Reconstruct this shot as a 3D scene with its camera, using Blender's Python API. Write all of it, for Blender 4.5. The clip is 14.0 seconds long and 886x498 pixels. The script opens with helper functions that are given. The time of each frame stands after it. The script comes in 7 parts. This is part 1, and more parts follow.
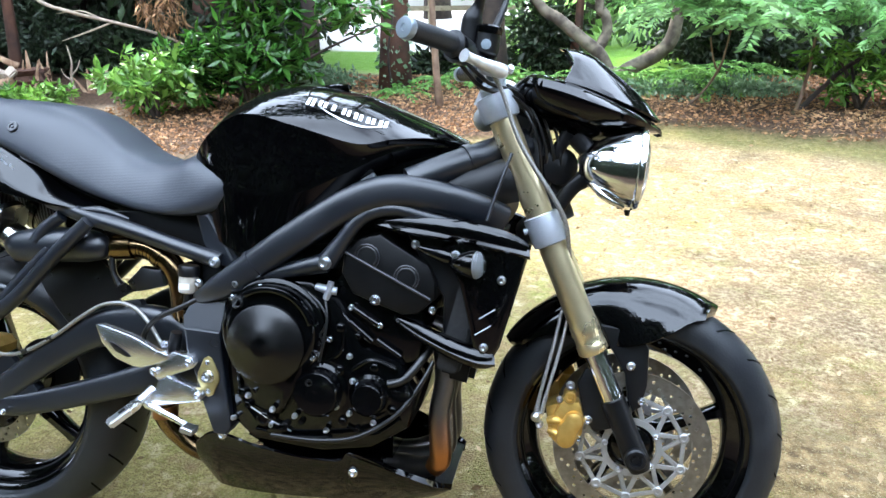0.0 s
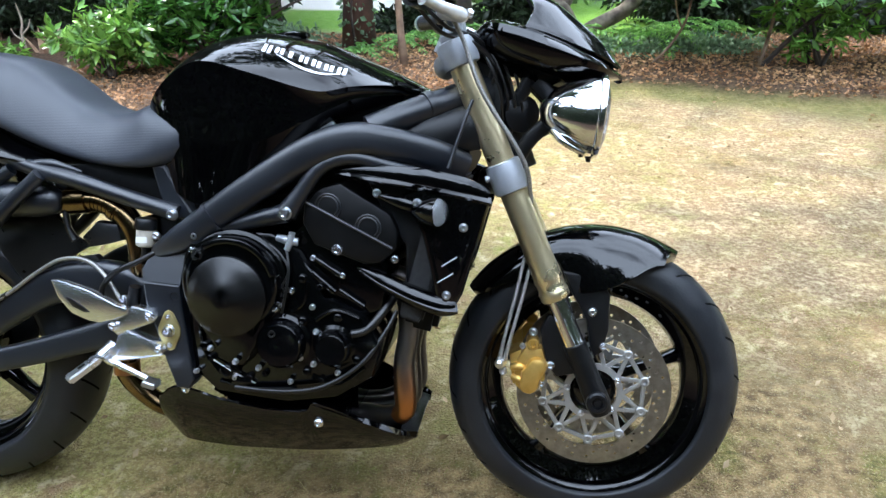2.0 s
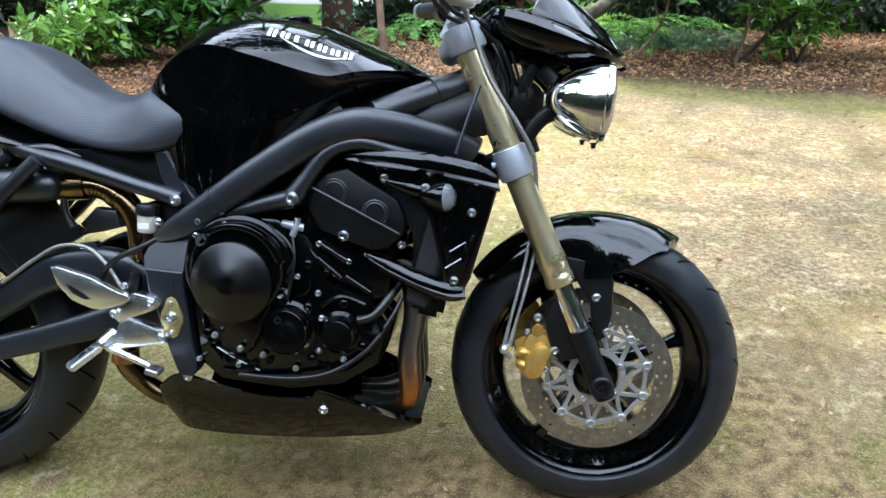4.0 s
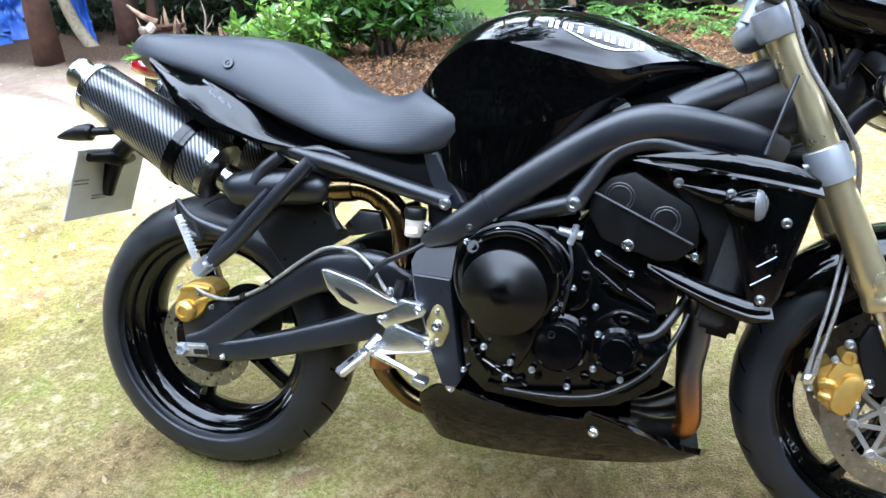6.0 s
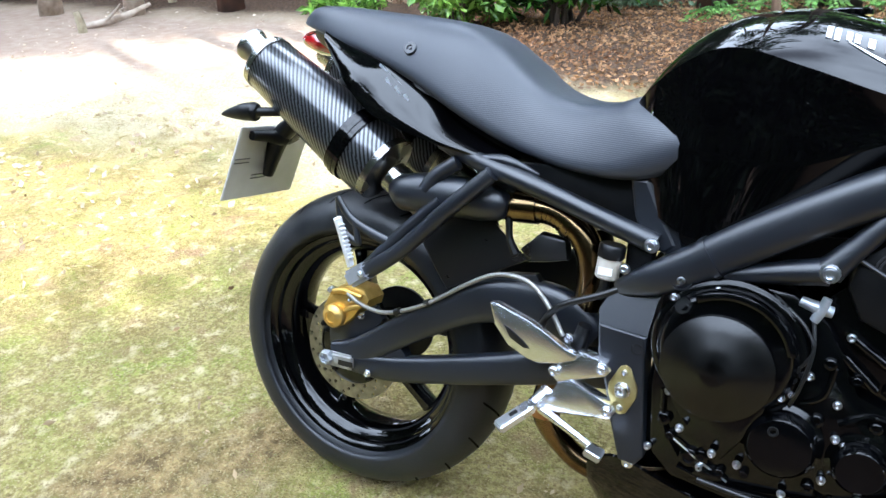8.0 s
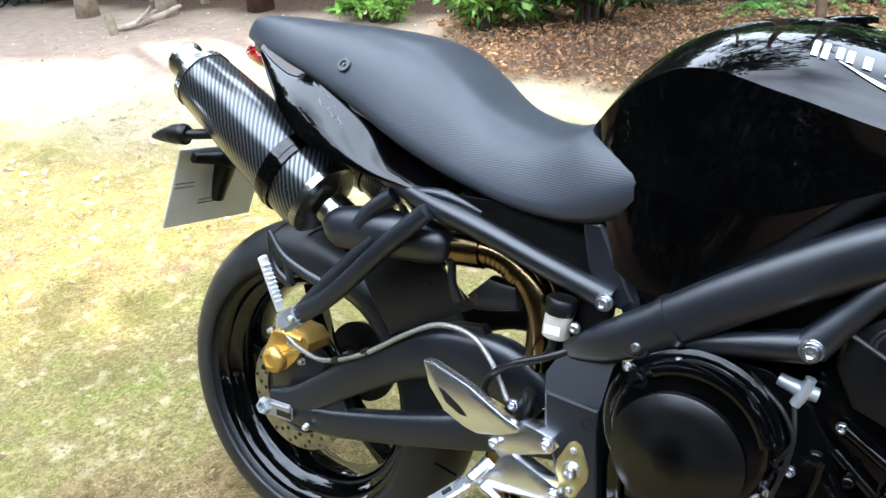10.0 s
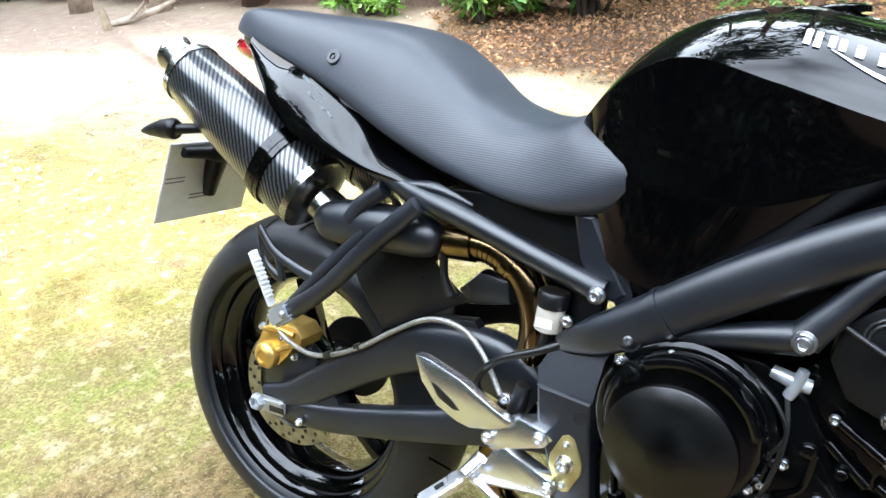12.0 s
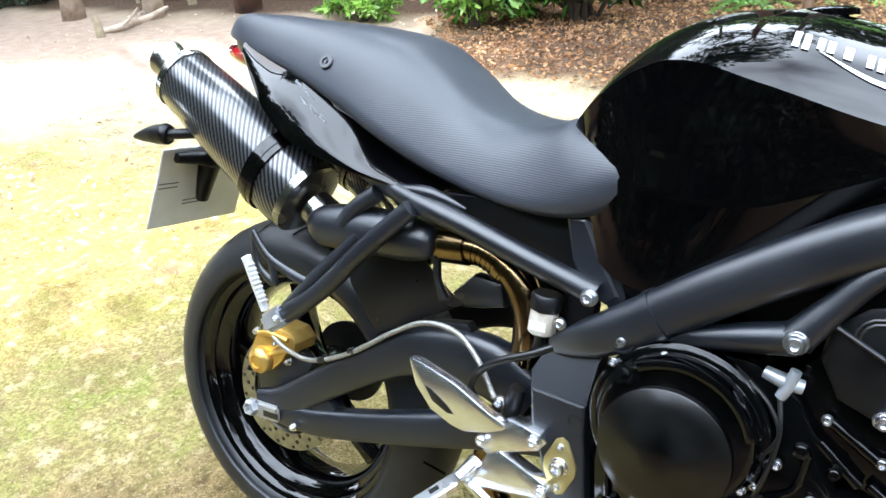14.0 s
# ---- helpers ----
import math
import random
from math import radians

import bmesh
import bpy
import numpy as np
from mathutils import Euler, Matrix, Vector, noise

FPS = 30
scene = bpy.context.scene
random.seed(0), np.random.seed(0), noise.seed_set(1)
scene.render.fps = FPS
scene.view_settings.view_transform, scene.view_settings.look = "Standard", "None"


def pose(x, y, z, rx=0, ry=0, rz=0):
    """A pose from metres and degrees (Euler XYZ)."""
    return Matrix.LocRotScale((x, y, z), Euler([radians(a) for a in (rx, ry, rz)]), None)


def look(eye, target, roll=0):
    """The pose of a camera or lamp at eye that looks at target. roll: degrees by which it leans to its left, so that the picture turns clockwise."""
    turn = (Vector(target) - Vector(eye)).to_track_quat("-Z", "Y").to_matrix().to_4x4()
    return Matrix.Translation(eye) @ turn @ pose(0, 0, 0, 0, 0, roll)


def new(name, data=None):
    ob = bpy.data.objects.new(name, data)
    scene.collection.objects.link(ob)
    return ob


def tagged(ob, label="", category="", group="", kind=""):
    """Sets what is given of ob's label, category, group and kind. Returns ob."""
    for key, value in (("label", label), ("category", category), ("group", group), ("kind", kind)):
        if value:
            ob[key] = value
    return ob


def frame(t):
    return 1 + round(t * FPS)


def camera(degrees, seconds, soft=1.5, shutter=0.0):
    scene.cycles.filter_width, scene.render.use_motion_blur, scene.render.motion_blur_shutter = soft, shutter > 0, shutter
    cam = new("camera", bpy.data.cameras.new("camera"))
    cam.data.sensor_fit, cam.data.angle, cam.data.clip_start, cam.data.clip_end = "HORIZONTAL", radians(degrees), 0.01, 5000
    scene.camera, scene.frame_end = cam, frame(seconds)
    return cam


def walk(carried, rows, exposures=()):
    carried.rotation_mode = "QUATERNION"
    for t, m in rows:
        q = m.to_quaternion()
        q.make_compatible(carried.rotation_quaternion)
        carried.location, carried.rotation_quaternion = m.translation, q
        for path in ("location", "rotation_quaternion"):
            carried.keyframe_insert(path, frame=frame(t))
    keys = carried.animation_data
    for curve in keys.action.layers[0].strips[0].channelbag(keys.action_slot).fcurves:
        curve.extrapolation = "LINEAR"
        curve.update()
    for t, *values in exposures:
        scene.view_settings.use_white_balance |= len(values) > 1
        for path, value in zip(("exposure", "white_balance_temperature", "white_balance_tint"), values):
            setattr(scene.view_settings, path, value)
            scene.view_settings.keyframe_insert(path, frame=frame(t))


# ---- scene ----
cam = camera(62.0, 14.0)
EXPOSURES = [(0.0, 1.16, 6300, 8.5), (1.0, 0.96, 6300, 8.5), (2.0, 0.76, 6350, 9), (4.5, 0.80, 6350, 9), (5.0, 1.04, 6250, 9), (5.5, 1.5, 6200, 9.5), (6.0, 1.31, 6300, 10), (7.0, 1.18, 6300, 9.5), (8.0, 1.1, 6350, 9), (8.5, 0.96, 6350, 9), (9.2, 0.97, 6400, 9), (11.5, 1.41, 6850, 8.5), (14.0, 1.41, 6850, 8.5)]
PATH = [
    (0, (1.234, -1.242, 1.209), (0.931, 0.595, 0.477), -1.2),
    (0.5, (1.241, -1.24, 1.201), (0.977, 0.596, 0.455), -1.1),
    (1, (1.242, -1.239, 1.195), (1.004, 0.59, 0.422), -1.0),
    (1.5, (1.246, -1.243, 1.187), (1.016, 0.577, 0.39), -1.2),
    (2, (1.247, -1.247, 1.181), (1.031, 0.563, 0.357), -1.0),
    (2.2, (1.246, -1.25, 1.178), (1.038, 0.556, 0.343), -0.9),
    (4.3, (1.166, -1.263, 1.163), (1.026, 0.55, 0.331), -0.1),
    (4.5, (1.15, -1.26, 1.164), (1.011, 0.552, 0.329), -0.1),
    (5, (1.091, -1.259, 1.152), (0.879, 0.544, 0.314), -1.1),
    (5.5, (1.007, -1.242, 1.15), (0.619, 0.534, 0.315), -2.8),
    (6, (0.957, -1.188, 1.153), (0.393, 0.538, 0.316), -4.5),
    (6.5, (0.936, -1.118, 1.167), (0.207, 0.548, 0.333), -5.7),
    (7, (0.895, -1.095, 1.166), (0.051, 0.523, 0.348), -5.9),
    (7.5, (0.84, -1.045, 1.169), (0.021, 0.534, 0.255), -3.1),
    (8, (0.8, -0.985, 1.169), (-0.099, 0.555, 0.263), -3.1),
    (8.5, (0.823, -0.892, 1.156), (-0.169, 0.592, 0.254), -2.6),
    (9, (0.841, -0.795, 1.158), (-0.167, 0.679, 0.257), -3.5),
    (9.2, (0.845, -0.768, 1.157), (-0.161, 0.706, 0.255), -4.2),
    (11.5, (0.861, -0.741, 1.148), (-0.141, 0.729, 0.234), -4.7),
    (12, (0.859, -0.739, 1.147), (-0.137, 0.73, 0.225), -4.8),
    (12.5, (0.858, -0.74, 1.145), (-0.135, 0.731, 0.224), -4.9),
    (13, (0.86, -0.74, 1.145), (-0.128, 0.735, 0.225), -4.8),
    (13.5, (0.862, -0.739, 1.145), (-0.128, 0.736, 0.227), -4.8),
    (14, (0.862, -0.74, 1.145), (-0.125, 0.743, 0.235), -4.9),
]
walk(cam, [(t, look(eye, target, roll)) for t, eye, target, roll in PATH],
     exposures=EXPOSURES)


# ---- light ----
world = bpy.data.worlds.new("sky")
scene.world = world
world.use_nodes = True
SUN_EL, SUN_AZ = radians(58), radians(150)   # azimuth of the way to the sun, from +x to +y
wn = world.node_tree.nodes
sky = wn.new("ShaderNodeTexSky")
sky.sky_type = "NISHITA"
sky.sun_disc = False
sky.sun_elevation = SUN_EL
sky.sun_rotation = radians(90) - SUN_AZ
sky.dust_density = 2.0
wn["Background"].inputs["Strength"].default_value = 0.15
# broken white cloud over the whole blue sky
wl = world.node_tree.links
way = wn.new("ShaderNodeTexCoord")
cloud = wn.new("ShaderNodeTexNoise")
cloud.inputs["Scale"].default_value, cloud.inputs["Detail"].default_value = 1.9, 8
cover = wn.new("ShaderNodeMapRange")
cover.inputs["From Min"].default_value, cover.inputs["From Max"].default_value = 0.30, 0.50
both = wn.new("ShaderNodeMix")
both.data_type = "RGBA"
both.inputs[7].default_value = (24.0, 28.2, 35.0, 1)
wl.new(way.outputs["Generated"], cloud.inputs["Vector"])
wl.new(cloud.outputs[0], cover.inputs["Value"])
wl.new(cover.outputs[0], both.inputs[0])
wl.new(sky.outputs[0], both.inputs[6])
wl.new(both.outputs[2], wn["Background"].inputs[0])
sun_data = bpy.data.lights.new("sun", "SUN")
sun_data.energy, sun_data.angle, sun_data.color = 5.0, radians(1.2), (1.0, 0.97, 0.92)
sun = new("sun", sun_data)
to_sun = Vector((math.cos(SUN_EL) * math.cos(SUN_AZ), math.cos(SUN_EL) * math.sin(SUN_AZ), math.sin(SUN_EL)))
sun.matrix_world = look(to_sun * 30, (0, 0, 0))
sun.location = to_sun * 30


# ---- materials ----
def mat(name, color, rough=0.5, metal=0.0, color2=None, scale=20.0, bump=0.0, bump_scale=None, coat=0.0, rough2=None, detail=6.0, mix_lo=0.35, mix_hi=0.65, spec=0.5, island=0.0, coat_ior=1.5):
    """A node material: two colours mixed by noise, roughness that varies, a fine relief."""
    m = bpy.data.materials.new(name)
    m.use_nodes = True
    n, l = m.node_tree.nodes, m.node_tree.links
    b = n["Principled BSDF"]
    b.inputs["Metallic"].default_value = metal
    b.inputs["Roughness"].default_value = rough
    b.inputs["Specular IOR Level"].default_value = spec
    b.inputs["Coat Weight"].default_value = coat
    b.inputs["Coat Roughness"].default_value = 0.03
    b.inputs["Coat IOR"].default_value = coat_ior
    tc = n.new("ShaderNodeTexCoord")
    no = n.new("ShaderNodeTexNoise")
    no.inputs["Scale"].default_value, no.inputs["Detail"].default_value = scale, detail
    l.new(tc.outputs["Object"], no.inputs["Vector"])
    ramp = n.new("ShaderNodeMapRange")
    ramp.inputs["From Min"].default_value, ramp.inputs["From Max"].default_value = mix_lo, mix_hi
    l.new(no.outputs[0], ramp.inputs["Value"])
    mix = n.new("ShaderNodeMix")
    mix.data_type = "RGBA"
    mix.inputs[6].default_value = (*color, 1)
    mix.inputs[7].default_value = (*(color2 or [c * 0.8 for c in color]), 1)
    l.new(ramp.outputs[0], mix.inputs[0])
    last = mix.outputs[2]
    if island:
        geo = n.new("ShaderNodeNewGeometry")
        mr = n.new("ShaderNodeMapRange")
        mr.inputs["To Min"].default_value, mr.inputs["To Max"].default_value = 1 - island, 1 + island
        l.new(geo.outputs["Random Per Island"], mr.inputs["Value"])
        hsv = n.new("ShaderNodeHueSaturation")
        l.new(mr.outputs[0], hsv.inputs["Value"])
        l.new(last, hsv.inputs["Color"])
        last = hsv.outputs[0]
    l.new(last, b.inputs["Base Color"])
    if rough2 is not None:
        rr = n.new("ShaderNodeMapRange")
        rr.inputs["To Min"].default_value, rr.inputs["To Max"].default_value = rough, rough2
        l.new(ramp.outputs[0], rr.inputs["Value"])
        l.new(rr.outputs[0], b.inputs["Roughness"])
    if bump:
        nb = n.new("ShaderNodeTexNoise")
        nb.inputs["Scale"].default_value, nb.inputs["Detail"].default_value = bump_scale or scale * 4, 3
        l.new(tc.outputs["Object"], nb.inputs["Vector"])
        bp = n.new("ShaderNodeBump")
        bp.inputs["Strength"].default_value, bp.inputs["Distance"].default_value = bump, 0.002
        l.new(nb.outputs[0], bp.inputs["Height"])
        l.new(bp.outputs[0], b.inputs["Normal"])
    return m


GLOSS = mat("black gloss paint", (0.0006, 0.0006, 0.0008), 0.05, 0, (0.001, 0.001, 0.0013), 6, coat=1.0, rough2=0.08, spec=0.0, coat_ior=1.46)
SATIN = mat("satin black paint", (0.0026, 0.0043, 0.0080), 0.34, 0, (0.0038, 0.0060, 0.0106), 9, bump=0.05, bump_scale=900, rough2=0.42, spec=0.75)
ENGINE = mat("black engine enamel", (0.0007, 0.0008, 0.0010), 0.07, 0, (0.0012, 0.0013, 0.0017), 14, bump=0.02, bump_scale=300, rough2=0.12, spec=0.32)
COVER = mat("brushed black cover", (0.0006, 0.0006, 0.0008), 0.20, 0, (0.0012, 0.0012, 0.0015), 30, rough2=0.24, spec=0.42)
RUBBER = mat("tyre rubber", (0.0055, 0.0068, 0.0092), 0.38, 0, (0.0105, 0.0122, 0.0152), 22, bump=0.2, bump_scale=240, rough2=0.5, spec=0.5)
PLASTIC = mat("black plastic", (0.0020, 0.0023, 0.0030), 0.34, 0, (0.0036, 0.0040, 0.0050), 18, bump=0.12, bump_scale=600, rough2=0.44, spec=0.32)
MOULDED = mat("moulded black plastic", (0.0045, 0.0048, 0.0055), 0.27, 0, (0.0070, 0.0074, 0.0084), 12, bump=0.06, bump_scale=500, rough2=0.36, spec=0.8)
CHROME = mat("chrome", (0.82, 0.83, 0.85), 0.06, 1, (0.72, 0.72, 0.73), 12, rough2=0.14)
SILVER = mat("polished aluminium", (0.78, 0.80, 0.84), 0.26, 1, (0.73, 0.75, 0.79), 5, rough2=0.29, mix_lo=0.2, mix_hi=0.8)
CASTING = mat("silver painted casting", (0.43, 0.455, 0.49), 0.36, 0.6, (0.35, 0.37, 0.40), 30, rough2=0.5, bump=0.1, bump_scale=500)
STEEL = mat("ground steel disc", (0.38, 0.365, 0.335), 0.28, 1, (0.26, 0.245, 0.215), 60, rough2=0.42)
GOLD = mat("gold anodised alloy", (0.74, 0.635, 0.40), 0.26, 0.9, (0.65, 0.545, 0.33), 14, rough2=0.36)
CALIPER = mat("gold caliper casting", (0.74, 0.49, 0.15), 0.32, 0.85, (0.58, 0.36, 0.09), 30, rough2=0.46, bump=0.15, bump_scale=300)
PIPE = mat("heat tinted steel pipe", (0.26, 0.18, 0.09), 0.12, 1, (0.09, 0.055, 0.028), 9, rough2=0.24)
HEADER = mat("heat blued header pipe", (0.20, 0.19, 0.19), 0.3, 1, (0.15, 0.14, 0.14), 5, rough2=0.45)
COPPER = mat("straw burnt header bend", (0.5, 0.24, 0.10), 0.3, 1, (0.30, 0.15, 0.08), 16, rough2=0.45)
HEATED = mat("heat tinted header pipe", (0.46, 0.20, 0.075), 0.3, 1, (0.17, 0.165, 0.17), 5, rough2=0.45)
hn, hl = HEATED.node_tree.nodes, HEATED.node_tree.links
hs, hm = hn.new("ShaderNodeSeparateXYZ"), hn.new("ShaderNodeMapRange")
hm.inputs["From Min"].default_value, hm.inputs["From Max"].default_value = 0.275, 0.365
hl.new(hn["Texture Coordinate"].outputs["Object"], hs.inputs[0])
hl.new(hs.outputs["Z"], hm.inputs["Value"])
hl.new(hm.outputs[0], hn["Mix"].inputs[0])
PLATE = mat("white reflective plate", (0.72, 0.72, 0.70), 0.4, 0, (0.64, 0.64, 0.61), 15)
PRINT = mat("grey print", (0.16, 0.16, 0.17), 0.5)
LOGO = mat("white silver transfer", (0.80, 0.81, 0.82), 0.2, 0.0, (0.74, 0.75, 0.76), 40, coat=1.0)
RED = mat("red tail lens", (0.45, 0.01, 0.015), 0.12, 0, (0.32, 0.008, 0.01), 30, coat=1.0)
BRAID = mat("braided steel hose", (0.42, 0.41, 0.38), 0.4, 0.8, (0.22, 0.21, 0.20), 420, rough2=0.5, bump=0.4, bump_scale=900)
BLACKHOSE = mat("black rubber hose", (0.004, 0.004, 0.0045), 0.34, 0, (0.007, 0.007, 0.007), 60)
FLUID = mat("milky fluid pot", (0.44, 0.415, 0.36), 0.3, 0, (0.36, 0.32, 0.26), 25)
ZINC = mat("yellow zinc plate", (0.45, 0.38, 0.17), 0.38, 0.8, (0.34, 0.27, 0.11), 40, rough2=0.5)
CORE = mat("radiator core", (0.012, 0.012, 0.013), 0.6, 0.2, (0.02, 0.02, 0.02), 90)
DULLCHROME = mat("dull polished steel", (0.46, 0.46, 0.45), 0.2, 1, (0.36, 0.355, 0.34), 14, rough2=0.3)
GROOVEDARK = mat("near-black strip for groove shade", (0.002, 0.002, 0.002), 0.8, 0, (0.003, 0.003, 0.003), 40, spec=0.05)
CAMGREY = mat("dark grey cast cover", (0.0020, 0.0022, 0.0026), 0.38, 0, (0.0034, 0.0036, 0.0042), 30, bump=0.15, bump_scale=500, rough2=0.46, spec=0.22)
ALLOY = mat("satin grey alloy", (0.50, 0.50, 0.50), 0.42, 0.85, (0.42, 0.42, 0.41), 30, rough2=0.5)
PEG = mat("bright cast alloy", (0.86, 0.87, 0.89), 0.38, 0.35, (0.74, 0.75, 0.77), 40, rough2=0.5)
GREYLENS = mat("grey bar end", (0.36, 0.42, 0.46), 0.32, 0.7, (0.28, 0.33, 0.37), 30)


def glass_mat(name, color, rough=0.03, weight=0.9):
    m = bpy.data.materials.new(name)
    m.use_nodes = True
    b = m.node_tree.nodes["Principled BSDF"]
    b.inputs["Base Color"].default_value = (*color, 1)
    b.inputs["Roughness"].default_value = rough
    b.inputs["Transmission Weight"].default_value = weight
    b.inputs["IOR"].default_value = 1.45
    return m


LENS = glass_mat("clear lamp lens", (0.95, 0.97, 0.98))



# the cap is turned on a lathe: its fine grooves run round its centre
turned = COVER.node_tree.nodes["Principled BSDF"]
turned.inputs["Anisotropic"].default_value = 0.8
grooves_way = COVER.node_tree.nodes.new("ShaderNodeTangent")
grooves_way.direction_type, grooves_way.axis = "RADIAL", "Y"
COVER.node_tree.links.new(grooves_way.outputs[0], turned.inputs["Tangent"])


def stripes_mat(name, kind):
    """Carbon twill (diagonal bands over the sleeve) and ribbed seat vinyl."""
    m = bpy.data.materials.new(name)
    m.use_nodes = True
    n, l = m.node_tree.nodes, m.node_tree.links
    b = n["Principled BSDF"]
    if kind == "carbon":
        uv = n.new("ShaderNodeUVMap")
        uv.uv_map = "UVMap"
        w = n.new("ShaderNodeTexWave")
        w.wave_type, w.bands_direction, w.wave_profile = "BANDS", "DIAGONAL", "SIN"
        w.inputs["Scale"].default_value = 6.0
        w.inputs["Distortion"].default_value = 0.12
        l.new(uv.outputs[0], w.inputs["Vector"])
        ramp = n.new("ShaderNodeValToRGB")
        ramp.color_ramp.elements[0].position, ramp.color_ramp.elements[1].position = 0.44, 0.56
        ramp.color_ramp.elements[0].color = (0.006, 0.006, 0.007, 1)
        ramp.color_ramp.elements[1].color = (0.085, 0.09, 0.098, 1)
        l.new(w.outputs[0], ramp.inputs[0])
        l.new(ramp.outputs[0], b.inputs["Base Color"])
        b.inputs["Roughness"].default_value = 0.36
        b.inputs["Metallic"].default_value = 0.7
        b.inputs["Coat Weight"].default_value = 1.0
        b.inputs["Coat Roughness"].default_value = 0.14
    else:
        tc = n.new("ShaderNodeTexCoord")
        w = n.new("ShaderNodeTexWave")
        w.wave_type, w.bands_direction = "BANDS", "Z"
        w.inputs["Scale"].default_value = 105.0
        w.inputs["Distortion"].default_value = 0.35
        w.inputs["Detail Scale"].default_value = 0.4
        l.new(tc.outputs["Object"], w.inputs["Vector"])
        no = n.new("ShaderNodeTexNoise")
        no.inputs["Scale"].default_value = 700
        l.new(tc.outputs["Object"], no.inputs["Vector"])
        add = n.new("ShaderNodeMath")
        add.operation = "MULTIPLY_ADD"
        add.inputs[1].default_value = 0.7
        split, fade, ribs = n.new("ShaderNodeSeparateXYZ"), n.new("ShaderNodeMapRange"), n.new("ShaderNodeMath")
        fade.inputs["From Min"].default_value, fade.inputs["From Max"].default_value = 0.875, 0.825
        ribs.operation = "MULTIPLY"
        l.new(tc.outputs["Object"], split.inputs[0])
        l.new(split.outputs["Z"], fade.inputs["Value"])
        l.new(w.outputs[0], ribs.inputs[0])
        l.new(fade.outputs[0], ribs.inputs[1])
        l.new(ribs.outputs[0], add.inputs[0])
        l.new(no.outputs[0], add.inputs[2])
        bp = n.new("ShaderNodeBump")
        bp.inputs["Strength"].default_value, bp.inputs["Distance"].default_value = 0.26, 0.0008
        l.new(add.outputs[0], bp.inputs["Height"])
        l.new(bp.outputs[0], b.inputs["Normal"])
        n2 = n.new("ShaderNodeTexNoise")
        n2.inputs["Scale"].default_value = 8
        l.new(tc.outputs["Object"], n2.inputs["Vector"])
        mx = n.new("ShaderNodeMix")
        mx.data_type = "RGBA"
        mx.inputs[6].default_value, mx.inputs[7].default_value = (0.0175, 0.0210, 0.0295, 1), (0.025, 0.0295, 0.039, 1)
        l.new(n2.outputs[0], mx.inputs[0])
        l.new(mx.outputs[2], b.inputs["Base Color"])
        b.inputs["Roughness"].default_value = 0.42
        b.inputs["Specular IOR Level"].default_value = 0.6
    return m


CARBON = stripes_mat("carbon fibre twill", "carbon")
VINYL = stripes_mat("ribbed seat vinyl", "seat")


def leaf_mat(name, c1, c2, rough=0.4, trans=0.3, island=0.35, scale=1.2):
    m = mat(name, c1, rough, 0, c2, scale, island=island, mix_lo=0.3, mix_hi=0.7)
    n, l = m.node_tree.nodes, m.node_tree.links
    b = n["Principled BSDF"]
    tr = n.new("ShaderNodeBsdfTranslucent")
    l.new(b.inputs["Base Color"].links[0].from_socket, tr.inputs[0])
    ms = n.new("ShaderNodeMixShader")
    ms.inputs[0].default_value = trans
    l.new(b.outputs[0], ms.inputs[1])
    l.new(tr.outputs[0], ms.inputs[2])
    l.new(ms.outputs[0], n["Material Output"].inputs[0])
    return m


RHODO = leaf_mat("rhododendron leaf", (0.018, 0.072, 0.010), (0.085, 0.215, 0.036), 0.22, 0.18, 0.75, 4)
LIME = leaf_mat("bright shrub leaf", (0.075, 0.20, 0.028), (0.21, 0.38, 0.075), 0.26, 0.3, 0.6, 4)
FERN = leaf_mat("feathery leaf", (0.10, 0.265, 0.05), (0.28, 0.50, 0.14), 0.36, 0.42, 0.5, 3)
CONIFER = leaf_mat("conifer foliage", (0.020, 0.045, 0.016), (0.045, 0.085, 0.03), 0.5, 0.2)
# near-black green: the deep shade of the wood is put into this leaf colour
DARKLEAF = leaf_mat("woodland leaf darkened for shade", (0.009, 0.020, 0.007), (0.026, 0.048, 0.014), 0.5, 0.15)
IVY = leaf_mat("ground cover leaf", (0.11, 0.20, 0.10), (0.22, 0.32, 0.19), 0.4, 0.3)
# lighter than natural foliage: the sun through the fronds is put into the colour
SUMAC = leaf_mat("sumac leaflet with sunlight in its green", (0.20, 0.43, 0.14), (0.42, 0.64, 0.30), 0.34, 0.5, 0.5, 3)
HEDGELEAF = leaf_mat("green hedge leaf", (0.035, 0.085, 0.02), (0.19, 0.31, 0.08), 0.4, 0.3, 0.7, 1.5)
LEVERALLOY = mat("satin silver alloy", (0.80, 0.81, 0.82), 0.5, 0.55, (0.68, 0.69, 0.70), 60, rough2=0.42, bump=0.05, bump_scale=400)
LITTER = leaf_mat("dead leaf", (0.23, 0.105, 0.045), (0.46, 0.27, 0.135), 0.7, 0.15, 0.65)
WHITELEAF = leaf_mat("bleached fallen leaf", (0.78, 0.66, 0.50), (0.62, 0.46, 0.34), 0.6, 0.2, 0.2)
PALELEAF = leaf_mat("pale fallen leaf", (0.46, 0.35, 0.20), (0.36, 0.22, 0.12), 0.6, 0.2, 0.35)
STRAW = leaf_mat("dry grass blade", (0.46, 0.365, 0.165), (0.25, 0.175, 0.075), 0.7, 0.4, 0.32, 9)
GREENBLADE = leaf_mat("green grass blade", (0.16, 0.19, 0.038), (0.31, 0.315, 0.085), 0.6, 0.4, 0.35, 7)
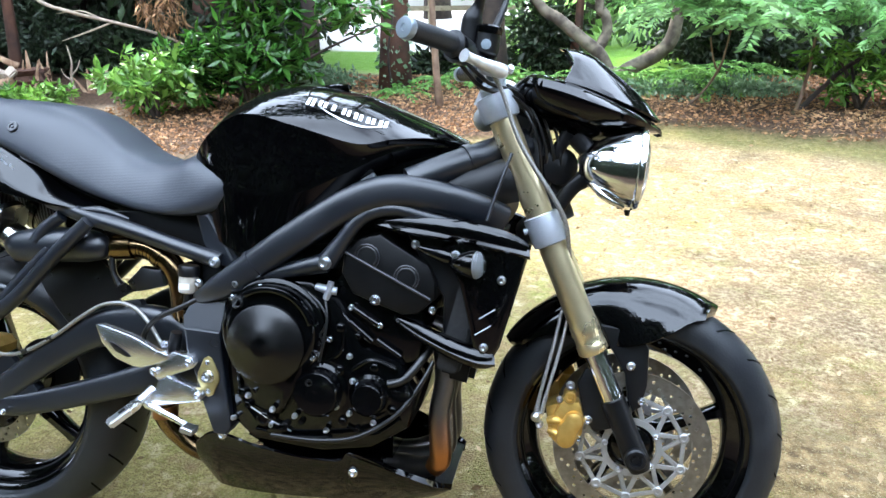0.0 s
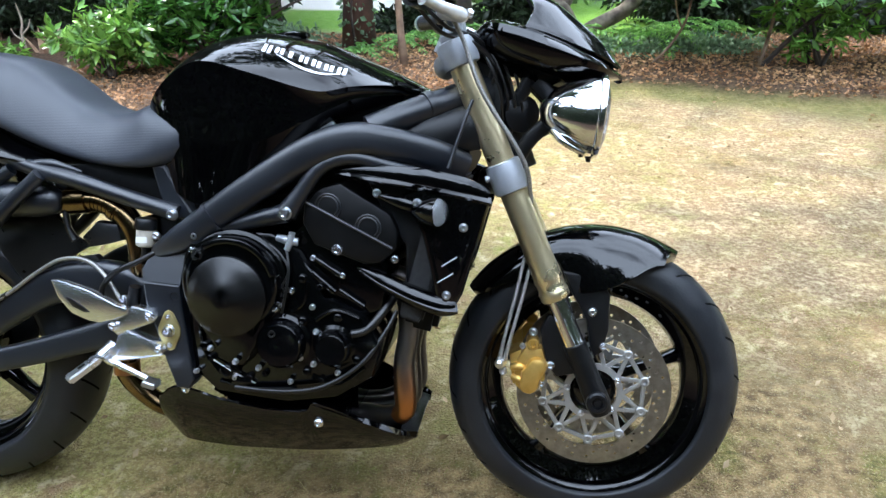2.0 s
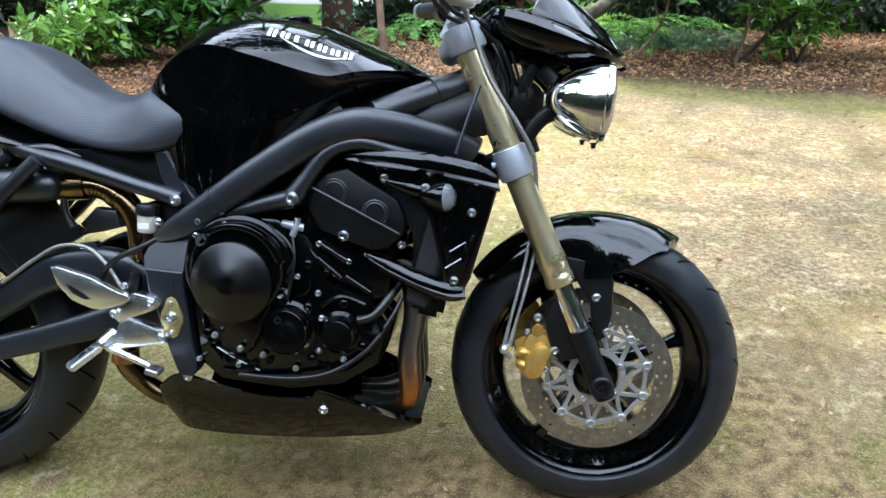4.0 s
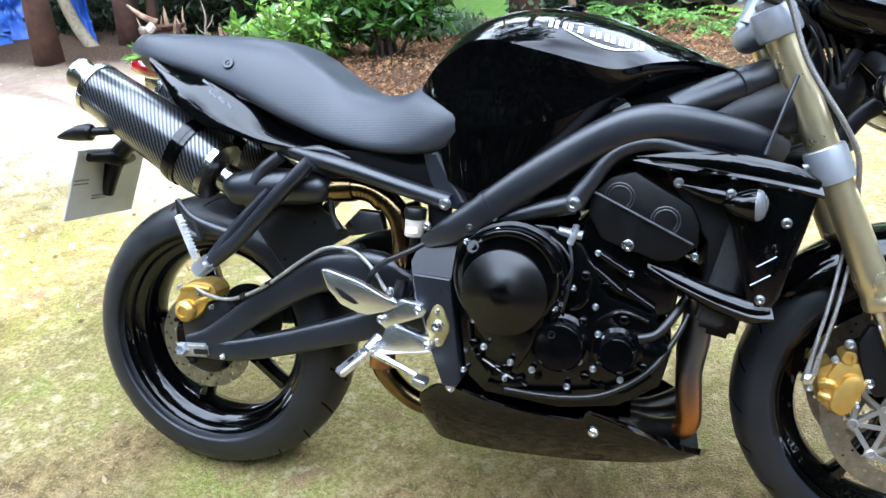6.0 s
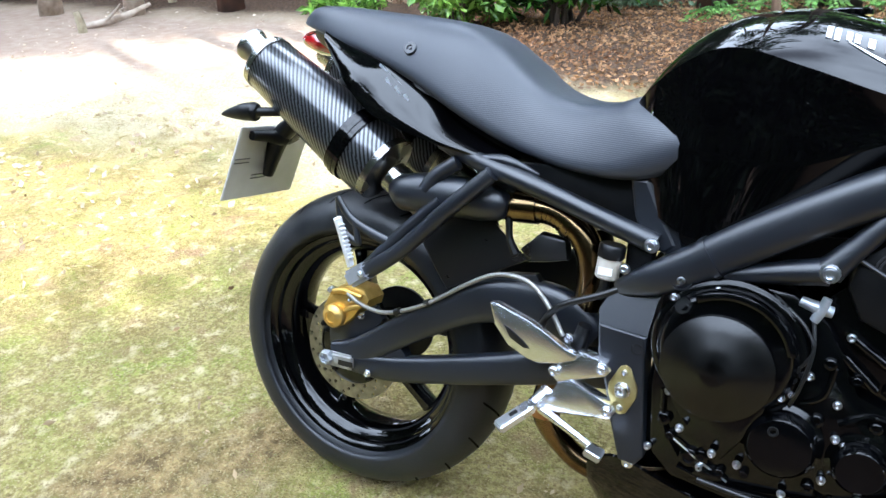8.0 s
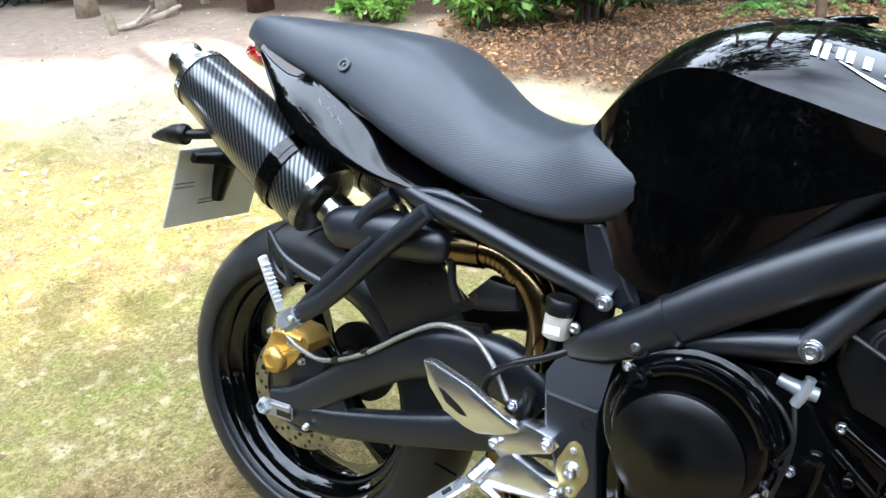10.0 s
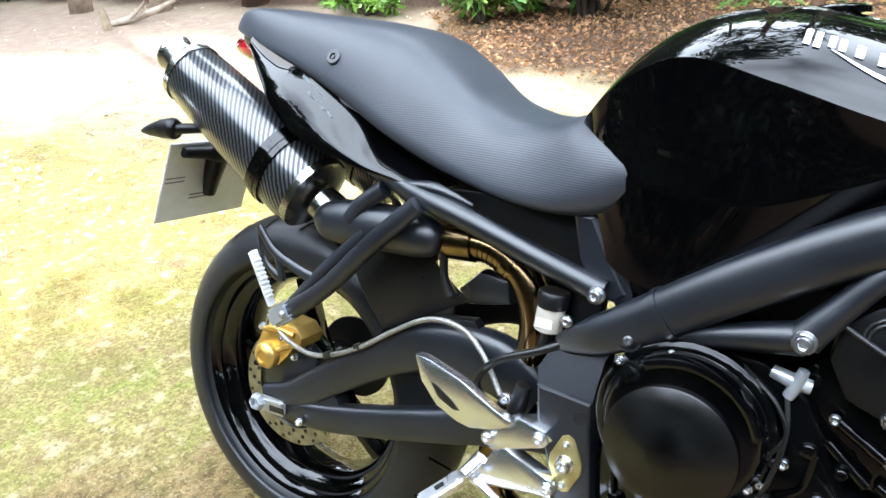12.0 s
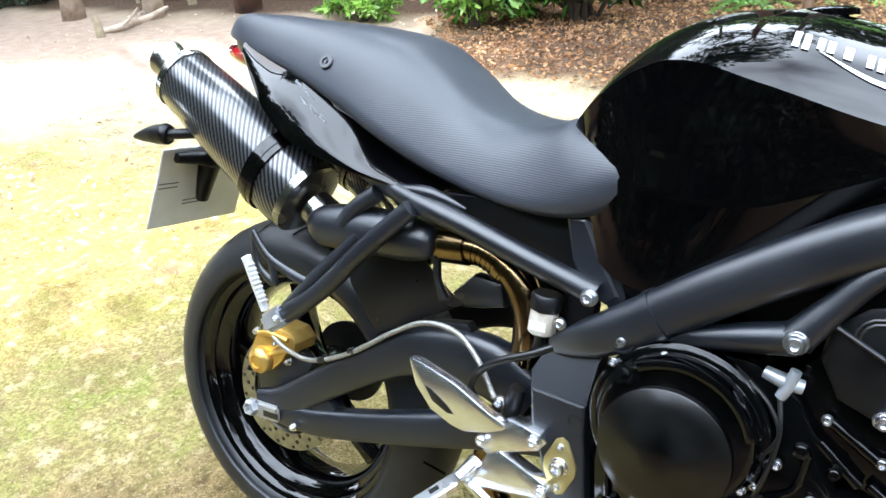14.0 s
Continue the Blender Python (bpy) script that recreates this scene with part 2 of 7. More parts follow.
BARK = mat("brown bark", (0.070, 0.048, 0.034), 0.85, 0, (0.020, 0.014, 0.011), 7, bump=1.0, bump_scale=26)
LICHEN = mat("lichen-mottled grey bark", (0.20, 0.165, 0.12), 0.85, 0, (0.055, 0.040, 0.030), 11, bump=1.0, bump_scale=30)
REDBARK = mat("red brown bark", (0.115, 0.050, 0.030), 0.85, 0, (0.035, 0.017, 0.012), 5, bump=1.0, bump_scale=22)
BROWNBARK = mat("smooth brown bark", (0.24, 0.155, 0.10), 0.8, 0, (0.12, 0.075, 0.05), 9, bump=0.8, bump_scale=30)
PALEBARK = mat("pale scaly bark", (0.50, 0.41, 0.33), 0.8, 0, (0.24, 0.18, 0.13), 8, bump=1.0, bump_scale=20)
TWIG = mat("grey bare twig", (0.40, 0.33, 0.25), 0.8, 0, (0.26, 0.2, 0.15), 14, bump=0.5, bump_scale=60)
DEADWOOD = mat("splintered dead wood", (0.46, 0.31, 0.2), 0.85, 0, (0.22, 0.12, 0.07), 11, bump=1.0, bump_scale=30)
TARP = mat("blue tarpaulin", (0.02, 0.085, 0.38), 0.35, 0, (0.04, 0.14, 0.48), 3, bump=0.6, bump_scale=5)
POST = mat("weathered timber post", (0.36, 0.30, 0.20), 0.85, 0, (0.24, 0.19, 0.12), 20, bump=0.5, bump_scale=60)
RENDERWALL = mat("pale rendered wall", (0.8, 0.78, 0.74), 0.8, 0, (0.7, 0.68, 0.63), 2)


# ---- mesh tools ----
def mesh_from(name, verts, faces, material=None, smooth=True, angle=40):
    me = bpy.data.meshes.new(name)
    me.from_pydata([tuple(v) for v in verts], [], [tuple(f) for f in faces])
    if material:
        me.materials.append(material)
    if smooth:
        me.shade_smooth()
        if angle:
            me.set_sharp_from_angle(angle=radians(angle))
    me.update()
    return me


class Geo:
    """Gathers vertices and faces of one mesh."""

    def __init__(self):
        self.v, self.f = [], []

    def add(self, verts, faces):
        k = len(self.v)
        self.v.extend(Vector(p) for p in verts)
        self.f.extend([i + k for i in f] for f in faces)
        return self

    def grid(self, rings, close_u=True, cap0=True, cap1=True):
        """Rings of equal length joined by quads."""
        n = len(rings[0])
        verts = [p for r in rings for p in r]
        faces = []
        for i in range(len(rings) - 1):
            for j in range(n if close_u else n - 1):
                k = (j + 1) % n
                faces.append((i * n + j, i * n + k, (i + 1) * n + k, (i + 1) * n + j))
        if cap0:
            faces.append(tuple(range(n))[::-1])
        if cap1:
            faces.append(tuple((len(rings) - 1) * n + j for j in range(n)))
        return self.add(verts, faces)

    def tube(self, pts, radius, n=14, flat=1.0, steps=5, caps=True, square=1.0):
        """A swept tube through pts; radius one number or one a point; flat: depth over height of its section; square below 1: a boxier section."""
        rad = radius if isinstance(radius, (list, tuple)) else [radius] * len(pts)
        line, rr = spline(pts, rad, steps)
        rings = []
        for i, p in enumerate(line):
            t = (line[min(i + 1, len(line) - 1)] - line[max(i - 1, 0)]).normalized()
            side = Vector((0, 1, 0))
            side = (side - t * side.dot(t))
            if side.length < 0.05:
                side = Vector((1, 0, 0)) - t * t.x
            side.normalize()
            up = t.cross(side)
            rings.append([p + side * math.copysign(abs(math.cos(a)) ** square, math.cos(a)) * rr[i] * flat + up * math.copysign(abs(math.sin(a)) ** square, math.sin(a)) * rr[i] for a in (2 * math.pi * k / n for k in range(n))])
        return self.grid(rings, True, caps, caps)

    def lathe(self, prof, centre, axis=(0, -1, 0), n=24, caps=True):
        """prof: (radius, height along axis) from bottom to top."""
        a = Vector(axis).normalized()
        u = Vector((1, 0, 0)) if abs(a.x) < 0.8 else Vector((0, 0, 1))
        u = (u - a * u.dot(a)).normalized()
        w = a.cross(u)
        c = Vector(centre)
        rings = [[c + a * h + (u * math.cos(q) + w * math.sin(q)) * max(r, 0.00005) for q in (2 * math.pi * k / n for k in range(n))] for r, h in prof]
        return self.grid(rings, True, caps, caps)

    def plate(self, outline, y0, y1, bevel=0.004):
        """A plate in the side plane from y0 (inner) to y1 (outer face), its outer edge chamfered. outline: (x, z)."""
        o = [Vector((x, 0, z)) for x, z in outline]
        n = len(o)
        area = sum(o[i].x * o[(i + 1) % n].z - o[(i + 1) % n].x * o[i].z for i in range(n))
        if area < 0:
            o.reverse()
        inner = []
        for i in range(n):
            d0, d1 = (o[i] - o[i - 1]).normalized(), (o[(i + 1) % n] - o[i]).normalized()
            n0, n1 = Vector((-d0.z, 0, d0.x)), Vector((-d1.z, 0, d1.x))
            b = (n0 + n1)
            b = b / max(b.dot(n0), 0.6)
            inner.append(o[i] + b * bevel)
        s = 1 if y1 > y0 else -1
        put = lambda pts, y: [Vector((p.x, y, p.z)) for p in pts]
        rings = [put(o, y0), put(o, y1 - s * bevel), put([(a + b) / 2 + (a - b) * 0.2 for a, b in zip(o, inner)], y1 - s * bevel * 0.3), put(inner, y1)]
        return self.grid(rings, True, True, True)

    def box(self, centre, size, rot=None, bevel=0.003):
        b = bmesh.new()
        bmesh.ops.create_cube(b, size=1)
        bmesh.ops.scale(b, vec=size, verts=b.verts)
        if bevel:
            bmesh.ops.bevel(b, geom=b.edges[:], offset=bevel, segments=2, affect="EDGES")
        m = Matrix.Translation(centre) @ (rot.to_4x4() if rot else Matrix())
        b.verts.index_update()
        self.add([m @ v.co for v in b.verts], [[v.index for v in f.verts] for f in b.faces])
        b.free()
        return self

    def mirrored(self):
        """The same on the other side of the y = 0 plane."""
        g = Geo()
        g.add([Vector((p.x, -p.y, p.z)) for p in self.v], [list(reversed(f)) for f in self.f])
        return g

    def mesh(self, name, material, smooth=True, angle=40):
        me = mesh_from(name, self.v, self.f, material, False)
        b = bmesh.new()
        b.from_mesh(me)
        bmesh.ops.recalc_face_normals(b, faces=b.faces)
        b.to_mesh(me)
        b.free()
        if smooth:
            me.shade_smooth()
            if angle:
                me.set_sharp_from_angle(angle=radians(angle))
        return me


def spline(pts, rad, steps):
    """Catmull-Rom through pts with a value along it."""
    p = [Vector(q) for q in pts]
    if len(p) == 2 or steps <= 1:
        return p, list(rad)
    out, ro = [], []
    for i in range(len(p) - 1):
        a, b, c, d = p[max(i - 1, 0)], p[i], p[i + 1], p[min(i + 2, len(p) - 1)]
        for k in range(steps):
            t = k / steps
            out.append(0.5 * (2 * b + (c - a) * t + (2 * a - 5 * b + 4 * c - d) * t * t + (3 * b - a - 3 * c + d) * t ** 3))
            ro.append(rad[i] + (rad[i + 1] - rad[i]) * t)
    return out + [p[-1]], ro + [rad[-1]]


def curve1(xs, ys, x):
    """Smooth value at x through the stations (xs, ys)."""
    i = max(0, min(len(xs) - 2, int(np.searchsorted(xs, x)) - 1))
    a, b, c, d = ys[max(i - 1, 0)], ys[i], ys[i + 1], ys[min(i + 2, len(ys) - 1)]
    h = xs[i + 1] - xs[i]
    h0 = xs[i + 1] - xs[max(i - 1, 0)]
    h1 = xs[min(i + 2, len(xs) - 1)] - xs[i]
    m0, m1 = (c - a) / h0 * h, (d - b) / h1 * h
    t = (x - xs[i]) / h
    return (2 * t ** 3 - 3 * t * t + 1) * b + (t ** 3 - 2 * t * t + t) * m0 + (-2 * t ** 3 + 3 * t * t) * c + (t ** 3 - t * t) * m1


def part(name, geo, material, parent, label="", smooth=True, angle=40):
    """One mesh object under a thing or a part."""
    me = geo if isinstance(geo, bpy.types.Mesh) else geo.mesh(name, material, smooth, angle)
    ob = new(name, me)
    ob.parent = parent
    if label:
        ob["label"] = label
    return ob


def thing(name, label, category, m=None, group="", kind=""):
    ob = new(name)
    ob.empty_display_size = 0.1
    if m:
        ob.matrix_world = m
    return tagged(ob, label, category, group, kind)


# ---- ground ----
def fbm(x, y, s, seed=0.0):
    return noise.fractal(Vector((x * s, y * s, seed)), 1.0, 2.0, 4)


def smooth01(a, b, x):
    t = min(1.0, max(0.0, (x - a) / (b - a)))
    return t * t * (3 - 2 * t)


def bed_edge(x):
    """Where the lawn ends and the planted bed begins, along x."""
    return curve1([-9, -5, -3.6, -1.2, -0.4, 0.6, 2.0, 3.5, 6, 9], [1.2, 2.0, 2.55, 3.05, 3.15, 3.9, 4.35, 3.75, 3.4, 3.2], max(-9, min(9, x)))


def ground_mix(x, y):
    e = bed_edge(x) + 0.22 * fbm(x, y, 1.6) + 0.08 * fbm(x, y, 6, 3)
    # the second term adds unseen dark ground behind the camera, for darker reflections
    bed = max(smooth01(-0.12, 0.12, y - e), smooth01(1.5, 1.9, 0.2 * fbm(x, y, 1.1, 8) - y))
    # sand gives way to dark soil past y 4.15: tree shade painted as soil
    sandy = bed * (1 - smooth01(-2.6, -1.9, x + 0.3 * fbm(x, y, 1.2, 5))) * (1 - smooth01(4.15, 4.75, y + 0.35 * fbm(x, y, 0.9, 6))) * smooth01(-1.0, 0.0, y)
    lush = smooth01(6.6, 7.4, y + 0.3 * fbm(x, y, 1, 7)) * smooth01(-2.6, -1.9, x)
    gravel = smooth01(9.2, 9.5, y) * (1 - smooth01(0.2, 0.6, x)) * smooth01(-3.4, -2.8, x)
    return bed * (1 - lush), sandy * (1 - lush), lush * (1 - gravel), gravel


def steps_axis(lo, hi, step, far):
    mid = list(np.arange(lo, hi + step / 2, step))
    out, d, a = [], step, hi
    while a < far:
        d *= 1.45
        a += d
        out.append(a)
    out2, d, a = [], step, lo
    while a > -far:
        d *= 1.45
        a -= d
        out2.append(a)
    return out2[::-1] + mid + out


def make_ground():
    xs, ys = steps_axis(-8, 7, 0.09, 400), steps_axis(-2.5, 10.5, 0.1, 400)
    verts, cols = [], []
    for y in ys:
        for x in xs:
            bed, sandy, lush, gravel = ground_mix(x, y) if abs(x) < 60 and abs(y) < 60 else (0, 0, 1, 0)
            near = 0 if -0.3 < x < 1.8 and -0.5 < y < 0.5 else 1
            z = (0.012 * fbm(x, y, 0.9, 1) + 0.004 * fbm(x, y, 7, 2)) * near + 0.05 * (bed - sandy * 0.8) * near
            verts.append((x, y, z))
            # first value also darkens the unseen near ground, to cut bounce light on the bike
            cols.append((max(bed - sandy, 1 - smooth01(-1.9, -1.2, y + 0.5 * fbm(x, y, 0.7, 51) + 0.12 * fbm(x, y, 4, 52))), sandy, lush, gravel, smooth01(0.2, 2.4, x + 0.7 * fbm(x, y, 0.8, 12)), smooth01(-0.1, 0.45, fbm(x, y, 1.7, 31) + 1.0 * smooth01(0.0, 0.8, x) * (1 - smooth01(0.0, 1.1, y)) - 0.38), smooth01(1.0, 1.9, y + 0.35 * fbm(x, y, 1.4, 41)) * (1 - smooth01(-0.9, 0.1, x)), smooth01(-0.75, -0.2, y - bed_edge(x) + 0.35 * fbm(x, y, 1.3, 71)) * smooth01(0.3, 1.2, x)))
    n = len(xs)
    faces = [(j * n + i, j * n + i + 1, (j + 1) * n + i + 1, (j + 1) * n + i) for j in range(len(ys) - 1) for i in range(n - 1)]
    me = mesh_from("ground", verts, faces, None, True, 0)
    for k, key in enumerate(("bed", "sandy", "lush", "gravel", "tan", "thatch_shade", "pale", "edge_shade")):
        at = me.attributes.new(key, "FLOAT", "POINT")
        at.data.foreach_set("value", [c[k] for c in cols])
    m = bpy.data.materials.new("dry lawn and soil")
    m.use_nodes = True
    nd, l = m.node_tree.nodes, m.node_tree.links
    b = nd["Principled BSDF"]
    b.inputs["Roughness"].default_value = 0.9
    b.inputs["Specular IOR Level"].default_value = 0.15
    tc = nd.new("ShaderNodeTexCoord")

    def tex(scale, detail=5):
        t = nd.new("ShaderNodeTexNoise")
        t.inputs["Scale"].default_value, t.inputs["Detail"].default_value = scale, detail
        l.new(tc.outputs["Object"], t.inputs["Vector"])
        return t.outputs[0]

    def blend(fac, a, c, lo=0.0, hi=1.0):
        mr = nd.new("ShaderNodeMapRange")
        mr.inputs["From Min"].default_value, mr.inputs["From Max"].default_value = lo, hi
        l.new(fac, mr.inputs["Value"])
        mx = nd.new("ShaderNodeMix")
        mx.data_type = "RGBA"
        l.new(mr.outputs[0], mx.inputs[0])
        for s, v in ((6, a), (7, c)):
            if isinstance(v, tuple):
                mx.inputs[s].default_value = (*v, 1)
            else:
                l.new(v, mx.inputs[s])
        return mx.outputs[2]

    def attr(k):
        a = nd.new("ShaderNodeAttribute")
        a.attribute_name = k
        return a.outputs["Fac"]

    straw = blend(tex(60, 10), (0.40, 0.33, 0.130), (0.24, 0.19, 0.070), 0.40, 0.60)
    pink = blend(tex(52, 10), (0.42, 0.31, 0.19), (0.22, 0.14, 0.08), 0.40, 0.60)
    green = blend(tex(70, 10), (0.165, 0.20, 0.037), (0.32, 0.325, 0.085), 0.38, 0.62)
    dry = blend(attr("tan"), straw, pink)
    lawn = blend(tex(3.0, 9), dry, blend(attr("tan"), green, dry, 0.0, 1.5), 0.42, 0.66)
    lawn = blend(tex(13, 10), lawn, dry, 0.46, 0.58)
    lawn = blend(tex(7, 10), lawn, (0.27, 0.17, 0.095), 0.55, 0.72)
    lawn = blend(tex(17, 10), lawn, (0.54, 0.44, 0.26), 0.55, 0.68)
    # brown thatch patches, massed near the bike to paint in the shade there
    thatch_shade = blend(tex(26, 12), (0.11, 0.066, 0.032), (0.39, 0.265, 0.125), 0.38, 0.62)
    thatch_shade = blend(tex(6, 10), thatch_shade, blend(tex(60, 8), (0.085, 0.085, 0.020), (0.26, 0.215, 0.07), 0.38, 0.64), 0.55, 0.66)
    lawn = blend(attr("thatch_shade"), lawn, thatch_shade, 0.0, 1.1)
    # sunlit left lawn: its glare is painted in as a paler straw colour
    lawn = blend(attr("pale"), lawn, blend(tex(40, 6), (0.66, 0.57, 0.40), (0.50, 0.42, 0.25), 0.35, 0.7))
    # shade along the edge of the bed, painted as a dark mossy green band
    lawn = blend(attr("edge_shade"), lawn, blend(tex(24, 9), (0.13, 0.14, 0.03), (0.27, 0.24, 0.08), 0.4, 0.62), 0.0, 1.2)
    lawn = blend(tex(110, 6), lawn, (0.17, 0.115, 0.052), 0.50, 0.74)
    lawn = blend(tex(150, 6), lawn, (0.50, 0.405, 0.22), 0.54, 0.76)
    soil = blend(tex(38), (0.055, 0.033, 0.022), (0.16, 0.098, 0.062), 0.38, 0.62)
    sand = blend(tex(9), (0.50, 0.385, 0.30), (0.40, 0.28, 0.21), 0.3, 0.7)
    sand = blend(tex(120, 2), sand, (0.25, 0.16, 0.11), 0.58, 0.8)
    lushc = blend(tex(12), (0.13, 0.27, 0.035), (0.20, 0.36, 0.06), 0.3, 0.7)
    c = blend(attr("bed"), lawn, soil)
    c = blend(attr("sandy"), c, sand)
    c = blend(attr("lush"), c, lushc)
    c = blend(attr("gravel"), c, (0.72, 0.68, 0.62))
    l.new(c, b.inputs["Base Color"])
    bp = nd.new("ShaderNodeBump")
    bp.inputs["Strength"].default_value, bp.inputs["Distance"].default_value = 1.0, 0.016
    l.new(tex(180, 3), bp.inputs["Height"])
    l.new(bp.outputs[0], b.inputs["Normal"])
    me.materials.append(m)
    return tagged(new("ground", me), "dry straw-coloured lawn running into brown leaf-strewn soil and pale sandy earth", "ground", kind="structure")


make_ground()


# ---- plants ----
def leaf_mesh(name, places, size, material, aspect=0.32, droop=0.25, rng=None, normals=None, fold=0.12, flat=0.0, blades=False):
    """Many folded leaves, each of six corners, at places (points), turned at random about an outward way."""
    rng = rng or np.random.default_rng(1)
    p = np.asarray(places, float)
    k = len(p)
    d = rng.normal(size=(k, 3))
    if normals is not None:
        d = np.asarray(normals) * 1.3 + d * 0.7
    d[:, 2] -= droop
    d /= np.linalg.norm(d, axis=1)[:, None]
    r = rng.normal(size=(k, 3))
    r[:, 2] = r[:, 2] * 0.35 + flat
    w = np.cross(d, r)
    w /= np.linalg.norm(w, axis=1)[:, None] + 1e-9
    u = np.cross(w, d)
    s = size * rng.uniform(0.6, 1.3, size=(k, 1))
    a = s * aspect * 0.5
    tip, base, mid = p + d * s, p, p + d * s * 0.5 - u * s * fold
    e1, e2 = p + d * s * 0.45 + w * a, p + d * s * 0.45 - w * a
    v = np.stack([base, e1, tip, e2, mid], 1).reshape(-1, 3)
    i = np.arange(k)[:, None] * 5
    f = np.concatenate([i + [0, 1, 4], i + [1, 2, 4], i + [2, 3, 4], i + [3, 0, 4]], 0)
    if blades:
        v = np.stack([base, e1, tip], 1).reshape(-1, 3)
        f = np.arange(k)[:, None] * 3 + [0, 1, 2]
    me = bpy.data.meshes.new(name)
    me.vertices.add(len(v))
    me.vertices.foreach_set("co", v.ravel())
    me.loops.add(f.size)
    me.loops.foreach_set("vertex_index", f.ravel())
    me.polygons.add(len(f))
    me.polygons.foreach_set("loop_start", np.arange(0, f.size, 3))
    me.materials.append(material)
    me.update(calc_edges=True)
    me.validate()
    return me


def clump_points(rng, clumps, per, spread):
    """Points gathered about clump centres, with outward ways: uneven, with gaps."""
    c = np.repeat(np.asarray(clumps, float), per, axis=0)
    o = rng.normal(size=c.shape)
    o /= np.linalg.norm(o, axis=1)[:, None]
    rad = spread * rng.uniform(0.25, 1.0, size=(len(c), 1))
    return c + o * rad * [1, 1, 0.75], o


def blob_clumps(rng, centre, radii, count, hollow=0.45):
    o = rng.normal(size=(count, 3))
    o /= np.linalg.norm(o, axis=1)[:, None]
    return np.asarray(centre) + o * np.asarray(radii) * rng.uniform(hollow, 1.0, size=(count, 1))


def trunk_geo(rng, base, top, r0, r1, bend=0.08, rough=0.22, n=22, flare=0.3):
    """A tapered, slightly crooked stem with a flared, uneven foot."""
    base, top = Vector(base), Vector(top)
    g = Geo()
    rings = []
    steps = 14
    off = rng.uniform(0, 50)
    for i in range(steps + 1):
        t = i / steps
        c = base.lerp(top, t) + Vector((math.sin(t * 5 + off), math.cos(t * 4 + off), 0)) * bend * math.sin(math.pi * t)
        r = r0 + (r1 - r0) * t + r0 * flare * max(0, 1 - t * steps / 2.0) ** 2
        rings.append([c + Vector((math.cos(a), math.sin(a), 0)) * r * (1 + rough * noise.noise(Vector((math.cos(a) * 1.6 + off, math.sin(a) * 1.6, t * 6)))) for a in (2 * math.pi * k / n for k in range(n))])
    return g.grid(rings)


def tree(name, label, base, height, r0, bark, leaf, seed, lean=(0, 0), crown_low=3.0, crown_r=1.8, leaves=2600, leaf_size=0.28, limbs=5, aspect=0.4, crown_shift=(0, 0)):
    rng = np.random.default_rng(seed)
    t = thing(name, label, "tree", Matrix.Translation((base[0], base[1], 0)))
    top = (lean[0], lean[1], height)
    part("trunk", trunk_geo(rng, (0, 0, -0.05), top, r0, r0 * 0.25), bark, t, angle=0)
    cx, cy = lean[0] * 0.7 + crown_shift[0], lean[1] * 0.7 + crown_shift[1]
    for i in range(limbs):
        a = 2 * math.pi * i / limbs + rng.uniform(-0.4, 0.4)
        z0 = crown_low * rng.uniform(0.85, 1.1) + (height - crown_low) * rng.uniform(0, 0.6)
        s = Vector((lean[0], lean[1], 0)) * (z0 / height) + Vector((0, 0, z0))
        e = s + Vector((math.cos(a) * crown_r * 0.8 + crown_shift[0] * 0.7, math.sin(a) * crown_r * 0.8 + crown_shift[1] * 0.7, rng.uniform(-0.1, 0.7)))
        m = s.lerp(e, 0.5) + Vector((0, 0, 0.2))
        part("limb", Geo().tube([s, m, e], [r0 * 0.3, r0 * 0.2, r0 * 0.08], 7), bark, t, angle=0)
    zc, zr = (crown_low + height) / 2, (height - crown_low) / 2
    cl = blob_clumps(rng, (cx, cy, zc), (crown_r, crown_r, zr), max(12, leaves // 45))
    pts, nor = clump_points(rng, cl, 45, 0.5)
    part("crown", leaf_mesh("crown", pts, leaf_size, leaf, aspect, rng=rng, normals=nor), leaf, t)
    return t


def shrub(name, label, base, radii, seed, leaf, leaves=3000, size=0.09, aspect=0.34, height=0.6, stems=7, bark=BARK, category="shrub", per=26, spread=0.17, flat=0.0, lobes=()):
    rng = np.random.default_rng(seed)
    t = thing(name, label, category, Matrix.Translation((base[0], base[1], 0)))
    count = max(10, leaves // per)
    if lobes:
        cl = np.concatenate([blob_clumps(rng, o, r, int(count * share), 0.35) for o, r, share in lobes])
        cl = rng.permutation(cl)
    else:
        cl = blob_clumps(rng, (0, 0, height), radii, count, 0.35)
    cl[:, 2] = np.maximum(cl[:, 2], 0.12)
    for i in range(stems):
        e = Vector(cl[i])
        m = Vector((e.x * 0.35, e.y * 0.35, e.z * 0.55))
        part("stem", Geo().tube([(rng.uniform(-0.08, 0.08), rng.uniform(-0.08, 0.08), -0.03), m, e], [0.022, 0.015, 0.006], 6), bark, t, angle=0)
    pts, nor = clump_points(rng, cl, per, spread)
    pts[:, 2] = np.maximum(pts[:, 2], 0.05)
    if flat:
        nor = nor * [1, 1, 0.35] + [0, 0, 0.1]
    part("foliage", leaf_mesh("foliage", pts, size, leaf, aspect, rng=rng, normals=nor, flat=flat), leaf, t)
    return t


# trees of the bed behind the motorcycle
tree("conifer_tree", "tall conifer with a rough dark ivy-clad trunk in the bed", (-0.35, 5.75), 9, 0.135, REDBARK, CONIFER, 11, (0.1, 0.2), 6.2, 1.4, 1700, 0.3, crown_shift=(-0.3, -2.5))
tree("young_tree", "slender leaning tree with a smooth thin brown trunk", (0.23, 4.86), 5, 0.030, BROWNBARK, FERN, 12, (-0.55, 0.3), 2.6, 0.8, 500, 0.12)
